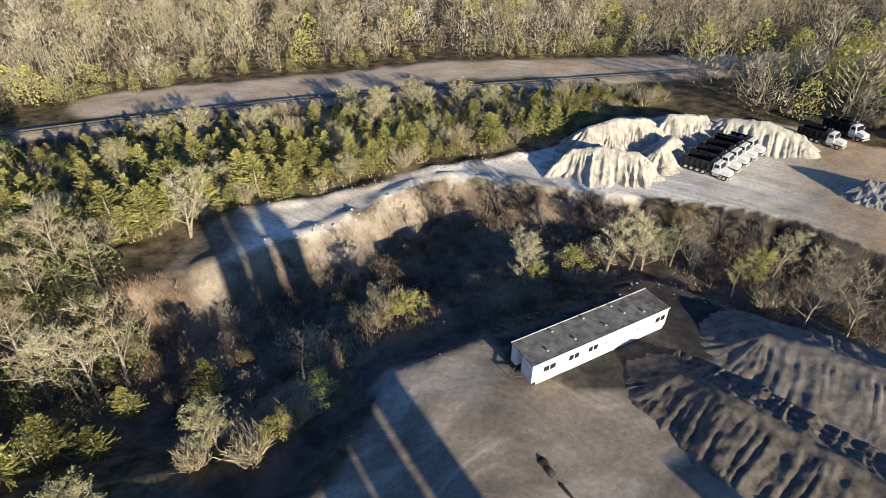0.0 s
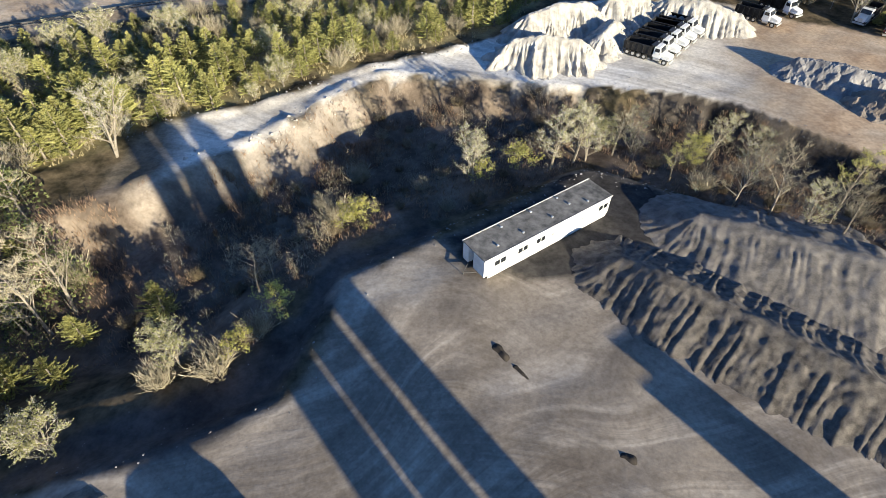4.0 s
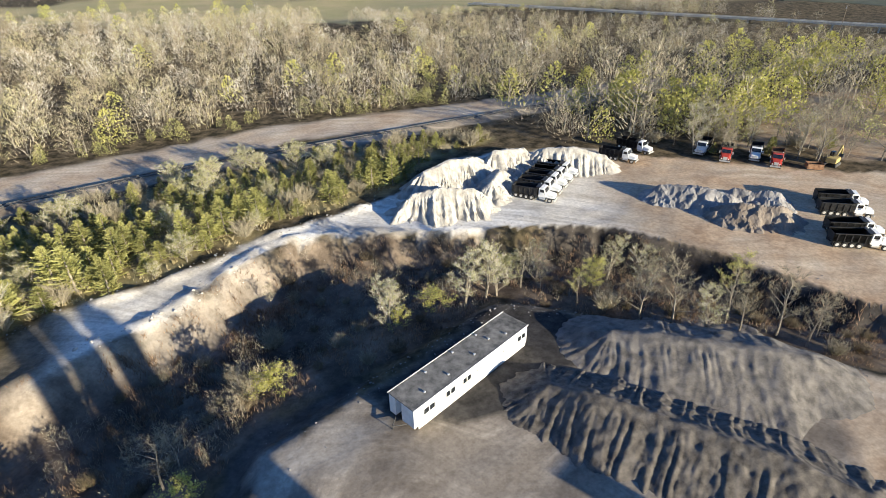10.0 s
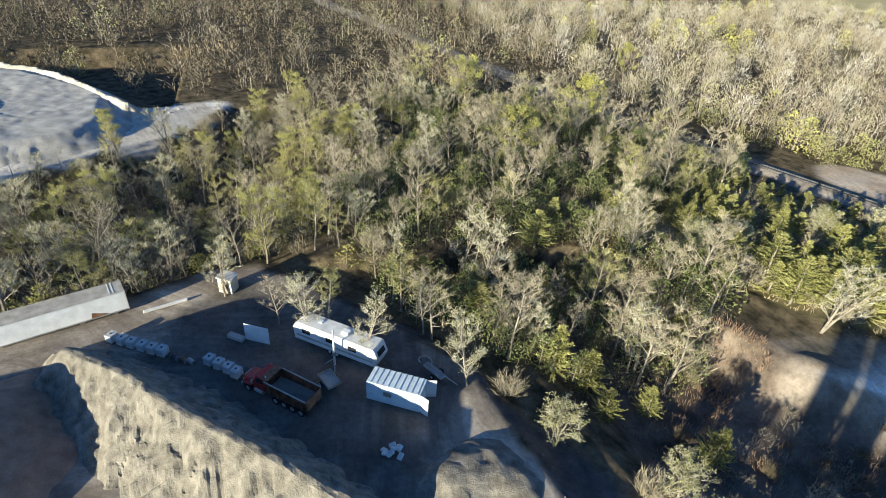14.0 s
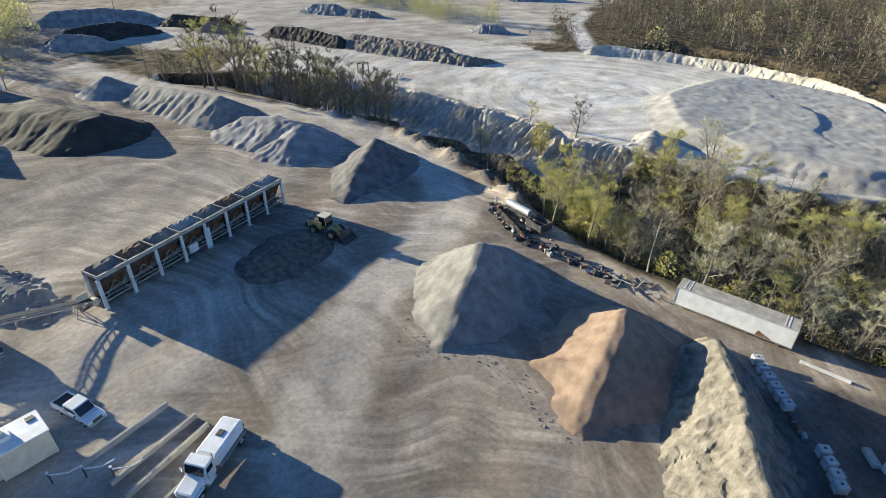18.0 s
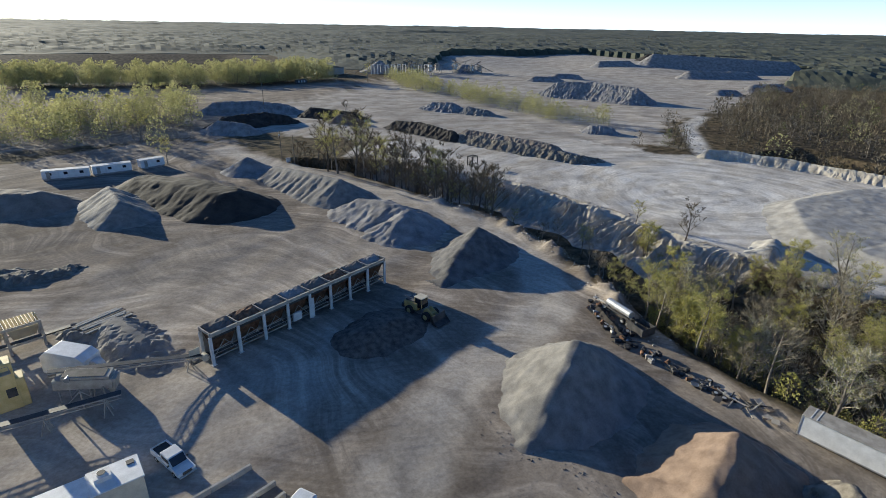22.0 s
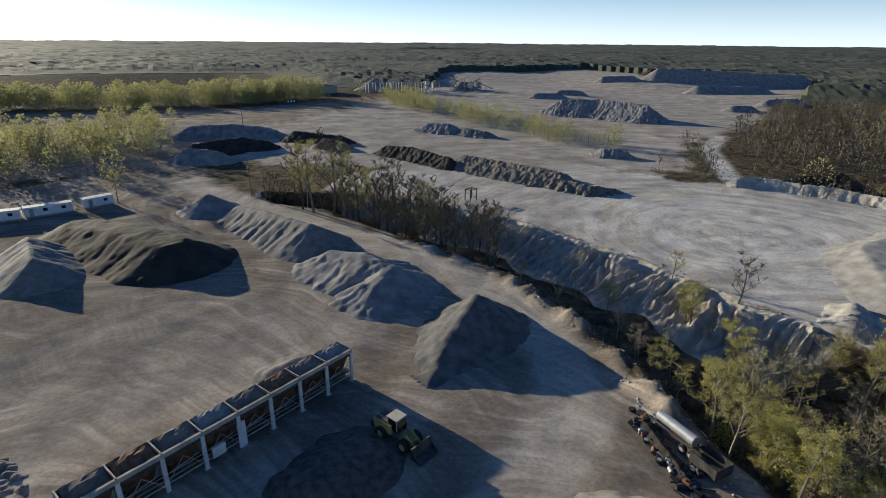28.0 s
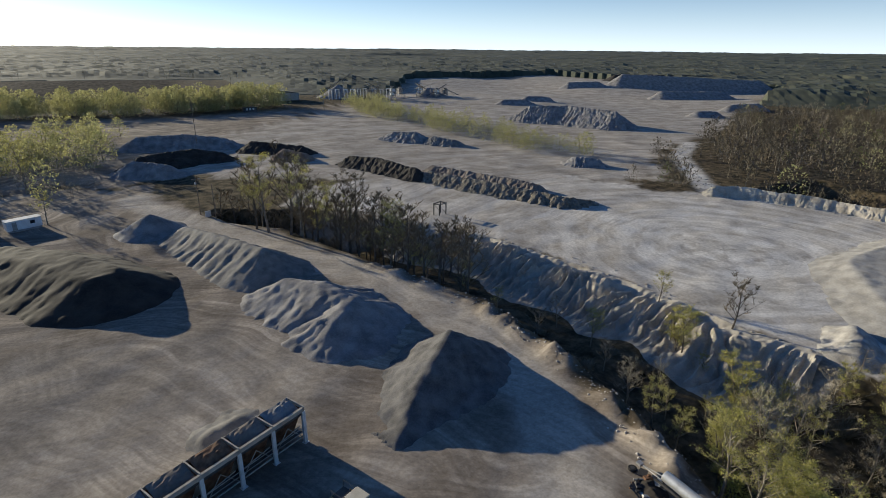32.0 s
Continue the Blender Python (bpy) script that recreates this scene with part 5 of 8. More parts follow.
def grass(name, label, poly, n, seed, h, material, blades=6, w=0.05):
    """Tufts of dry grass as one piece."""
    rnd = np.random.RandomState(seed)
    xs, ys = [p[0] for p in poly], [p[1] for p in poly]
    x, y = rnd.uniform(min(xs), max(xs), n), rnd.uniform(min(ys), max(ys), n)
    k = inside(x, y, poly) & (vnoise(x, y, 3.5) > 0.38)
    x, y = np.repeat(x[k], blades), np.repeat(y[k], blades)
    m = len(x)
    x, y = x + rnd.normal(0, 0.22, m), y + rnd.normal(0, 0.22, m)
    z = terrain(x, y)
    a, hh = rnd.uniform(0, 6.28, m), h * rnd.uniform(0.5, 1.2, m)
    lx, ly = rnd.normal(0, 0.3, m) * hh, rnd.normal(0, 0.3, m) * hh
    dx, dy = np.cos(a) * w, np.sin(a) * w
    V = np.stack([np.stack([x - dx, y - dy, z - 0.05], -1), np.stack([x + dx, y + dy, z - 0.05], -1), np.stack([x + lx, y + ly, z + hh], -1)], 1).reshape(-1, 3)
    F = np.arange(m * 3).reshape(-1, 3)
    return tagged(new(name, mesh_from(name, V, F, material)), label, "grass", kind="stuff")


LOT = [(90, 112), (108, 98), (124, 92), (146, 76), (178, 56), (205, 72), (150, 112), (104, 130)]
brush(LOT, 420, 38, 2.0, 7.5, "lot_brush", "bare brush and saplings behind the truck yard", "bare", 70, (BARK, TWIG))
brush(LOT, 110, 39, 2.5, 8, "lot_green_brush", "yellow-green brush behind the truck yard", "leafy", 130, (BARK, LEAF_PALE))
CLIFF_FOOT = [(-34, 61), (-23, 64), (-14, 67), (-4, 76), (2, 82), (10, 79), (-2, 66), (-12, 58), (-26, 52), (-42, 46), (-48, 54)]
grass("red_grass", "russet dry grass at the foot of the pale bank", CLIFF_FOOT, 5200, 41, 0.9, DRY, 6, 0.06)
grass("ravine_grass", "brown dry grass over the shaded ravine floor", SCRUB, 15000, 42, 0.65, DRY, 4, 0.05)
grass("bank_grass", "russet dry grass on the bank below the truck yard", EAST_SLOPE, 6000, 45, 0.8, DRY, 5, 0.06)
grass("band_grass", "straw grass under the cedars", CEDAR_BAND, 7000, 43, 0.7, STRAW, 5, 0.08)
grass("berm_grass", "sparse straw tufts along the earth berm", [(-56, -22), (-50, -25), (-36, -12), (-28, -2), (-31, 3), (-40, -4)], 500, 44, 0.35, STRAW, 5, 0.03)


def rubble(name, label, line, n, wide, seed, smin, smax, material, extra=0.0):
    """Loose broken stones strewn along a line, as one piece."""
    rnd = np.random.RandomState(seed)
    seg = [(a, b, math.dist(a, b)) for a, b in zip(line, line[1:])]
    tot = sum(s[2] for s in seg)
    V, F = [], []
    for a, b, ln in seg:
        k = int(n * ln / tot)
        t = rnd.rand(k)
        x = a[0] + (b[0] - a[0]) * t + rnd.normal(0, wide, k)
        y = a[1] + (b[1] - a[1]) * t + rnd.normal(0, wide, k)
        z = terrain(x, y) + extra
        for i in range(k):
            s = smin + (smax - smin) * rnd.rand() ** 3
            o = len(V)
            d = rnd.uniform(0.6, 1.2, (6, 1)) * s
            base = np.array([(1, 0, 0), (0, 1, 0), (-1, 0, 0), (0, -1, 0), (0, 0, 0.8), (0, 0, -0.5)]) * d
            c, sn = math.cos(rnd.rand() * 6), math.sin(rnd.rand() * 6)
            for q in base:
                V.append((x[i] + q[0] * c - q[1] * sn, y[i] + q[0] * sn + q[1] * c, z[i] + q[2] + 0.15 * s))
            F += [(o + j, o + (j + 1) % 4, o + 4) for j in range(4)] + [(o + (j + 1) % 4, o + j, o + 5) for j in range(4)]
    return tagged(new(name, mesh_from(name, V, F, material)), label, "rubble", kind="stuff")


rubble("haul_road_stones", "broken pale stones along the haul road bank", ROAD_EDGE_S[3:11], 900, 1.8, 51, 0.04, 0.28, STONE)
rubble("ledge_stones", "broken pale slabs along the crack across the bank", [(-27, 65.5), (-20, 69), (-14, 71.5), (-9, 77), (-3, 83)], 80, 0.8, 57, 0.08, 0.4, STONE)
rubble("upper_ledge_stones", "broken slabs along the upper edge of the white road", ROAD_UP[1:6], 260, 0.8, 58, 0.05, 0.28, GREYROCK)
rubble("rim_stones", "white boulders along the rim of the quarry floor", RIM, 900, 2.6, 52, 0.12, 0.6, LIME)
rubble("terrace_stones", "white broken stones at the edge of the terrace road", TERRACE_EDGE[2:13], 700, 2.0, 53, 0.03, 0.15, GREYROCK)
rubble("yard_edge_stones", "pale stones along the edge of the trailer yard", YARD_EDGE[9:16], 380, 1.1, 54, 0.04, 0.2, GREYROCK)
rubble("yard_pebbles", "small stones and litter along the shaded lane", YARD_EDGE[3:10], 260, 2.4, 55, 0.03, 0.12, GREYROCK)
rubble("berm_clods", "crumbled clods of earth at the foot of the berm", [(-50, -25), (-40, -16), (-33, -9.5), (-28.5, -3), (-25, 2)], 420, 1.1, 59, 0.04, 0.26, BERMSOIL)
rubble("pile_toe_clods", "loose clods round the foot of the sand and gravel piles", [(-24, -47), (-26, -41), (-30.5, -37), (-31, -31), (-30, -26), (-33, -22)], 260, 0.9, 60, 0.03, 0.16, BROWNP)
rubble("flat_edge_stones", "broken rock along the top of the scoured slope", FLAT_EDGE[1:9], 300, 2.0, 56, 0.05, 0.35, STONE)


def far_canopy():
    """The tops of far woods as one rolling, broken sheet."""
    r, rs = 560.0, []
    while r < 4500:
        rs.append(r)
        r *= 1.017
    th = np.radians(np.linspace(150, 400, 620))
    R, T = np.meshgrid(np.array(rs), th)
    R = R + (vnoise(R * 3, T * 900, 20) - 0.5) * 6
    X, Y = R * np.cos(T), R * np.sin(T)
    pit = smooth(-160, -60, X) * (1 - smooth(420, 520, X)) * smooth(-960, -830, Y) * (1 - smooth(-440, -400, Y))
    open_ground = ~inside(X, Y, FAR_FLAT) * (1 - pit)
    cover = smooth(1.02, 0.78, vnoise(X, Y, 260)) * open_ground * smooth(560, 640, R)
    tall = 6 + 3 * vnoise(X, Y, 22) + 2.2 * np.random.RandomState(5).rand(*X.shape) + 5 * smooth(1500, 4000, R) * vnoise(X, Y, 500)
    keep = cover > 0.02
    Z = terrain(X, Y) + np.where(keep, tall * cover, -3.0)
    ny_, nx_ = X.shape
    idx_ = np.arange(nx_ * ny_).reshape(ny_, nx_)
    F = np.stack([idx_[:-1, :-1], idx_[:-1, 1:], idx_[1:, 1:], idx_[1:, :-1]], -1).reshape(-1, 4)
    any_ = keep[:-1, :-1] | keep[:-1, 1:] | keep[1:, 1:] | keep[1:, :-1]
    F = F[any_.ravel()]
    me = mesh_from("far_woods", np.stack([X, Y, Z], -1).reshape(-1, 3), F, CANOPY)
    return tagged(new("far_woods", me), "distant brown and green woods reaching the horizon", "woodland", kind="stuff")


far_canopy()

# ---- things: helpers ----
WHITE = mat("white_paint", (0.62, 0.62, 0.60), (0.82, 0.82, 0.80), 0.8, rough=0.45, bump=0.004)
OFFWHITE = mat("weathered_white", (0.50, 0.49, 0.46), (0.74, 0.73, 0.70), 0.7, rough=0.6)
CREAM = mat("cream_paint", (0.52, 0.46, 0.34), (0.70, 0.64, 0.50), 0.8, rough=0.6)
YELLOW = mat("faded_yellow", (0.55, 0.42, 0.16), (0.72, 0.58, 0.28), 0.9, rough=0.6)
MACHINE = mat("machine_yellow", (0.33, 0.25, 0.09), (0.52, 0.40, 0.16), 1.0, rough=0.5)
RED = mat("red_paint", (0.32, 0.03, 0.02), (0.50, 0.07, 0.05), 1.0, rough=0.4)
BLUEWHITE = mat("pale_blue_sheet", (0.42, 0.50, 0.54), (0.62, 0.68, 0.70), 0.8, rough=0.5)
STEEL = mat("grey_steel", (0.24, 0.24, 0.23), (0.42, 0.41, 0.39), 1.2, rough=0.55, metal=0.4)
GALV = mat("galvanised_steel", (0.45, 0.45, 0.44), (0.66, 0.66, 0.64), 1.0, rough=0.4, metal=0.5)
PALESTEEL = mat("dusty_painted_steel", (0.27, 0.245, 0.205), (0.47, 0.43, 0.365), 1.0, rough=0.7)
DARKSTEEL = mat("dark_steel", (0.03, 0.03, 0.03), (0.10, 0.095, 0.09), 1.0, rough=0.6)
BLACKBODY = mat("black_truck_bed", (0.012, 0.012, 0.013), (0.035, 0.034, 0.034), 0.8, rough=0.5)
RUBBER = mat("tyre_rubber", (0.012, 0.012, 0.012), (0.05, 0.047, 0.045), 3.0, rough=0.85)
RUST = mat("rusty_steel", (0.11, 0.055, 0.03), (0.28, 0.16, 0.09), 1.6, rough=0.85)
ROOFGREY = mat("tarred_roof", (0.075, 0.071, 0.063), (0.27, 0.252, 0.22), 1.1, rough=0.8)
WOOD = mat("weathered_wood", (0.16, 0.125, 0.09), (0.32, 0.26, 0.19), 1.4, rough=0.9)
CONCRETE = mat("dusty_concrete", (0.34, 0.32, 0.28), (0.52, 0.49, 0.43), 0.8, rough=0.9, bump=0.02)
PLASTIC = mat("white_plastic", (0.44, 0.44, 0.42), (0.66, 0.66, 0.63), 1.2, rough=0.4)
GLASS = mat("dark_glass", (0.010, 0.012, 0.015), (0.03, 0.034, 0.04), 0.6, rough=0.08, spec=0.6)
LAMP = mat("lamp_lens", (0.7, 0.7, 0.68), (0.85, 0.85, 0.82), 2.0, rough=0.15)


def shape(spec, bevel=0.0):
    """A bmesh of boxes ('b', centre, size), rods ('c', ends, radii, sides) and side profiles ('p', outline in x and z, from y, to y)."""
    bm = bmesh.new()
    for s in spec:
        if s[0] == "b":
            _, cx, cy, cz, sx, sy, sz = s[:7]
            g = bmesh.ops.create_cube(bm, size=1.0, matrix=Matrix.LocRotScale((cx, cy, cz), Euler((0, s[8] if len(s) > 8 else 0, s[7] if len(s) > 7 else 0)), (sx, sy, sz)))
        elif s[0] == "c":
            _, p, q, r0, r1, n = s
            p, q = Vector(p), Vector(q)
            bmesh.ops.create_cone(bm, cap_ends=True, segments=n, radius1=r0, radius2=r1, depth=(q - p).length,
                                  matrix=Matrix.Translation((p + q) / 2) @ (q - p).to_track_quat("Z", "Y").to_matrix().to_4x4())
        elif s[0] == "p":
            _, outline, y0, y1 = s
            a = [bm.verts.new((x, y0, z)) for x, z in outline]
            b = [bm.verts.new((x, y1, z)) for x, z in outline]
            n = len(a)
            bm.faces.new(a)
            bm.faces.new(b[::-1])
            for i in range(n):
                bm.faces.new((a[i], b[i], b[(i + 1) % n], a[(i + 1) % n]))
    bmesh.ops.recalc_face_normals(bm, faces=bm.faces)
    if bevel:
        bmesh.ops.bevel(bm, geom=[e for e in bm.edges], offset=bevel, segments=1, affect="EDGES", clamp_overlap=True)
    return bm


def part(name, bm, material, parent, label=""):
    me = bpy.data.meshes.new(name)
    bm.to_mesh(me)
    bm.free()
    me.materials.append(material)
    ob = new(name, me)
    ob.parent = parent
    if label:
        ob["label"] = label
    return ob


def again(ob, x, y, z, rz=0.0, parent=None):
    """Another part on the same mesh, with its sub-parts."""
    o = new(ob.name.split(".")[0], ob.data)
    o.parent = parent or ob.parent
    o.location, o.rotation_euler = (x, y, z), (0, 0, rz)
    for c in ob.children:
        k = new(c.name.split(".")[0], c.data)
        k.parent = o
        k.matrix_local = c.matrix_local
    return o


def thing(name, label, category, x, y, yaw=0.0, z=None, group=""):
    ob = new(name)
    ob.empty_display_size = 0.5
    ob.location, ob.rotation_euler = (x, y, ground_z(x, y) if z is None else z), (0, 0, radians(yaw))
    return tagged(ob, label, category, group)


WHEELS = {}


def wheel(parent, x, y, z, r=0.5, w=0.3, rim_mat=None):
    """A tyre with its rim, axle along y."""
    key = (r, w)
    if key not in WHEELS:
        t = part("wheel", shape([("c", (0, -w / 2, 0), (0, w / 2, 0), r, r, 16)], 0.04), RUBBER, parent)
        part("rim", shape([("c", (0, -w / 2 - 0.012, 0), (0, w / 2 + 0.012, 0), r * 0.56, r * 0.56, 12)], 0.02), rim_mat or GALV, t, "pale steel rim")
        t.location = (x, y, z)
        WHEELS[key] = t
        return t
    return again(WHEELS[key], x, y, z, 0, parent)


# ---- the trailer yard ----
def office_trailer():
    ux, uy = 0.897, 0.441
    ob = thing("office_trailer", "long white mobile office trailer with a dark flat roof", "office trailer", 10.7 + ux * 9.85 - uy * 2.0, 38.3 + uy * 9.85 + ux * 2.0, 26.2)
    L, W, H = 19.6, 3.9, 3.1
    part("body", shape([("b", 0.45, 0, 0.5 + (H - 0.5) / 2, L - 0.9, W, H - 0.5), ("b", -L / 2 + 0.45, -0.95, 0.5 + (H - 0.5) / 2, 0.9, W / 2, H - 0.5), ("b", -L / 2 + 0.45, 1.45, 0.5 + (H - 0.5) / 2, 0.9, 1.0, H - 0.5)], 0.03), WHITE, ob)
    part("roof", shape([("b", 0, 0, H + 0.06, L + 0.15, W + 0.15, 0.14)], 0.03), ROOFGREY, ob, "stained dark grey roof")
    part("roof_edge", shape([("b", 0, W / 2 + 0.05, H + 0.13, L + 0.2, 0.1, 0.1), ("b", 0, -W / 2 - 0.06, H + 0.08, L + 0.2, 0.06, 0.14)]), OFFWHITE, ob)
    part("skirting", shape([("b", 0.2, -W / 2 + 0.05, 0.26, L - 0.8, 0.06, 0.5), ("b", 0.2, W / 2 - 0.05, 0.26, L - 0.8, 0.06, 0.5)]), OFFWHITE, ob)
    part("door", shape([("b", -L / 2 + 0.88, 0.5, 1.55, 0.06, 0.92, 2.05)], 0.01), OFFWHITE, ob)
    for i, (px, w2) in enumerate([(-7.6, 0.85), (-4.3, 0.75), (-1.6, 0.7), (8.6, 0.8)]):
        f = part("window", shape([("b", px, -W / 2 - 0.02, 2.0, w2 * 2 + 0.1, 0.06, 0.86)], 0.01), OFFWHITE, ob)
        for s in (-0.5, 0.5):
            part("pane", shape([("b", px + s * w2, -W / 2 - 0.045, 2.0, w2 - 0.12, 0.03, 0.72)]), GLASS, f, "dark window pane")
    part("air_conditioner", shape([("b", 0.6, -W / 2 - 0.12, 1.95, 0.8, 0.28, 0.62), ("b", 5.3, -W / 2 - 0.1, 2.0, 0.6, 0.22, 0.5)], 0.02), OFFWHITE, ob)
    for px, py in [(-7.2, -0.9), (-3.5, -0.9), (1.0, -0.8), (4.3, -0.2), (6.5, -1.1), (-5.0, 1.2), (-0.5, 1.3), (3.8, 1.4)]:
        part("roof_vent", shape([("c", (px, py, H + 0.1), (px, py, H + 0.24), 0.11, 0.11, 8), ("c", (px, py, H + 0.24), (px, py, H + 0.31), 0.18, 0.08, 8)]), GALV, ob, "small metal roof vent")
    part("hitch", shape([("c", (-L / 2, 0.9, 0.55), (-L / 2 - 1.3, 0.1, 0.5), 0.06, 0.06, 6), ("c", (-L / 2, -0.9, 0.55), (-L / 2 - 1.3, 0.1, 0.5), 0.06, 0.06, 6), ("c", (-L / 2 - 1.25, 0.1, 0.0), (-L / 2 - 1.25, 0.1, 0.6), 0.05, 0.05, 6)]), DARKSTEEL, ob, "dark tow hitch")
    part("chassis", shape([("b", 0, 0.9, 0.4, L - 0.6, 0.12, 0.25), ("b", 0, -0.9, 0.4, L - 0.6, 0.12, 0.25)] + [("b", px, s * 1.2, 0.2, 0.4, 0.4, 0.42) for px in (-8, -4, 0, 4, 8) for s in (-1, 1)]), DARKSTEEL, ob)


office_trailer()


# ---- aggregate feed bins ----
def feed_bins():
    ax, ay, bx, by = 6.4, -70.5, -23.0, -87.6
    L = math.hypot(bx - ax, by - ay)
    ob = thing("aggregate_feeder", "long row of dusty steel aggregate feed bins on legs", "feed bins", ax, ay, math.degrees(math.atan2(by - ay, bx - ax)))
    n, W, T = 8, 2.4, 5.0
    bay = L / n
    # local x runs along the row; local +y points away from the yard's open side
    for i in range(n):
        x0, x1 = i * bay + 0.08, (i + 1) * bay - 0.08
        bm = bmesh.new()
        top = [bm.verts.new(c) for c in ((x0, -0.1, T - 0.25), (x1, -0.1, T - 0.25), (x1, W, T - 0.25), (x0, W, T - 0.25))]
        low = [bm.verts.new(c) for c in ((x0 + 0.9, 0.7, 1.7), (x1 - 0.9, 0.7, 1.7), (x1 - 0.9, W - 0.7, 1.7), (x0 + 0.9, W - 0.7, 1.7))]
        for k in range(4):
            bm.faces.new((top[k], top[(k + 1) % 4], low[(k + 1) % 4], low[k]))
        bm.faces.new(low)
        bmesh.ops.solidify(bm, geom=bm.faces, thickness=0.05)
        h = part("hopper", bm, RUST, ob)
        rnd = random.Random(i)
        bm = bmesh.new()
        bmesh.ops.create_grid(bm, x_segments=9, y_segments=7, size=0.5)
        for v in bm.verts:
            hx, hy = v.co.x * 2, v.co.y * 2
            v.co = Vector(((x0 + x1) / 2 + hx * (bay / 2 - 0.25), W / 2 + hy * (W / 2 - 0.15), T + 0.02 + 0.28 * (1 - hx * hx) * (1 - hy * hy) * rnd.uniform(0.7, 1.2) + rnd.uniform(-0.05, 0.05) + 0.35 * hy))
        part("aggregate", bm, [BROWNP, RUST, BROWNP, GREYROCK][i % 4], h, "heaped aggregate in the bin")
    part("front_rim", shape([("b", L / 2, -0.18, T - 0.3, L + 0.2, 0.16, 0.55), ("b", L / 2, -0.22, T + 0.0, L + 0.3, 0.3, 0.07)]), PALESTEEL, ob)
    part("front_beam", shape([("b", L / 2, -0.05, T - 0.85, L + 0.2, 0.2, 0.3)]), DARKSTEEL, ob, "dark steel front beam")
    part("back_sheet", shape([("b", L / 2, W + 0.12, T / 2 - 0.2, L + 0.2, 0.08, T - 0.3)]), PALESTEEL, ob, "dusty steel sheet down the back")
    part("back_rim", shape([("b", L / 2, W + 0.1, T - 0.1, L + 0.2, 0.12, 0.5)]), PALESTEEL, ob)
    div = part("divider", shape([("b", 0, W / 2, T - 0.02, 0.16, W + 0.5, 0.4)]), PALESTEEL, ob)
    for i in range(1, n + 1):
        again(div, i * bay, 0, 0)
    leg = part("leg", shape([("b", 0, 0, 2.2, 0.42, 0.3, 4.5), ("b", 0, 0, 0.05, 0.7, 0.6, 0.1)]), OFFWHITE, ob, "pale painted leg")
    leg.location = (0, -0.15, 0)
    for i in range(n + 1):
        if i:
            again(leg, i * bay, -0.15, 0)
        again(leg, i * bay, W, 0)
    part("panel", shape([("b", bay * 4.0 + 0.15, -0.3, 1.9, 1.0, 0.1, 3.4), ("b", bay * 3.35, -0.3, 1.7, 1.5, 0.35, 1.3)]), OFFWHITE, ob, "pale control cabinet")
    rail = part("side_rail", shape([("b", L / 2, -0.05, 1.0, L, 0.1, 0.16), ("b", L / 2, -0.02, 1.55, L, 0.06, 0.08), ("b", L / 2, -0.02, 2.1, L, 0.06, 0.08)]), PALESTEEL, ob)
    for i in range(n):
        x = i * bay
        part("brace", shape([("c", (x + 0.3, 0.1, 1.0), (x + bay * 0.5, 0.1, 3.2), 0.05, 0.05, 5), ("c", (x + bay - 0.3, 0.1, 1.0), (x + bay * 0.5, 0.1, 3.2), 0.05, 0.05, 5), ("c", (x + 0.5, 0.05, 2.1), (x + bay - 0.5, 0.05, 2.5), 0.06, 0.06, 5)]), PALESTEEL, ob)
        part("feeder", shape([("b", x + bay / 2, W / 2, 1.45, bay * 0.55, 1.3, 0.5)]), DARKSTEEL, ob)
    part("belt", shape([("b", L / 2 - 1, W / 2, 0.95, L + 3, 1.0, 0.14)]), DARKSTEEL, ob, "black conveyor belt")
    part("tail_guard", shape([("b", -1.6, 1.6, 2.0, 1.5, 0.1, 1.5), ("c", (-0.6, 0.6, 1.2), (-0.6, 1.4, 1.2), 0.55, 0.55, 12)]), CREAM, ob, "cream sheet guard")


feed_bins()


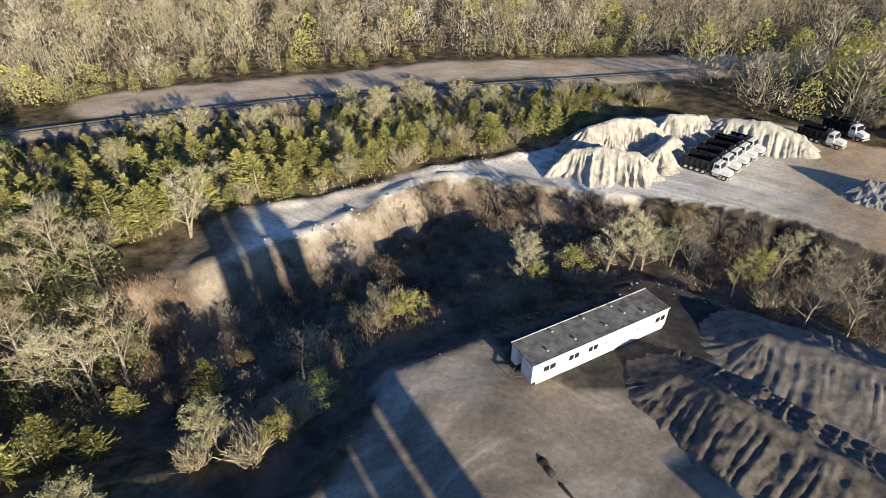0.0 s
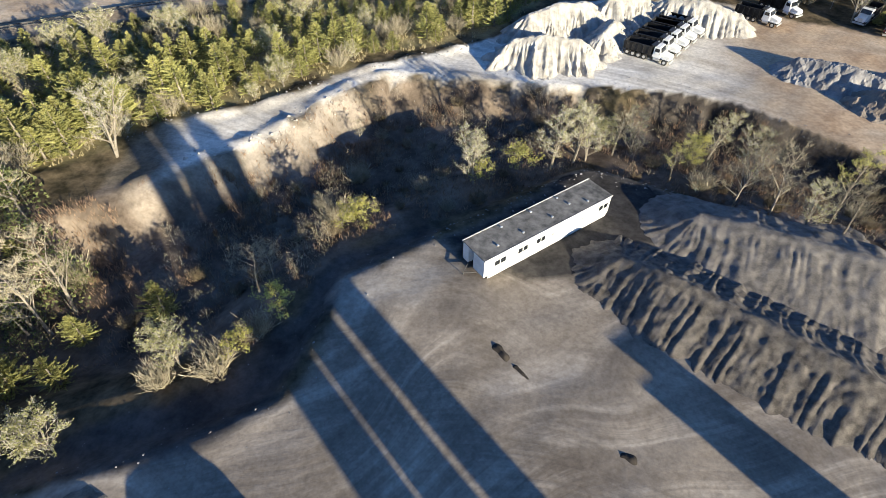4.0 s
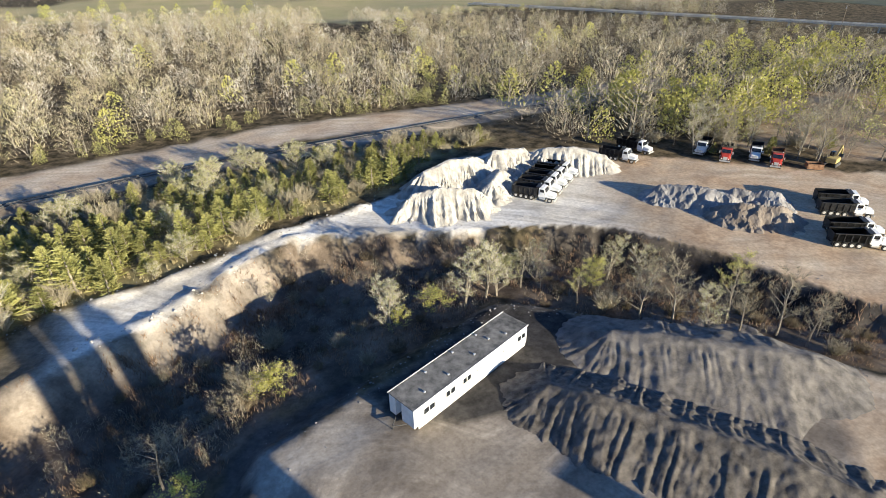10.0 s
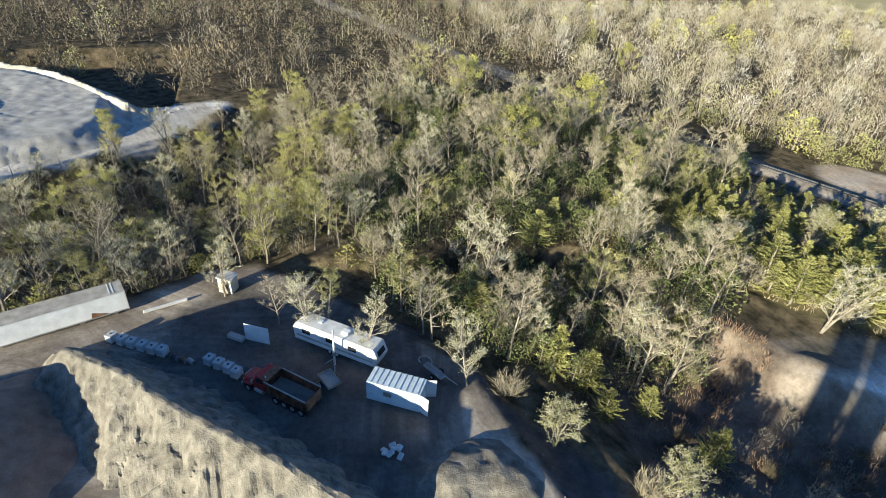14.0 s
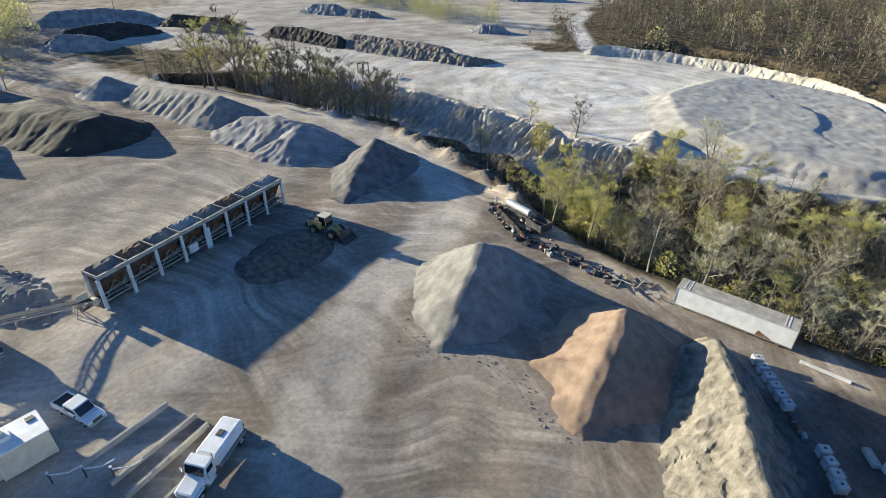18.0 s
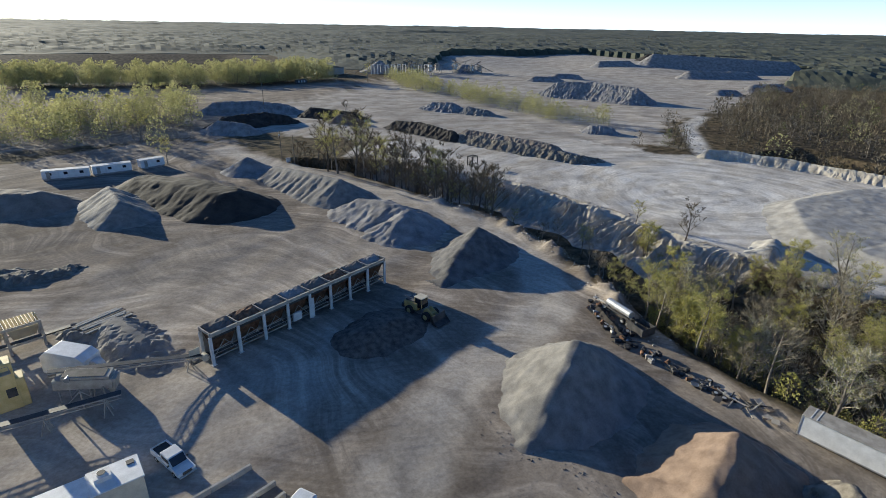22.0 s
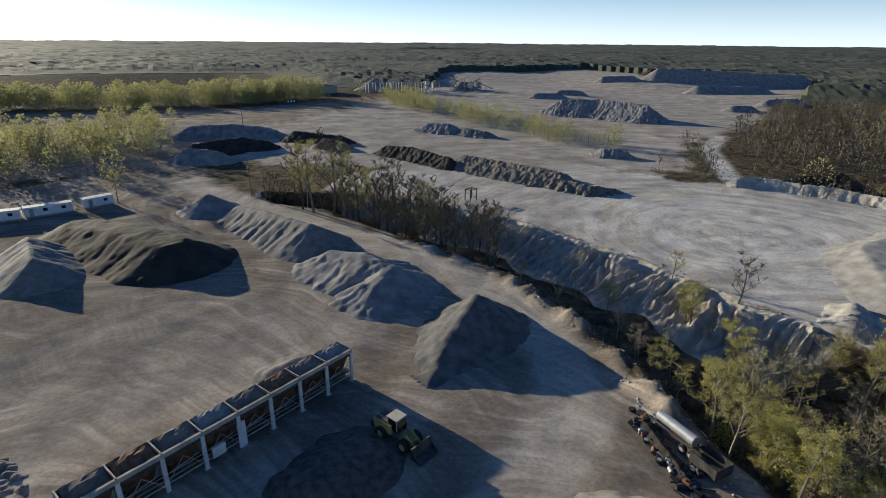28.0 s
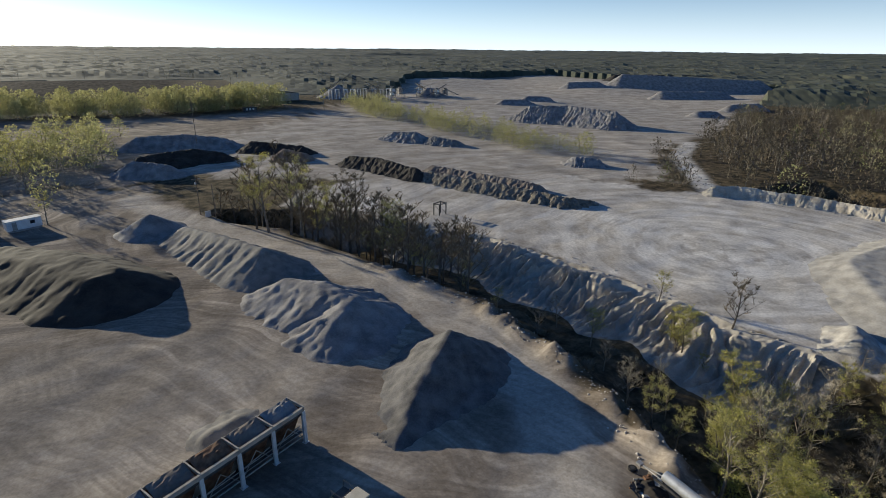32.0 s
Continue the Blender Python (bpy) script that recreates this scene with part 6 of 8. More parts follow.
def conveyor(name, label, p, q, w=0.9, legs=(0.15, 0.75), group="conveyors"):
    """An inclined belt conveyor with truss sides, rollers and trestle legs, from p to q."""
    p, q = Vector(p), Vector(q)
    d = q - p
    yaw = math.degrees(math.atan2(d.y, d.x))
    ln, rise = math.hypot(d.x, d.y), d.z
    ob = thing(name, label, "conveyor", p.x, p.y, yaw, 0.0, group)
    ang = -math.atan2(rise, ln)
    mid = (ln / 2, 0, (p.z + q.z) / 2)
    full = math.hypot(ln, rise)
    part("belt", shape([("b", mid[0], 0, mid[2] + 0.12, full, w, 0.08, 0, ang)]), DARKSTEEL, ob, "black rubber belt")
    for s in (-1, 1):
        part("side_truss", shape([("b", mid[0], s * (w / 2 + 0.06), mid[2] + 0.05, full, 0.08, 0.12, 0, ang), ("b", mid[0], s * (w / 2 + 0.06), mid[2] - 0.4, full, 0.08, 0.1, 0, ang)]
                                 + [("c", (ln * k / 14, s * (w / 2 + 0.06), p.z + rise * k / 14 - 0.4), (ln * (k + 1) / 14, s * (w / 2 + 0.06), p.z + rise * (k + 1) / 14 + 0.05), 0.03, 0.03, 4) for k in range(14)]), PALESTEEL, ob)
    for k in range(1, 12):
        part("roller", shape([("c", (ln * k / 12, -w / 2, p.z + rise * k / 12 + 0.02), (ln * k / 12, w / 2, p.z + rise * k / 12 + 0.02), 0.07, 0.07, 6)]), STEEL, ob)
    for t in legs:
        z = p.z + rise * t - 0.4
        gz = ground_z(p.x + d.x * t, p.y + d.y * t)
        part("trestle", shape([("c", (ln * t - 0.5, s * (w / 2 + 0.3), gz), (ln * t, s * w / 2, z), 0.07, 0.07, 5) for s in (-1, 1)] + [("c", (ln * t + 0.5, s * (w / 2 + 0.3), gz), (ln * t, s * w / 2, z), 0.07, 0.07, 5) for s in (-1, 1)]
                               + [("c", (ln * t, -w / 2 - 0.1, gz + (z - gz) * 0.5), (ln * t, w / 2 + 0.1, gz + (z - gz) * 0.5), 0.05, 0.05, 5)]), PALESTEEL, ob)
    return ob


conveyor("belt_conveyor", "low inclined belt conveyor from the feed bins to the plant", (6.8, -71.4, 1.2), (24.5, -68.2, 4.6))
conveyor("belt_conveyor", "second belt conveyor under the screening plant", (16.5, -64.2, 2.4), (34.0, -61.5, 2.2), legs=(0.1, 0.45, 0.9))


def plant_machines():
    s = thing("screening_plant", "dusty steel vibrating screen on a braced frame", "screening plant", 20.6, -67.2, 172)
    part("screen_box", shape([("b", 0, 0, 3.2, 6.4, 2.2, 1.3, 0, 0.10), ("b", 0.4, 0, 4.0, 5.2, 2.0, 0.35, 0, 0.10)], 0.03), PALESTEEL, s)
    part("screen_deck", shape([("b", 0.2, 0, 4.22, 4.6, 1.7, 0.06, 0, 0.10)]), DARKSTEEL, s)
    part("chute", shape([("p", [(2.4, 3.4), (3.6, 3.4), (3.2, 1.6), (2.7, 1.6)], -0.9, 0.9)]), PALESTEEL, s)
    for px in (-2.6, -0.4, 2.2):
        for py in (-1.2, 1.2):
            part("leg", shape([("c", (px, py, -0.1), (px, py, 2.7), 0.1, 0.1, 6)]), PALESTEEL, s)
    part("brace", shape([("c", (-2.6, y, 0.2), (-0.4, y, 2.4), 0.06, 0.06, 5) for y in (-1.2, 1.2)] + [("c", (2.2, y, 0.2), (-0.4, y, 2.4), 0.06, 0.06, 5) for y in (-1.2, 1.2)]), PALESTEEL, s)
    part("motor", shape([("c", (-1.5, -1.2, 4.1), (-1.5, -0.5, 4.1), 0.35, 0.35, 10)]), STEEL, s)
    t = thing("filter_tower", "faded yellow steel filter tower with an open round stack", "filter tower", 29.6, -69.4, 20)
    part("tower_body", shape([("b", 0, 0, 3.2, 2.6, 2.2, 6.4), ("b", -1.6, 0, 2.0, 1.0, 2.0, 4.0)], 0.05), YELLOW, t)
    st = part("stack", shape([("c", (0.3, 0, 6.3), (0.3, 0, 9.2), 0.85, 0.85, 18), ("c", (0.3, 0, 9.1), (0.3, 0, 9.3), 0.93, 0.93, 18)]), CREAM, t, "cream round stack")
    # stack and hatch are closed; dark pieces stand in for the shade inside
    part("stack_mouth", shape([("c", (0.3, 0, 9.26), (0.3, 0, 9.33), 0.78, 0.78, 18)]), DARKSTEEL, st, "dark disc for the shade inside the stack")
    part("hatch", shape([("b", -0.6, 1.12, 2.4, 1.0, 0.06, 1.2)]), DARKSTEEL, t, "dark panel for the shade inside the open hatch")
    part("platform", shape([("b", 0.3, 1.5, 5.4, 2.8, 0.9, 0.08)] + [("c", (0.3 + k, 1.9, 5.4), (0.3 + k, 1.9, 6.4), 0.03, 0.03, 4) for k in (-1.3, 0, 1.3)] + [("c", (-1.0, 1.9, 6.4), (1.6, 1.9, 6.4), 0.03, 0.03, 4)]), STEEL, t)
    d = thing("dust_collector", "white box-shaped dust collector with a faceted lid", "dust collector", 23.8, -74.6, 150)
    part("casing", shape([("p", [(-3.2, 0.6), (3.2, 0.6), (3.2, 2.9), (2.2, 3.6), (-2.2, 3.9), (-3.2, 3.0)], -1.5, 1.5)], 0.05), WHITE, d)
    part("legs", shape([("b", px, py, 0.3, 0.25, 0.25, 0.7) for px in (-2.8, 2.8) for py in (-1.2, 1.2)]), STEEL, d)
    part("blower", shape([("c", (3.7, -0.6, 1.7), (3.7, 0.6, 1.7), 0.9, 0.9, 14), ("b", 3.7, 0, 0.5, 1.4, 1.0, 0.9)]), OFFWHITE, d, "round blower housing")
    f = thing("feed_hopper", "tan steel twin feed hopper on stout legs", "feed hopper", 33.6, -83.8, 205)
    for k in (-2.1, 2.1):
        bm = bmesh.new()
        a = [bm.verts.new(c) for c in ((k - 2.0, -1.7, 4.3), (k + 2.0, -1.7, 4.3), (k + 2.0, 1.7, 4.3), (k - 2.0, 1.7, 4.3))]
        b = [bm.verts.new(c) for c in ((k - 1.4, -0.8, 1.9), (k + 1.4, -0.8, 1.9), (k + 1.4, 0.8, 1.9), (k - 1.4, 0.8, 1.9))]
        for i in range(4):
            bm.faces.new((a[i], a[(i + 1) % 4], b[(i + 1) % 4], b[i]))
        bm.faces.new(b)
        bmesh.ops.solidify(bm, geom=bm.faces, thickness=0.06)
        part("hopper", bm, CREAM, f)
    part("grate", shape([("b", k * 0.42, 0, 4.35, 0.06, 3.4, 0.08) for k in range(-9, 10)]), STEEL, f)
    for px in (-4.1, 0, 4.1):
        for py in (-1.6, 1.6):
            part("leg", shape([("b", px, py, 2.0, 0.35, 0.35, 4.2)]), PALESTEEL, f)
    part("frame", shape([("b", 0, -1.75, 1.5, 8.6, 0.2, 0.3), ("b", 0, 1.75, 1.5, 8.6, 0.2, 0.3), ("b", 0, -1.75, 4.1, 8.6, 0.15, 0.4)]), PALESTEEL, f)
    part("discharge_belt", shape([("b", 1.5, 0, 1.0, 12.5, 0.9, 0.2)]), DARKSTEEL, f)
    part("end_pulley", shape([("c", (-5.4, -0.9, 3.0), (-5.4, 0.9, 3.0), 1.0, 1.0, 14)]), STEEL, f)
    # storage silos of the plant, out of view, whose long shadows cross the yard
    for k, sx in enumerate((7.0, 10.95, 15.2)):
        x, y = sx * 0.866 + 40 * 0.5, sx * 0.5 - 40 * 0.866
        si = thing("storage_silo", "tall cream hot-mix storage silo with a cone bottom", "silo", x, y, 0, group="storage silos")
        part("drum", shape([("c", (0, 0, 7), (0, 0, 25.5 - 0.7 * k), 1.85, 1.85, 24)]), CREAM, si)
        part("cone", shape([("c", (0, 0, 3.6), (0, 0, 7), 0.5, 1.85, 24)]), CREAM, si)
        part("top_box", shape([("b", 0, 0, 26.3 - 0.7 * k, 1.6, 1.6, 1.6)]), STEEL, si)
        for a in range(4):
            c, s2 = math.cos(a * 1.571 + 0.785) * 1.8, math.sin(a * 1.571 + 0.785) * 1.8
            part("leg", shape([("b", c, s2, 3.6, 0.35, 0.35, 7.4)]), STEEL, si)
    # unseen stand-in block, sized and placed only for its broad shadow band
    shadow_block = thing("baghouse", "unseen stepped steel block added to cast a broad shadow on the yard", "baghouse", 33.9 * 0.866 + 17, 33.9 * 0.5 - 17 * 1.732, 30)
    part("casing", shape([("b", 0, 0, 4.4, 5.0, 3.0, 8.6)], 0.05), PALESTEEL, shadow_block)
    part("head", shape([("b", 0.9, 0, 9.2, 3.2, 2.4, 1.2)], 0.05), PALESTEEL, shadow_block)


plant_machines()


# ---- site office, barriers, pickup, water truck ----
def site_office():
    ob = thing("control_house", "white-roofed control house with a beige wall and rooftop unit", "site office", 17.4, -48.2, 197)
    part("body", shape([("b", 2.6, 0, 1.6, 4.4, 3.4, 3.0), ("b", -2.6, 0.2, 1.5, 6.2, 2.9, 2.8)], 0.03), CREAM, ob)
    part("roof", shape([("b", 2.6, 0, 3.15, 4.6, 3.6, 0.14)], 0.03), WHITE, ob, "white flat roof")
    part("roof", shape([("b", -2.6, 0.2, 2.97, 6.4, 3.1, 0.14)], 0.03), WHITE, ob, "white flat roof")
    part("rooftop_unit", shape([("b", 1.6, 0.3, 3.45, 1.5, 1.3, 0.5), ("c", (1.6, 0.3, 3.7), (1.6, 0.3, 3.82), 0.45, 0.45, 14)]), OFFWHITE, ob)
    part("fan", shape([("c", (1.6, 0.3, 3.83), (1.6, 0.3, 3.86), 0.38, 0.38, 14)]), DARKSTEEL, ob, "dark fan grille")
    part("roof_hatch", shape([("b", 4.1, 0.9, 3.27, 0.7, 0.6, 0.12)]), DARKSTEEL, ob)
    for px in (-4.6, -2.6, -0.7):
        part("window", shape([("b", px, 1.68, 1.7, 1.4, 0.05, 1.1)]), GLASS, ob, "dark window")
    part("stand", shape([("b", px, py, 0.05, 0.4, 0.4, 0.3) for px in (-5, -1, 1, 4.5) for py in (-1.2, 1.2)]), CONCRETE, ob)


site_office()
for k, (p, q) in enumerate([((2.6, -48.8), (10.7, -45.0)), ((0.4, -45.7), (8.6, -41.4)), ((-0.4, -43.8), (7.6, -39.2)), ((-3.1, -41.9), (7.5, -35.2))]):
    dx, dy = q[0] - p[0], q[1] - p[1]
    ln = math.hypot(dx, dy)
    w_ = thing("scale_wall", "low dusty concrete wall beside the truck scale lanes", "concrete wall", p[0], p[1], math.degrees(math.atan2(dy, dx)), group="scale walls")
    n = 4
    for i in range(n):
        part("wall_block", shape([("b", ln * (i + 0.5) / n, 0, 0.28, ln / n - 0.03, 0.32, 0.75)], 0.03), CONCRETE, w_)
for x, y, yaw in ((8.2, -42.2, 150), (10.4, -43.6, 150), (13.0, -44.4, 150)):
    g = thing("pipe_rail", "bent white pipe rail with a dark post at the scale lane", "pipe rail", x, y, yaw, group="pipe rails")
    part("post", shape([("c", (0, 0, -0.1), (0, 0, 1.5), 0.07, 0.07, 8)]), DARKSTEEL, g)
    part("bent_pipe", shape([("c", (0, 0, 1.2), (1.6, 0.3, 1.1), 0.06, 0.06, 8), ("c", (1.6, 0.3, 1.1), (2.2, 1.2, 0.9), 0.06, 0.06, 8)]), WHITE, g)
    part("cap", shape([("c", (0, 0, 1.45), (0, 0, 1.62), 0.13, 0.13, 10)]), WHITE, g)


def pickup(x, y, yaw):
    ob = thing("pickup_truck", "white crew-cab pickup truck with an open bed", "pickup truck", x, y, yaw)
    part("body", shape([("p", [(-2.9, 0.55), (2.8, 0.5), (2.9, 0.95), (1.5, 1.08), (-0.9, 1.08), (-2.9, 1.08)], -0.97, 0.97)], 0.05), WHITE, ob)
    part("cab", shape([("p", [(1.55, 1.05), (0.85, 1.85), (-0.75, 1.9), (-1.05, 1.05)], -0.86, 0.86)], 0.06), WHITE, ob)
    part("windshield", shape([("p", [(1.5, 1.12), (0.92, 1.8), (0.97, 1.82), (1.56, 1.13)], -0.78, 0.78)]), GLASS, ob)
    part("rear_window", shape([("p", [(-1.06, 1.15), (-0.8, 1.8), (-0.83, 1.82), (-1.1, 1.16)], -0.7, 0.7)]), GLASS, ob)
    for s in (-1, 1):
        part("side_window", shape([("b", 0.2, s * 0.868, 1.45, 1.5, 0.02, 0.42)]), GLASS, ob)
        part("mirror", shape([("b", 1.15, s * 1.08, 1.25, 0.12, 0.2, 0.22)], 0.02), DARKSTEEL, ob)
        part("headlight", shape([("b", 2.86, s * 0.72, 0.82, 0.06, 0.32, 0.2)], 0.02), LAMP, ob)
        part("tail_light", shape([("b", -2.91, s * 0.85, 0.85, 0.04, 0.16, 0.34)], 0.01), RED, ob)
    part("bed", shape([("b", -1.98, 0, 1.075, 1.65, 1.55, 0.03)]), BLACKBODY, ob, "black open bed liner")
    part("bed_side", shape([("b", -1.98, s * 0.87, 1.15, 1.85, 0.14, 0.16) for s in (-1, 1)] + [("b", -2.85, 0, 1.15, 0.1, 1.7, 0.16)]), WHITE, ob)
    part("grille", shape([("b", 2.9, 0, 0.8, 0.05, 1.0, 0.3)]), DARKSTEEL, ob)
    part("bumper", shape([("b", 2.95, 0, 0.5, 0.15, 1.85, 0.2), ("b", -2.98, 0, 0.5, 0.15, 1.85, 0.2)], 0.02), GALV, ob)
    for px in (-1.8, 1.85):
        for s in (-1, 1):
            wheel(ob, px, s * 0.86, 0.38, 0.38, 0.26)
    return ob


pickup(10.4, -52.4, 122)


def truck_front(ob, paint, hood=True):
    """Cab, bonnet, glass and lamps of a heavy truck, bumper at x = 4.4."""
    part("chassis", shape([("b", 0, 0.42, 0.8, 8.6, 0.14, 0.3), ("b", 0, -0.42, 0.8, 8.6, 0.14, 0.3), ("b", 2.9, 0, 0.75, 2.8, 1.0, 0.3)]), DARKSTEEL, ob)
    part("cab", shape([("p", [(1.1, 0.95), (2.6, 0.95), (2.55, 1.95), (2.25, 2.9), (1.15, 2.95)], -1.08, 1.08)], 0.06), paint, ob)
    part("hood", shape([("p", [(2.5, 0.85), (4.3, 0.85), (4.3, 1.62), (2.5, 1.98)], -0.85, 0.85)], 0.10), paint, ob)
    part("fender", shape([("b", 3.55, s * 0.98, 1.12, 1.3, 0.34, 0.2) for s in (-1, 1)], 0.06), paint, ob)
    part("windshield", shape([("p", [(2.56, 2.0), (2.3, 2.78), (2.34, 2.79), (2.61, 2.01)], -0.95, 0.95)]), GLASS, ob)
    part("grille", shape([("b", 4.32, 0, 1.25, 0.06, 0.9, 0.7)]), GALV, ob)
    part("bumper", shape([("b", 4.42, 0, 0.62, 0.2, 2.2, 0.34)], 0.03), GALV, ob)
    for s in (-1, 1):
        part("side_window", shape([("b", 1.8, s * 1.09, 2.3, 0.85, 0.02, 0.6)]), GLASS, ob)
        part("headlight", shape([("b", 4.3, s * 0.72, 1.15, 0.1, 0.26, 0.24)], 0.02), LAMP, ob)
        part("mirror", shape([("b", 2.5, s * 1.4, 2.1, 0.1, 0.2, 0.55), ("c", (2.45, s * 1.08, 2.3), (2.5, s * 1.38, 2.3), 0.025, 0.025, 4)]), GALV, ob)
        part("fuel_tank", shape([("c", (1.4, s * 0.95, 0.75), (2.5, s * 0.95, 0.75), 0.3, 0.3, 10)]), GALV, ob)
    part("exhaust_stack", shape([("c", (0.98, 0.85, 0.9), (0.98, 0.85, 3.2), 0.08, 0.08, 8)]), GALV, ob)


def dump_truck(paint, label, bed_mat, x, y, yaw, group="dump trucks", load=False):
    ob = thing("dump_truck", label, "dump truck", x, y, yaw, group=group)
    truck_front(ob, paint)
    bm = bmesh.new()
    L0, L1 = -4.4, 0.85
    o = [bm.verts.new(c) for c in ((L0, -1.22, 1.15), (L1, -1.22, 1.15), (L1, 1.22, 1.15), (L0, 1.22, 1.15))]
    t = [bm.verts.new(c) for c in ((L0 - 0.1, -1.25, 2.55), (L1, -1.25, 2.75), (L1, 1.25, 2.75), (L0 - 0.1, 1.25, 2.55))]
    bm.faces.new(o[::-1])
    for i in range(4):
        bm.faces.new((o[i], o[(i + 1) % 4], t[(i + 1) % 4], t[i]))
    bmesh.ops.solidify(bm, geom=bm.faces, thickness=-0.08)
    bed = part("bed", bm, bed_mat, ob, "open steel tipping bed")
    for s in (-1, 1):
        part("bed_rail", shape([("b", (L0 + L1) / 2, s * 1.26, 2.64, L1 - L0 + 0.1, 0.12, 0.12, 0, -0.036)]), bed_mat if not load else PALESTEEL, bed)
        for k in range(5):
            part("rib", shape([("b", L0 + 0.5 + k * 1.05, s * 1.29, 1.85, 0.12, 0.08, 1.3)]), bed_mat, bed)
    part("headboard", shape([("b", 0.95, 0, 2.95, 0.9, 2.4, 0.08), ("b", 0.86, 0, 2.75, 0.08, 2.4, 0.4)]), bed_mat, bed)
    part("tailgate", shape([("b", L0 - 0.08, 0, 1.85, 0.1, 2.3, 1.3)]), bed_mat, bed)
    if load:
        part("load", shape([("b", (L0 + L1) / 2, 0, 1.5, L1 - L0 - 0.2, 2.2, 0.5)], 0.1), BROWNP, bed, "brown dirt left in the bed")
    for px in (-3.6, -2.5, -1.4, -0.3, 3.5):
        for s in (-1, 1):
            wheel(ob, px, s * 1.02, 0.52, 0.52, 0.34 if px < 3 else 0.28)
    part("mudflap", shape([("b", -4.35, s * 0.95, 0.7, 0.03, 0.6, 0.7) for s in (-1, 1)]), RUBBER, ob)
    return ob


def water_truck(x, y, yaw):
    ob = thing("water_truck", "white water truck with a rounded tank on the yard", "water truck", x, y, yaw)
    truck_front(ob, WHITE)
    tank = part("tank", shape([("p", [(-3.6, 1.1), (0.8, 1.1), (0.85, 2.35), (0.7, 2.6), (-3.5, 2.6), (-3.65, 2.35)], -1.05, 1.05)], 0.22), WHITE, ob, "white rounded water tank")
    part("tank_hatch", shape([("b", -1.6, 0, 2.63, 0.75, 0.6, 0.1)], 0.02), DARKSTEEL, tank, "black tank hatch")
    part("spray_bar", shape([("c", (-3.9, -1.1, 0.9), (-3.9, 1.1, 0.9), 0.07, 0.07, 8), ("b", -3.8, 0, 1.4, 0.25, 1.2, 0.9)]), STEEL, ob)
    part("side_step", shape([("b", -1.4, s * 1.12, 1.0, 4.2, 0.25, 0.12) for s in (-1, 1)]), STEEL, ob)
    for px in (-2.7, 3.5):
        for s in (-1, 1):
            wheel(ob, px, s * 1.0, 0.52, 0.52, 0.34 if px < 3 else 0.28)


water_truck(0.1, -38.7, -0 + 43)


def loader(x, y, yaw):
    ob = thing("wheel_loader", "yellow and black wheel loader with a dark bucket", "wheel loader", x, y, yaw)
    part("rear_body", shape([("p", [(-3.6, 1.0), (-0.6, 1.0), (-0.6, 2.3), (-2.0, 2.35), (-3.5, 2.1)], -0.95, 0.95)], 0.08), MACHINE, ob)
    part("counterweight", shape([("b", -3.6, 0, 1.2, 0.5, 2.3, 0.8)], 0.08), DARKSTEEL, ob)
    part("engine_hood", shape([("p", [(-3.3, 2.1), (-1.2, 2.3), (-1.2, 2.55), (-3.2, 2.4)], -0.75, 0.75)], 0.04), DARKSTEEL, ob)
    part("cab", shape([("p", [(-1.2, 1.6), (0.4, 1.6), (0.5, 2.4), (0.2, 3.3), (-1.15, 3.3)], -0.72, 0.72)], 0.04), GLASS, ob, "dark glazed cab")
    part("cab_roof", shape([("b", -0.45, 0, 3.38, 1.75, 1.7, 0.16)], 0.05), CREAM, ob, "pale yellow cab roof")
    for sx in (-1.15, 0.32):
        for s in (-1, 1):
            part("cab_post", shape([("c", (sx, s * 0.74, 1.7), (sx - (0.1 if sx > 0 else 0), s * 0.74, 3.3), 0.05, 0.05, 5)]), MACHINE, ob)
    part("front_frame", shape([("b", 1.5, 0, 1.15, 2.0, 1.0, 0.8)], 0.06), MACHINE, ob)
    for s in (-1, 1):
        part("lift_arm", shape([("p", [(0.9, 1.9), (1.4, 2.1), (3.4, 0.9), (3.3, 0.6), (1.2, 1.6)], s * 0.5 - 0.1, s * 0.5 + 0.1)], 0.03), MACHINE, ob)
        part("cylinder", shape([("c", (1.0, s * 0.3, 1.3), (2.6, s * 0.3, 1.2), 0.08, 0.08, 8)]), GALV, ob)
    part("bucket", shape([("p", [(3.2, 0.25), (3.1, 1.5), (3.4, 1.7), (3.6, 0.6), (4.6, 0.2), (4.6, 0.1)], -1.5, 1.5), ("p", [(3.2, 0.25), (3.1, 1.5), (4.6, 0.15)], -1.5, -1.42), ("p", [(3.2, 0.25), (3.1, 1.5), (4.6, 0.15)], 1.42, 1.5)]), DARKSTEEL, ob, "dark worn bucket")
    part("hand_rail", shape([("c", (-3.3, s * 0.85, 2.2), (-3.3, s * 0.85, 3.0), 0.03, 0.03, 4) for s in (-1, 1)] + [("c", (-3.3, s * 0.85, 3.0), (-1.3, s * 0.85, 3.0), 0.03, 0.03, 4) for s in (-1, 1)]), DARKSTEEL, ob)
    part("exhaust_stack", shape([("c", (-1.7, 0.3, 2.5), (-1.7, 0.3, 3.3), 0.07, 0.07, 8)]), DARKSTEEL, ob)
    for px in (-2.0, 1.6):
        for s in (-1, 1):
            wheel(ob, px, s * 1.05, 0.82, 0.82, 0.62, MACHINE)


loader(-25.6, -73.2, 118)


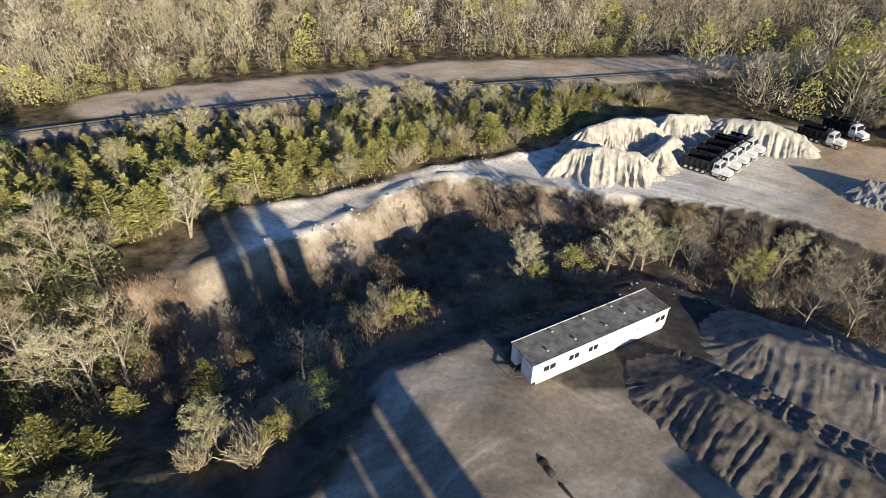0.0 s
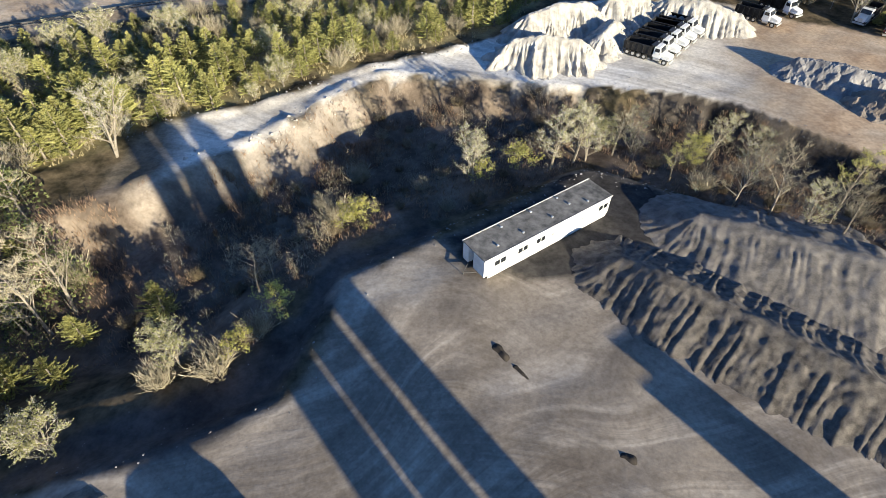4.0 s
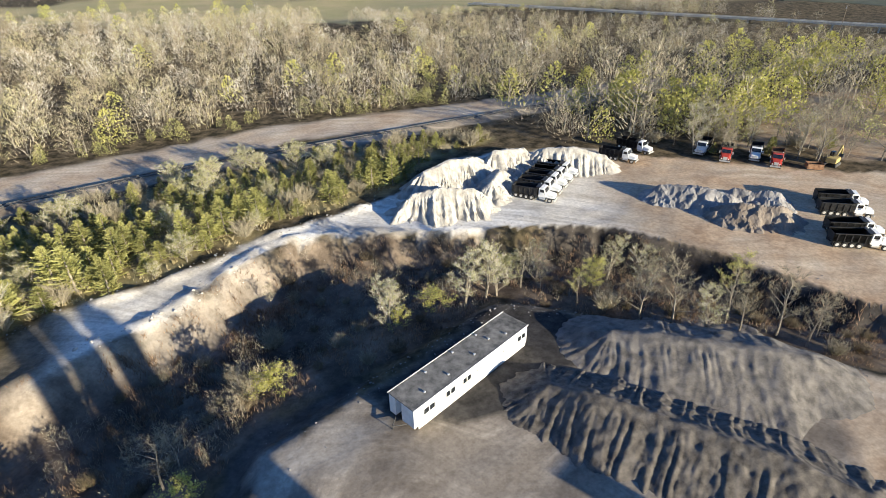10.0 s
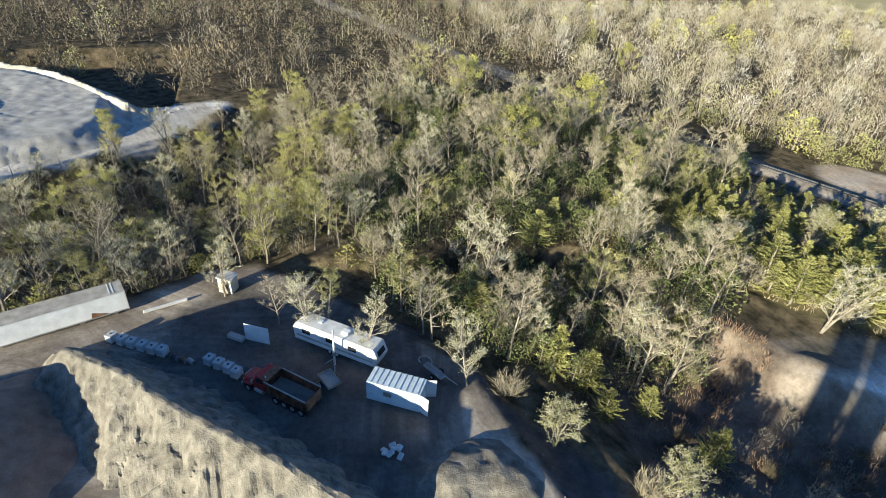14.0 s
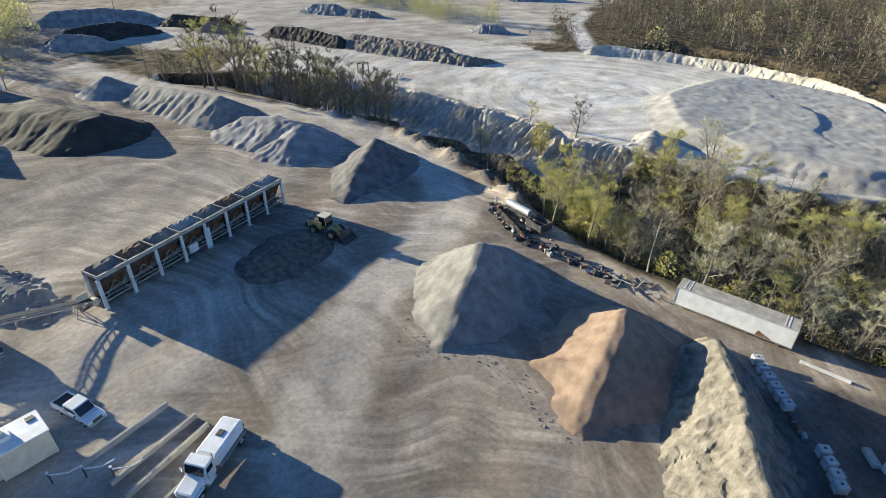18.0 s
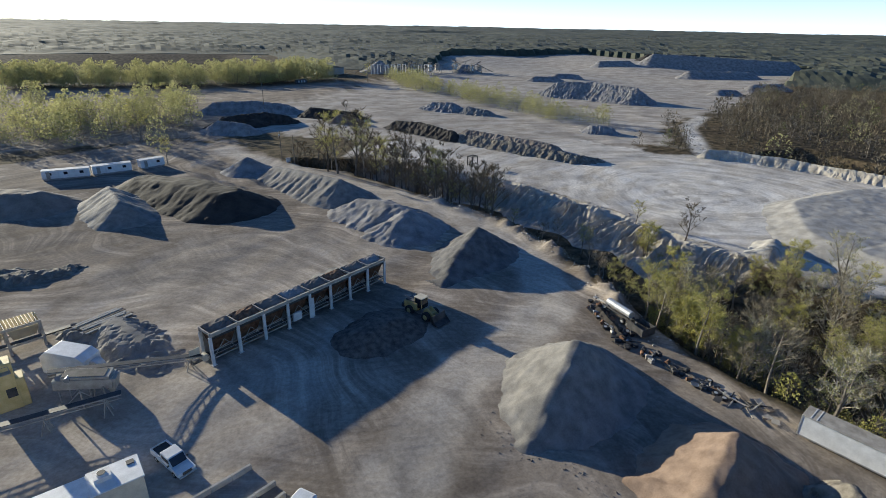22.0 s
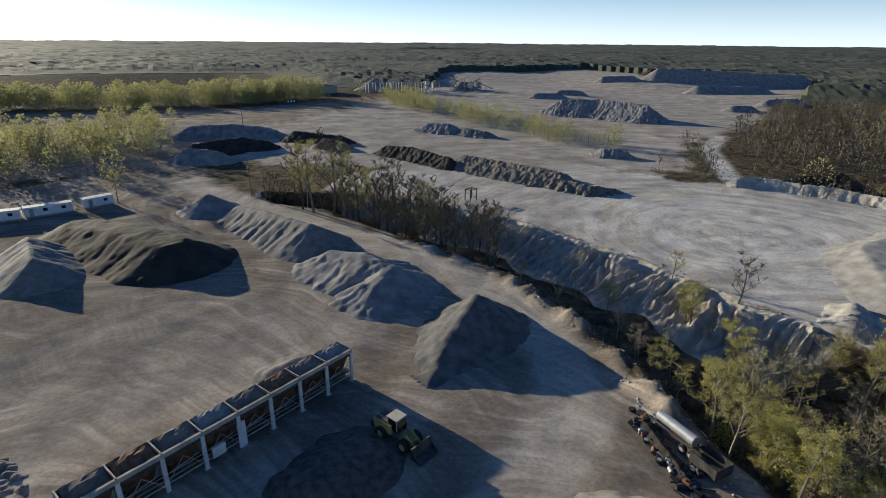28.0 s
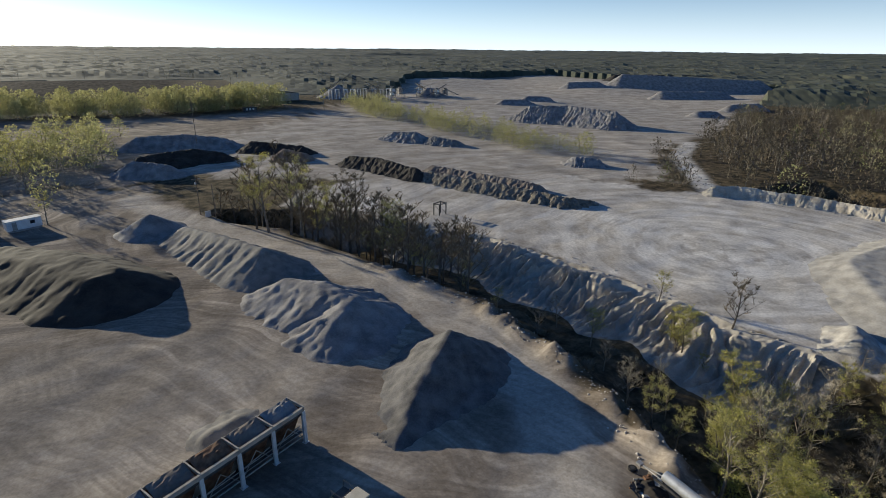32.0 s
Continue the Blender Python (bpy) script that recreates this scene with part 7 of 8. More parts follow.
# ---- west yard ----
def van_trailer():
    dx, dy = -4.6, 13.4
    yaw = math.degrees(math.atan2(dy, dx))
    ob = thing("semi_trailer", "old white semi-trailer box with a dusty grey roof", "semi-trailer", -60.2 - 1.25 * 0.946, -24.9 - 1.25 * 0.325, yaw)
    part("box", shape([("b", 0, 0, 1.75, 14.2, 2.55, 2.75)], 0.03), WHITE, ob)
    part("roof", shape([("b", 0, 0, 3.16, 14.3, 2.62, 0.08)], 0.02), PALESTEEL, ob, "dusty grey roof")
    for px in (-6.3, -5.7, 5.6, 6.0):
        part("roof_rib", shape([("b", px, 0, 3.215, 0.12, 2.5, 0.03)]), OFFWHITE, ob)
    for s in (-1, 1):
        for t in (-1, 1):
            part("corner_post", shape([("b", s * 7.1, t * 1.28, 1.75, 0.14, 0.06, 2.8)]), GALV, ob)
    for t in (-1, 1):
        part("side_rail", shape([("b", 0, t * 1.29, 0.42, 14.2, 0.05, 0.16)]), STEEL, ob)
        part("top_rail", shape([("b", 0, t * 1.29, 3.08, 14.2, 0.05, 0.12)]), GALV, ob)
    for px in (-5.6, -1.8, 2.0, 5.6):
        part("timber_block", shape([("b", px, 0, 0.15, 0.5, 2.2, 0.5)], 0.02), WOOD, ob)
    part("torn_panel", shape([("p", [(3.0, 0.45), (5.0, 0.45), (4.4, 0.75), (3.2, 1.25)], -1.30, -1.285), ("p", [(3.0, 0.45), (5.0, 0.45), (4.4, 0.75), (3.2, 1.25)], 1.285, 1.30)]), RUST, ob, "torn rusty patch low on the side")
    part("base_flap", shape([("b", -3.4, 1.36, 0.3, 1.0, 0.06, 0.3)], 0.01), OFFWHITE, ob)


van_trailer()


def tote(x, y, yaw):
    ob = thing("liquid_tote", "white plastic liquid tote in a wire cage", "tote", x, y, yaw, group="row of totes")
    part("bottle", shape([("b", 0, 0, 0.66, 0.95, 1.1, 0.98)], 0.06), PLASTIC, ob)
    part("pallet", shape([("b", 0, k * 0.5, 0.08, 1.0, 0.12, 0.18) for k in (-1, 0, 1)] + [("b", 0, 0, 0.16, 1.0, 1.15, 0.03)]), WOOD, ob)
    for z in (0.3, 0.6, 0.9, 1.15):
        for s in (-1, 1):
            part("cage_bar", shape([("c", (s * 0.49, -0.56, z), (s * 0.49, 0.56, z), 0.012, 0.012, 4)]), GALV, ob)
            part("cage_bar", shape([("c", (-0.49, s * 0.56, z), (0.49, s * 0.56, z), 0.012, 0.012, 4)]), GALV, ob)
    part("cap", shape([("c", (0, 0, 1.14), (0, 0, 1.22), 0.12, 0.12, 10)]), DARKSTEEL, ob)
    return ob


first_tote = tote(-56.9, -19.2, 50)
for k, (x, y) in enumerate([(-56.1, -18.0), (-55.3, -16.9), (-54.5, -15.7), (-53.7, -14.6), (-53.0, -13.5), (-50.1, -8.4), (-49.2, -7.4), (-48.3, -6.4), (-47.4, -5.6)]):
    copy_thing(first_tote, pose(x, y, ground_z(x, y), 0, 0, 50 + (k * 7) % 11))
for x, y, m_ in ((-51.9, -12.2, DARKSTEEL), (-51.2, -11.2, RUST), (-50.7, -10.4, STEEL)):
    b = thing("steel_drum", "dark steel drum lying among the totes", "drum", x, y, 40, group="drums")
    part("drum_body", shape([("c", (-0.45, 0, 0.3), (0.45, 0, 0.3), 0.3, 0.3, 14)], 0.02), m_, b)
    part("drum_rim", shape([("c", (s * 0.44, 0, 0.3), (s * 0.48, 0, 0.3), 0.32, 0.32, 14) for s in (-1, 1)]), STEEL, b)
dump_truck(RED, "faded red dump truck with an open dirt-stained bed", RUST, -43.2, -1.2, -135, load=True, group="")


def camper():
    ob = thing("camper_trailer", "long old white camper trailer with rounded ends", "camper", -48.7, 6.0, 47)
    part("shell", shape([("p", [(-5.6, 0.5), (5.5, 0.5), (5.9, 1.6), (5.3, 3.0), (-5.2, 3.05), (-5.8, 2.2)], -1.25, 1.25)], 0.14), OFFWHITE, ob)
    part("stripe", shape([("b", 0, s * 1.26, 1.3, 10.4, 0.02, 0.25) for s in (-1, 1)]), PALESTEEL, ob)
    for px in (-3.8, -0.5, 2.5):
        part("window", shape([("b", px, -1.27, 2.1, 1.1, 0.04, 0.6)], 0.01), GLASS, ob)
    part("end_window", shape([("b", 5.62, 0, 2.2, 0.05, 1.5, 0.7, 0, -0.4)]), GLASS, ob)
    part("roof_unit", shape([("b", 1.0, 0, 3.2, 1.0, 0.8, 0.3)], 0.06), WHITE, ob)
    part("roof_vent", shape([("b", -2.6, 0.2, 3.12, 0.5, 0.5, 0.12)], 0.02), WHITE, ob)
    part("hitch", shape([("c", (5.6, s * 0.6, 0.55), (7.0, 0, 0.5), 0.05, 0.05, 5) for s in (-1, 1)]), DARKSTEEL, ob)
    for s in (-1, 1):
        for px in (-0.6, 0.4):
            wheel(ob, px, s * 1.1, 0.38, 0.38, 0.26)


camper()


def container():
    ob = thing("storage_container", "short pale blue storage container with ribbed roof and open doors", "container", -39.5, 10.6, 55)
    part("box", shape([("b", 0, 0, 1.35, 6.0, 2.45, 2.5)], 0.03), BLUEWHITE, ob)
    for k in range(9):
        part("roof_rib", shape([("b", -2.6 + k * 0.65, 0, 2.63, 0.14, 2.4, 0.06)]), BLUEWHITE, ob)
    for k in range(12):
        part("side_rib", shape([("b", -2.75 + k * 0.5, s * 1.24, 1.35, 0.16, 0.05, 2.3) for s in (-1, 1)]), BLUEWHITE, ob)
    for s in (-1, 1):
        part("open_door", shape([("b", 3.5, s * 1.3, 1.35, 1.05, 0.06, 2.4, s * 0.35)], 0.01), OFFWHITE, ob)
    part("sign_plate", shape([("b", -0.6, -1.28, 1.5, 0.9, 0.02, 0.6)]), ROOFGREY, ob)
    part("skid", shape([("b", 0, s * 1.0, 0.06, 6.0, 0.2, 0.16) for s in (-1, 1)]), DARKSTEEL, ob)


container()


def small_yard_things():
    t = thing("utility_trailer", "small dark flat utility trailer with a pale deck", "trailer", -43.5, 4.0, 20)
    part("deck", shape([("b", 0, 0, 0.6, 2.4, 1.5, 0.08)]), CONCRETE, t)
    part("side", shape([("b", 0, s * 0.78, 0.75, 2.5, 0.06, 0.34) for s in (-1, 1)] + [("b", s * 1.22, 0, 0.75, 0.06, 1.6, 0.34) for s in (-1, 1)]), PALESTEEL, t)
    part("drawbar", shape([("c", (1.2, 0, 0.5), (2.6, 0, 0.45), 0.05, 0.05, 5)]), DARKSTEEL, t)
    for s in (-1, 1):
        wheel(t, -0.2, s * 0.95, 0.34, 0.34, 0.2)
    c = thing("post_crane", "white jib post with a forked foot standing by the camper", "crane post", -46.3, 5.0, 30)
    part("mast", shape([("c", (0, 0, -0.1), (0, 0, 5.2), 0.13, 0.10, 10)]), OFFWHITE, c)
    part("foot", shape([("c", (0, 0, 1.0), (s * 0.9, -0.7, 0), 0.07, 0.07, 6) for s in (-1, 1)]), STEEL, c)
    part("collar", shape([("c", (0, 0, 1.5), (0, 0, 2.0), 0.22, 0.22, 10)]), STEEL, c)
    b = thing("boom_trailer", "grey trailer frame with a curved hose reel", "trailer", -42.0, 15.7, 25)
    part("boom", shape([("c", (-1.5, 0, 0.7), (3.2, 0.5, 0.5), 0.09, 0.06, 6), ("b", 0.0, 0, 0.55, 3.0, 0.9, 0.12)]), STEEL, b)
    part("hose_reel", shape([("c", (-1.6 + math.cos(k) * 0.8, math.sin(k) * 0.8, 0.7 + 0.1 * k), (-1.6 + math.cos(k + 0.6) * 0.8, math.sin(k + 0.6) * 0.8, 0.76 + 0.1 * k), 0.07, 0.07, 6) for k in (0, 0.6, 1.2, 1.8, 2.4, 3.0, 3.6, 4.2)]), PALESTEEL, b)
    for s in (-1, 1):
        wheel(b, 0.4, s * 0.75, 0.34, 0.34, 0.2)
    p = thing("metal_panel", "leaning white metal panel by the trees", "panel", -52.7, -3.2, 57)
    part("sheet", shape([("b", 0, 0, 1.2, 3.2, 0.08, 2.4, 0, 0)], 0.01), WHITE, p)
    part("prop", shape([("c", (k, 0.05, 1.9), (k, 0.9, 0.0), 0.05, 0.05, 5) for k in (-1.2, 1.2)]), STEEL, p)
    q = thing("concrete_slab", "broken concrete slab on the ground", "slab", -53.9, -5.6, 50)
    part("slab", shape([("b", 0, 0, 0.25, 2.2, 0.8, 0.5)], 0.06), CONCRETE, q)
    h = thing("pump_shed", "small cream shed at the edge of the woods", "shed", -64.2, -6.4, 60)
    part("wall_box", shape([("b", 0, 0, 1.1, 1.9, 1.7, 2.2)], 0.02), CREAM, h)
    part("roof", shape([("b", 0, 0, 2.27, 2.2, 2.0, 0.12, 0, 0.08)], 0.02), OFFWHITE, h)
    part("door", shape([("b", 0, -0.87, 0.98, 0.8, 0.05, 1.9)]), WOOD, h)
    f = thing("barrier_rail", "long pale rail lying beside the track", "rail", -62.2, -14.0, 107)
    part("beam", shape([("b", 0, 0, 0.3, 5.2, 0.3, 0.35)], 0.03), OFFWHITE, f)
    part("stub_post", shape([("b", k, 0, 0.1, 0.2, 0.2, 0.4) for k in (-2, 0, 2)]), WOOD, f)
    g = thing("generator", "small blue and black generator set on skids", "generator", -32.2, -8.6, 20)
    part("casing", shape([("b", 0, 0, 0.75, 1.7, 1.0, 0.9)], 0.05), BLUEWHITE, g)
    part("engine", shape([("b", 0.3, 0, 1.3, 0.9, 0.8, 0.4)], 0.04), DARKSTEEL, g)
    part("skid", shape([("b", 0, s * 0.4, 0.15, 1.9, 0.15, 0.34) for s in (-1, 1)]), DARKSTEEL, g)
    l = thing("timber_stack", "stack of weathered timbers on the ground", "timber", -29.4, -5.9, 75, group="")
    for k in range(6):
        part("timber", shape([("b", 0.05 * (k % 3), -0.75 + k * 0.3, 0.14, 2.4, 0.2, 0.2)], 0.02), WOOD, l)
    w = thing("debris_heap", "pale scraps of plastic and paper dumped on the yard", "debris", -32.6, 8.4, 0)
    rnd = random.Random(4)
    for k in range(9):
        part("scrap", shape([("b", rnd.uniform(-0.9, 0.9), rnd.uniform(-0.9, 0.9), 0.2 + rnd.random() * 0.4, 0.7, 0.5, 0.25, rnd.random() * 3, rnd.uniform(-0.5, 0.5))], 0.05), PLASTIC, w)


small_yard_things()
pk = thing("plank_stack", "stack of long weathered planks and concrete slabs", "planks", 21.8, -86.6, 35)
for k in range(14):
    part("plank", shape([("b", 0.2 * (k % 3), -2.0 + (k % 7) * 0.62, 1.15 + 0.2 * (k // 7) + 0.04 * (k % 3), 7.5 - 0.4 * (k % 4), 0.42, 0.16, 0.02 * (k % 5))], 0.02), CONCRETE if k % 3 else WOOD, pk)


# ---- scrap along the tree line ----
def scrap_yard():
    rnd = random.Random(21)
    t = thing("scrap_tanker", "stripped silver tank on a wrecked trailer frame", "tank trailer", -56.0, -61.6, 94)
    part("tank", shape([("c", (-3.0, 0, 1.75), (2.4, 0, 1.75), 0.62, 0.62, 18)], 0.05), GALV, t, "silver cylindrical tank")
    part("drawbar", shape([("c", (-3.2, s * 0.3, 1.2), (-6.2, 0, 0.8), 0.07, 0.07, 5) for s in (-1, 1)] + [("b", -6.2, 0, 0.8, 0.6, 0.6, 0.3)]), STEEL, t)
    part("frame", shape([("b", 0, s * 0.5, 0.95, 7.5, 0.14, 0.25) for s in (-1, 1)]), DARKSTEEL, t)
    part("dump_box", shape([("b", 4.8, -1.6, 1.0, 3.4, 0.1, 1.3), ("b", 4.8, 1.0, 1.0, 3.4, 0.1, 1.3), ("b", 4.8, -0.3, 0.5, 3.4, 2.6, 0.1), ("b", 6.5, -0.3, 1.0, 0.1, 2.6, 1.3)]), DARKSTEEL, t)
    for px in (1.6, 2.8):
        for s in (-1, 1):
            wheel(t, px, s * 0.95, 0.5, 0.5, 0.5)
    # each piece lies where it was dropped
    pile([(-54.2, -65.4, 0.7), (-53.0, -60.5, 0.9), (-52.2, -55.6, 0.7)], BLACKP, "low dark heap of burnt scrap and cinders", "scrap heap", slope=0.65, rut=0.3, rough=0.4, crag=0.6, step=0.2, name="scrap_heap", seed=81, rib=0.7, sharp=True, group="")
    pile([(-53.4, -50.5, 0.35), (-55.0, -44.5, 0.4), (-56.6, -39.5, 0.3)], BERMSOIL, "low strip of dumped soil and scrap", "soil heap", slope=0.4, rut=0.3, rough=0.35, crag=0.4, step=0.22, name="soil_heap", seed=82, rib=0.7, sharp=True, group="")
    for i in range(120):
        f = rnd.random()
        kind = rnd.choice(["tyre", "tyre", "beam", "beam", "sheet", "drum", "block"])
        m_ = rnd.choice([DARKSTEEL, DARKSTEEL, DARKSTEEL, BLACKBODY, RUST, STEEL])
        if i < 66:
            x, y = -54.4 + 2.6 * f + rnd.gauss(0, 0.8), -66.2 + 12.0 * f + rnd.gauss(0, 0.7)
        elif i < 104:
            x, y = -52.6 - 3.6 * f + rnd.gauss(0, 0.7), -53.0 + 14.5 * f + rnd.gauss(0, 0.8)
            m_ = rnd.choice([DARKSTEEL, DARKSTEEL, RUST, STEEL, PALESTEEL])
        else:
            x, y, kind, m_ = -55.6 - 2.4 * f + rnd.gauss(0, 0.7), -41.0 + 6.5 * f + rnd.gauss(0, 0.7), rnd.choice(["beam", "sheet"]), rnd.choice([WOOD, PALESTEEL, DARKSTEEL])
        z = ground_z(x, y)
        ob = new({"tyre": "worn_tyre", "beam": "scrap_beam", "sheet": "scrap_sheet", "drum": "scrap_drum", "block": "scrap_box"}[kind])
        ob.location, ob.rotation_euler = (x, y, z), (0, 0, rnd.random() * 6.28)
        lab = {"tyre": "worn black tyre in the scrap row", "beam": "bent steel section lying in the scrap row", "sheet": "torn sheet of metal in the scrap row",
               "drum": "old drum lying in the scrap row", "block": "discarded machine part in the scrap row"}[kind]
        tagged(ob, lab, "scrap", "scrap pieces")
        if kind == "tyre":
            part("tyre", shape([("c", (0, 0, 0.05), (0, 0, 0.35), 0.5, 0.5, 14)], 0.06), RUBBER, ob)
            part("rim", shape([("c", (0, 0, 0.1), (0, 0, 0.37), 0.27, 0.27, 10)]), rnd.choice([GALV, DARKSTEEL]), ob)
        elif kind == "beam":
            part("section", shape([("b", 0, 0, 0.3, rnd.uniform(1.2, 3.2), 0.16, 0.16, 0, rnd.uniform(-0.25, 0.25))], 0.02), m_, ob)
        elif kind == "sheet":
            part("sheet", shape([("b", 0, 0, 0.35, rnd.uniform(0.8, 1.8), 0.9, 0.05, 0, rnd.uniform(-0.3, 0.3))], 0.01), m_, ob)
        elif kind == "drum":
            part("drum", shape([("c", (-0.4, 0, 0.28), (0.4, 0, 0.28), 0.28, 0.28, 12)], 0.02), m_, ob)
        else:
            part("casing", shape([("b", 0, 0, 0.3, 0.9, 0.6, 0.6), ("b", 0.2, 0.1, 0.65, 0.4, 0.3, 0.2)], 0.05), m_, ob)


scrap_yard()


# ---- trucks on the terrace ----
WT = dump_truck(WHITE, "white-cabbed tri-axle dump truck with a black bed", BLACKBODY, 51.5, 87.6, -48)
for x, y, yaw in ((54.2, 90.2, -48), (57.0, 92.6, -49), (59.8, 95.0, -48), (62.6, 97.4, -50), (81.0, 100.6, -55), (88.2, 104.0, -68), (92.0, 50.2, -32), (95.4, 53.6, -32), (101.2, 59.6, -36), (104.6, 63.0, -37)):
    copy_thing(WT, pose(x, y, ground_z(x, y), 0, 0, yaw))
copy_thing(WT, pose(103.4, 97.6, ground_z(103.4, 97.6), 0, 0, -146))
dump_truck(RED, "red-cabbed dump truck parked under the trees", BLACKBODY, 104.6, 91.6, -138)
copy_thing(WT, pose(111.6, 89.6, ground_z(111.6, 89.6), 0, 0, -140))
dump_truck(RED, "bright red dump truck parked under the trees", RUST, 112.8, 84.8, -140)


def excavator(x, y, yaw):
    ob = thing("excavator", "small yellow excavator with a raised boom by the woods", "excavator", x, y, yaw)
    for s in (-1, 1):
        part("track", shape([("b", 0, s * 1.1, 0.4, 3.2, 0.5, 0.8)], 0.2), DARKSTEEL, ob)
    part("house", shape([("b", -0.4, 0, 1.5, 2.8, 2.2, 1.1)], 0.1), MACHINE, ob)
    part("cab", shape([("b", 0.6, 0.6, 2.3, 1.2, 0.9, 1.5)], 0.08), GLASS, ob)
    part("boom", shape([("p", [(0.9, 1.5), (1.3, 1.4), (3.8, 3.8), (3.5, 4.1)], -0.2, 0.2)], 0.03), MACHINE, ob)
    part("stick", shape([("p", [(3.4, 4.0), (3.9, 3.9), (5.4, 1.6), (5.1, 1.5)], -0.16, 0.16)], 0.03), MACHINE, ob)
    part("bucket", shape([("p", [(5.0, 1.6), (5.5, 1.5), (5.6, 0.7), (4.7, 0.8)], -0.5, 0.5)], 0.03), DARKSTEEL, ob)


excavator(123.5, 79.2, 20)
tb = thing("skip_box", "rusty open steel skip beside the track", "skip", 117.5, 79.0, -35)
part("tub", shape([("b", 0, s * 1.0, 0.9, 3.2, 0.08, 1.2) for s in (-1, 1)] + [("b", s * 1.6, 0, 0.9, 0.08, 2.0, 1.2) for s in (-1, 1)] + [("b", 0, 0, 0.32, 3.2, 2.0, 0.08)]), RUST, tb)
part("runner", shape([("b", 0, s * 0.7, 0.12, 3.0, 0.15, 0.35) for s in (-1, 1)]), DARKSTEEL, tb)


# ---- south: white trailers, poles, frame ----
def site_trailer(x, y, yaw, L):
    ob = thing("site_trailer", "long white site trailer with small dark windows", "site trailer", x, y, yaw, group="site trailers")
    part("body", shape([("b", 0, 0, 1.65, L, 2.6, 2.3)], 0.04), WHITE, ob)
    part("roof", shape([("b", 0, 0, 2.86, L + 0.2, 2.8, 0.12)], 0.03), OFFWHITE, ob)
    part("skirting", shape([("b", 0, 0, 0.25, L - 0.4, 2.4, 0.56)]), STEEL, ob)
    for k in range(int(L // 4)):
        part("window", shape([("b", -L / 2 + 2 + k * 4, s * 1.31, 1.9, 1.0, 0.03, 0.8) for s in (1,)]), GLASS, ob)
    part("door", shape([("b", L / 2 - 1.6, 1.32, 1.55, 0.95, 0.05, 1.95)]), PALESTEEL, ob)


site_trailer(47.0, -186.6, 5, 12.0)
site_trailer(35.6, -189.6, 16, 10.6)
site_trailer(25.1, -194.0, 28, 7.4)


def utility_pole(x, y, h, arm=True, yaw=20):
    ob = thing("utility_pole", "weathered wooden utility pole with a crossarm" if arm else "plain weathered wooden pole", "utility pole", x, y, yaw, group="utility poles")
    part("pole", shape([("c", (0, 0, -0.3), (0, 0, h), 0.16, 0.10, 8)]), WOOD, ob)
    if arm:
        part("crossarm", shape([("b", 0, 0, h - 0.5, 2.2, 0.1, 0.12)]), WOOD, ob)
        for k in (-0.9, 0, 0.9):
            part("insulator", shape([("c", (k, 0, h - 0.44), (k, 0, h - 0.24), 0.05, 0.04, 6)]), GALV, ob)
        part("transformer", shape([("c", (0.28, 0.1, h - 2.0), (0.28, 0.1, h - 1.2), 0.22, 0.22, 10)]), STEEL, ob)
    return ob


utility_pole(-15.4, -190.2, 10.4)
utility_pole(-19.0, -184.6, 9.6, False)
utility_pole(-18.0, -298.2, 21, False)
utility_pole(45.5, -275.7, 10)
utility_pole(40.0, -290, 10)
utility_pole(58.0, -268, 10)
utility_pole(272, 313, 14, True, 100)
utility_pole(318, 226, 14, True, 100)
for (a, b) in (((45.5, -275.7), (40.0, -290)), ((58.0, -268), (45.5, -275.7))):
    pts = [Vector((a[0] + (b[0] - a[0]) * k / 8, a[1] + (b[1] - a[1]) * k / 8, 9.6 - 1.2 * (1 - (k / 4 - 1) ** 2))) for k in range(9)]
    V, F = [], []
    for s in (-0.8, 0.8):
        tube(V, F, [p + Vector((s, 0, 0)) for p in pts], 0.03, 0.03, 3)
    tagged(new("power_line", mesh_from("power_line", V, F, DARKSTEEL)), "pair of sagging power lines between the poles", "cable")
mb = thing("meter_box", "white service box at the foot of the pole", "box", -17.2, -187.6, 30)
part("cabinet", shape([("b", 0, 0, 0.7, 1.4, 0.7, 1.4)], 0.03), OFFWHITE, mb)
part("lid", shape([("b", 0, 0, 1.44, 1.5, 0.8, 0.08)], 0.02), STEEL, mb)
fr = thing("gantry", "dark open steel frame standing on the quarry floor", "gantry", -75.7, -164.6, 25)
for sx in (-1.4, 1.4):
    for sy in (-1.0, 1.0):
        part("post", shape([("b", sx, sy, 1.6, 0.22, 0.22, 3.3)]), DARKSTEEL, fr)
part("top_beam", shape([("b", 0, s * 1.0, 3.2, 3.2, 0.22, 0.22) for s in (-1, 1)] + [("b", s * 1.4, 0, 3.2, 0.22, 2.2, 0.22) for s in (-1, 1)]), DARKSTEEL, fr)
part("brace", shape([("c", (-1.4, s, 0.2), (1.4, s, 3.1), 0.06, 0.06, 5) for s in (-1.0, 1.0)]), DARKSTEEL, fr)


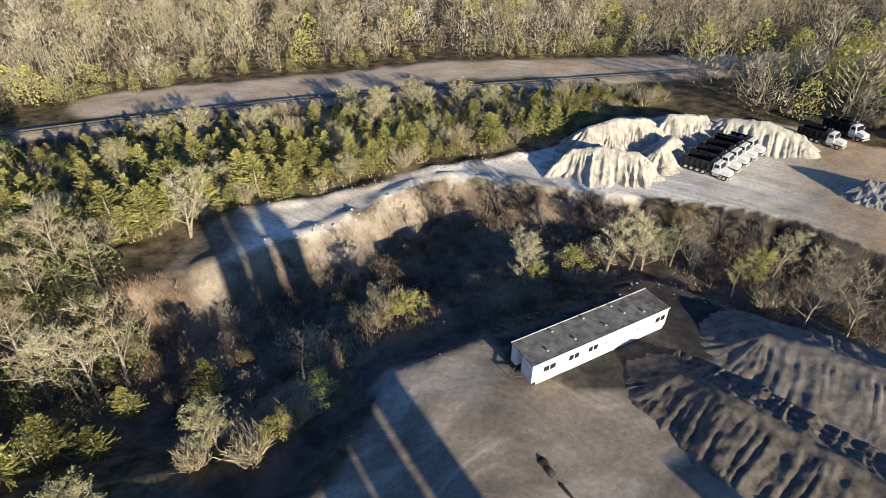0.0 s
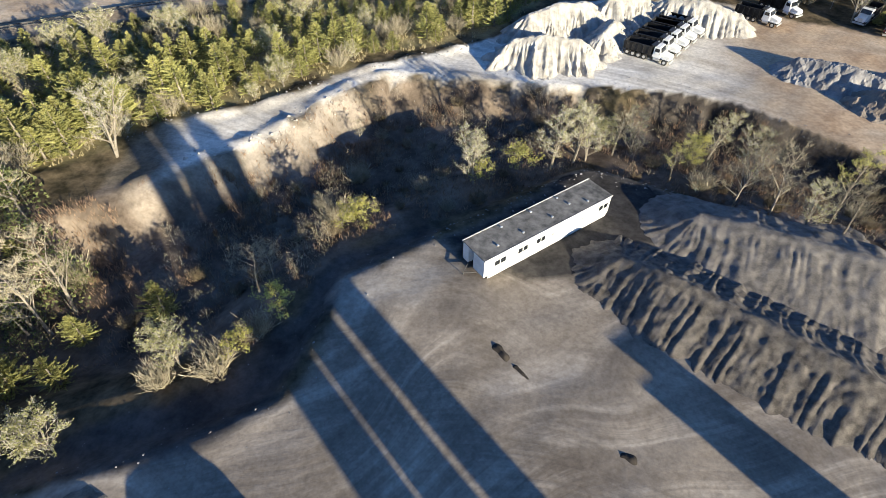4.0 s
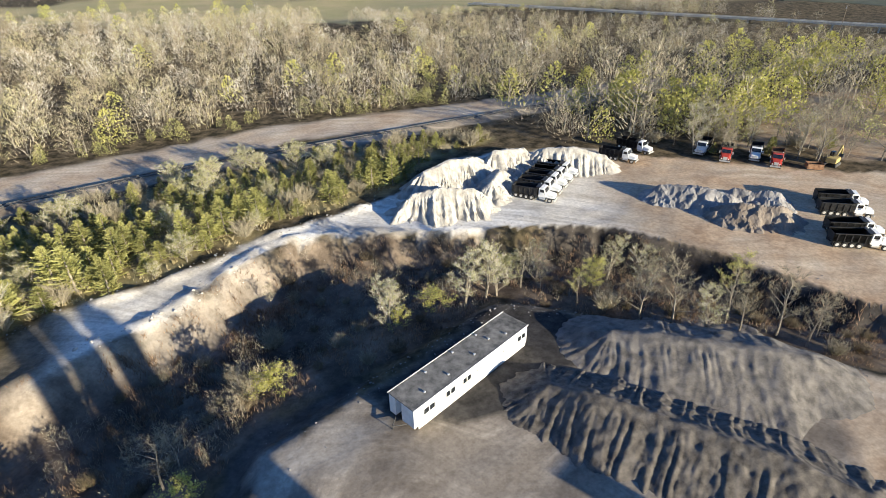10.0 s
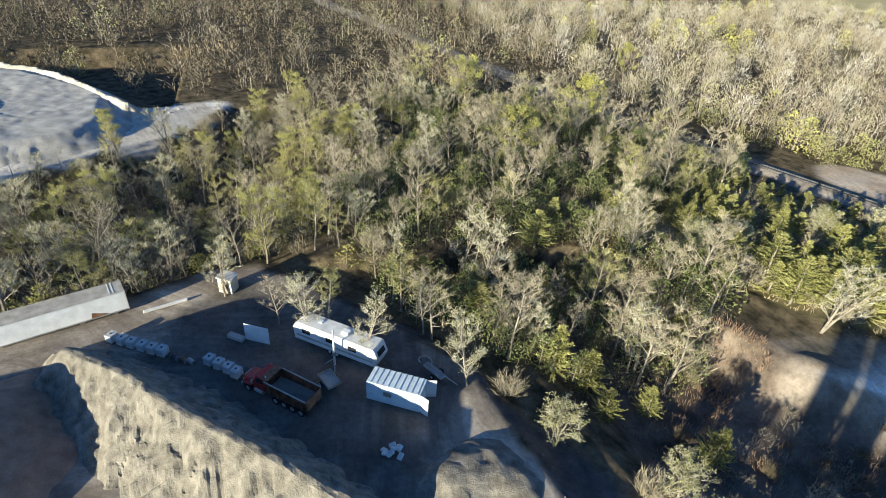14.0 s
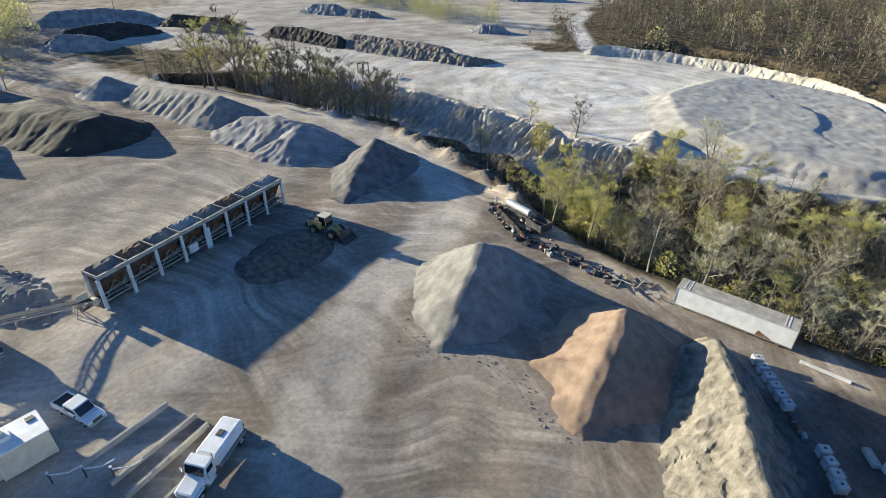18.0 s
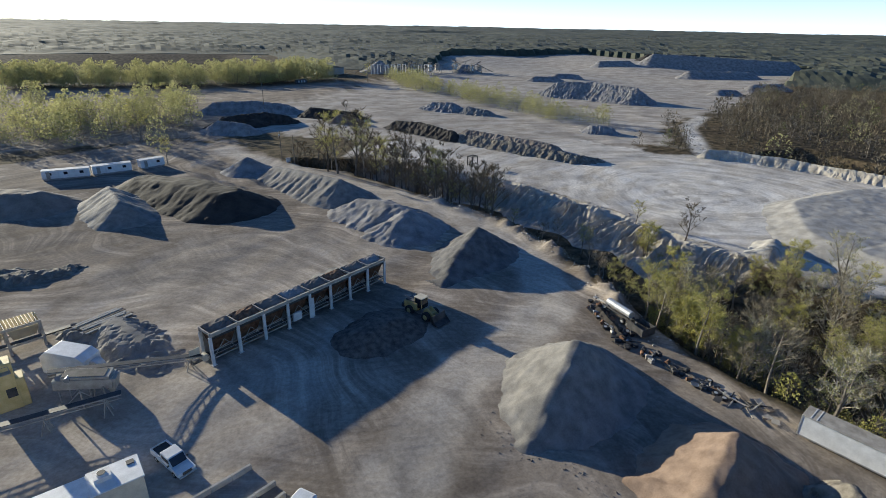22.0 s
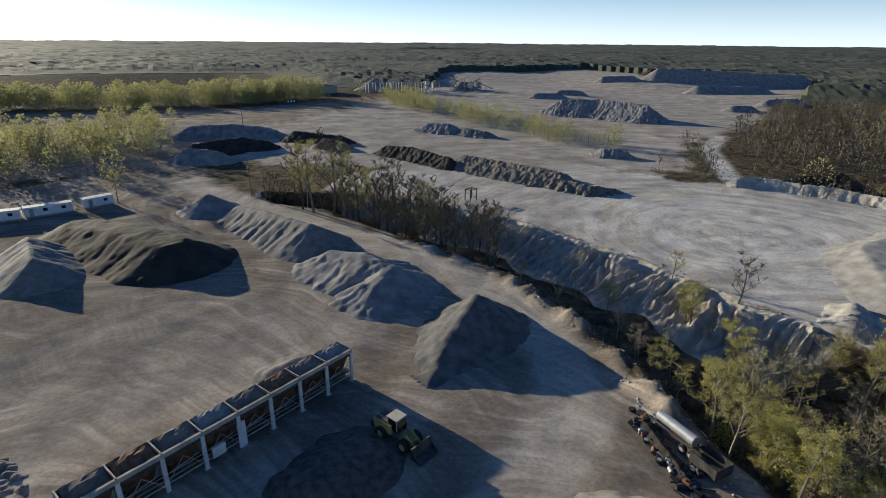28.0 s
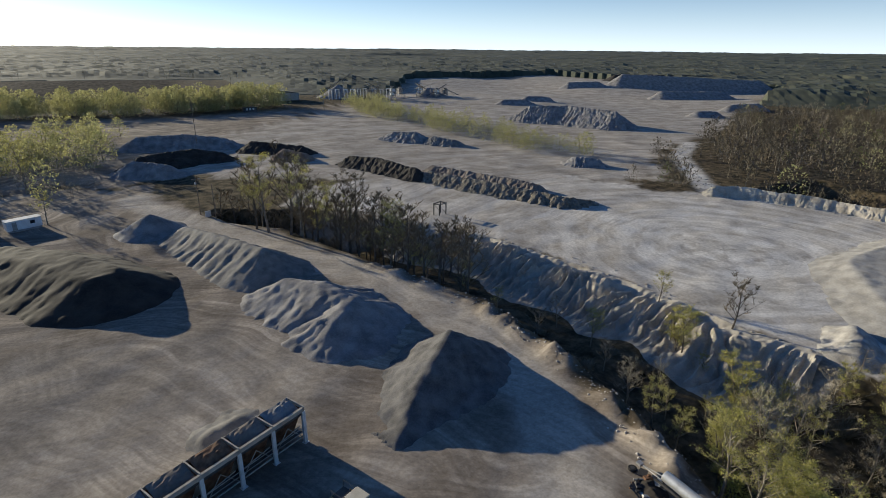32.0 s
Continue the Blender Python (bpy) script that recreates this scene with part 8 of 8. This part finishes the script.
# ---- far crushing plant ----
def crushing_plant():
    rnd = random.Random(8)
    for p, q in [((-118, -520, 2), (-146, -500, 22)), ((-150, -505, 4), (-178, -490, 17)), ((-190, -520, 3), (-160, -505, 15)), ((-200, -515, 3), (-226, -500, 14)), ((-235, -530, 2), (-210, -510, 13)), ((-150, -540, 2), (-180, -530, 14)), ((-172, -500, 3), (-196, -488, 12)), ((-214, -496, 2), (-240, -510, 11)), ((-186, -510, 9), (-168, -524, 3)), ((-248, -498, 2), (-226, -488, 10))]:
        conveyor("stacking_conveyor", "tall stacking conveyor of the distant crushing plant", p, q, 1.6, (0.4, 0.8), "far conveyors")
    for x, y, h in [(-165, -506, 8), (-180, -492, 9.5), (-196, -516, 7), (-212, -508, 8.5), (-226, -500, 7), (-158, -525, 6), (-176, -528, 7), (-240, -512, 6)]:
        ob = thing("crusher_tower", "pale steel crusher tower of the distant plant", "crusher", x, y, rnd.uniform(0, 90), group="crusher towers")
        part("frame", shape([("b", sx * 2, sy * 2, h / 2, 0.4, 0.4, h) for sx in (-1, 1) for sy in (-1, 1)] + [("b", 0, 0, h * k, 4.6, 4.6, 0.3) for k in (0.35, 0.7, 1.0)]), PALESTEEL, ob)
        part("machine", shape([("b", 0, 0, h * 0.83, 3.4, 3.2, h * 0.24), ("b", 0.3, 0, h * 0.5, 3.0, 2.6, h * 0.22)], 0.1), rnd.choice([PALESTEEL, STEEL, OFFWHITE]), ob)
        part("hopper", shape([("c", (0, 0, h), (0, 0, h + 1.6), 0.8, 2.2, 4)]), PALESTEEL, ob)
    for k in range(9):
        ob = thing("support_bent", "white support bent under the crushing plant", "support", -128 - k * 6.5, -500 - rnd.uniform(0, 10), 20, group="support bents")
        part("post", shape([("b", s * 1.6, 0, 4.0, 0.5, 0.5, 8.2) for s in (-1, 1)]), OFFWHITE, ob)
        part("cap_beam", shape([("b", 0, 0, 8.2, 4.2, 0.6, 0.6)]), OFFWHITE, ob)
    pile([(-140, -520, 11)], GREYROCK, "grey surge pile under the stacking conveyor", slope=0.62, step=1.2, seed=70)
    pile([(-222, -512, 8), (-232, -520, 7)], GREYROCK, "grey surge pile at the crushing plant", slope=0.62, step=1.2, seed=71)
    h = thing("maintenance_shed", "low dark maintenance shed with an open white bay", "shed", -88, -505, 10)
    part("wall_box", shape([("b", 0, 0, 3, 26, 12, 6)], 0.1), STEEL, h)
    part("roof", shape([("p", [(-13.5, 6), (13.5, 6), (0, 8.2)], -6.5, 6.5)]), ROOFGREY, h)
    part("bay_door", shape([("b", 5, 6.05, 2.2, 9, 0.1, 4.2)]), WHITE, h)
    e = thing("site_cabin", "dark site cabin with a pale sign board", "cabin", -56, -442, 12)
    part("wall_box", shape([("b", 0, 0, 1.6, 9, 3, 3.2)], 0.05), DARKSTEEL, e)
    part("sign_board", shape([("b", k * 2.2, 1.55, 1.9, 1.2, 0.06, 1.4) for k in (-1, 0, 1)]), OFFWHITE, e)


crushing_plant()


# ---- viaduct in the far north-east ----
def viaduct():
    ob = thing("viaduct", "low pale concrete road bridge on short piers beyond the woods", "bridge", 290, 292, math.degrees(math.atan2(218.9 - 364.9, 335.9 - 244.7)), 0.0)
    part("deck", shape([("b", 0, 0, 3.5, 380, 7, 0.7)], 0.1), CONCRETE, ob)
    for s in (-1, 1):
        part("parapet", shape([("b", 0, s * 3.4, 4.1, 380, 0.25, 0.6)]), CONCRETE, ob)
    for k in range(-8, 9):
        pr = part("pier", shape([("b", k * 22, 0, 2.9, 1.0, 6.4, 0.6)]), CONCRETE, ob)
        for s in (-1, 1):
            part("column", shape([("c", (k * 22, s * 2.4, -2.5), (k * 22, s * 2.4, 2.7), 0.4, 0.4, 8)]), CONCRETE, pr)


viaduct()


# ---- railway ----
def railway():
    line = [Vector((x, y, 0)) for x, y in RAIL_LINE]
    pts = []
    for a, b in zip(line, line[1:]):
        n = max(1, int((b - a).length / 3))
        pts += [a.lerp(b, k / n) for k in range(n)]
    pts = [p for p in pts if -160 < p.x < 240]
    ob = thing("railway_track", "single railway track on pale ballast through the woods", "railway track", pts[len(pts) // 2].x, pts[len(pts) // 2].y, 0, 0.0)
    o = Vector((ob.location.x, ob.location.y, 0))
    for s in (-0.75, 0.75):
        V, F = [], []
        for i, p in enumerate(pts):
            d = (pts[min(i + 1, len(pts) - 1)] - pts[max(i - 1, 0)]).normalized()
            nrm = Vector((-d.y, d.x, 0))
            c = p - o + nrm * s + Vector((0, 0, 0.86))
            b = len(V)
            V += [tuple(c + nrm * 0.04 + Vector((0, 0, -0.16))), tuple(c + nrm * 0.04 + Vector((0, 0, 0.04))), tuple(c - nrm * 0.04 + Vector((0, 0, 0.04))), tuple(c - nrm * 0.04 + Vector((0, 0, -0.16)))]
            if i:
                F += [(b - 4 + k, b - 4 + (k + 1) % 4, b + (k + 1) % 4, b + k) for k in range(4)]
        r = new("rail", mesh_from("rail", V, F, DARKSTEEL))
        r.parent = ob
    me = None
    for i in range(0, len(pts) - 1):
        if not (-75 < pts[i].x < 95):
            continue
        d = (pts[i + 1] - pts[i]).normalized()
        for k in range(3):
            p = pts[i].lerp(pts[i + 1], k / 3)
            if me is None:
                t = part("sleeper", shape([("b", 0, 0, 0.62, 0.26, 2.6, 0.2)]), WOOD, ob)
                me = t
            else:
                t = new("sleeper", me.data)
                t.parent = ob
            t.location = (p.x - o.x, p.y - o.y, 0)
            t.rotation_euler = (0, 0, math.atan2(d.y, d.x))


railway()
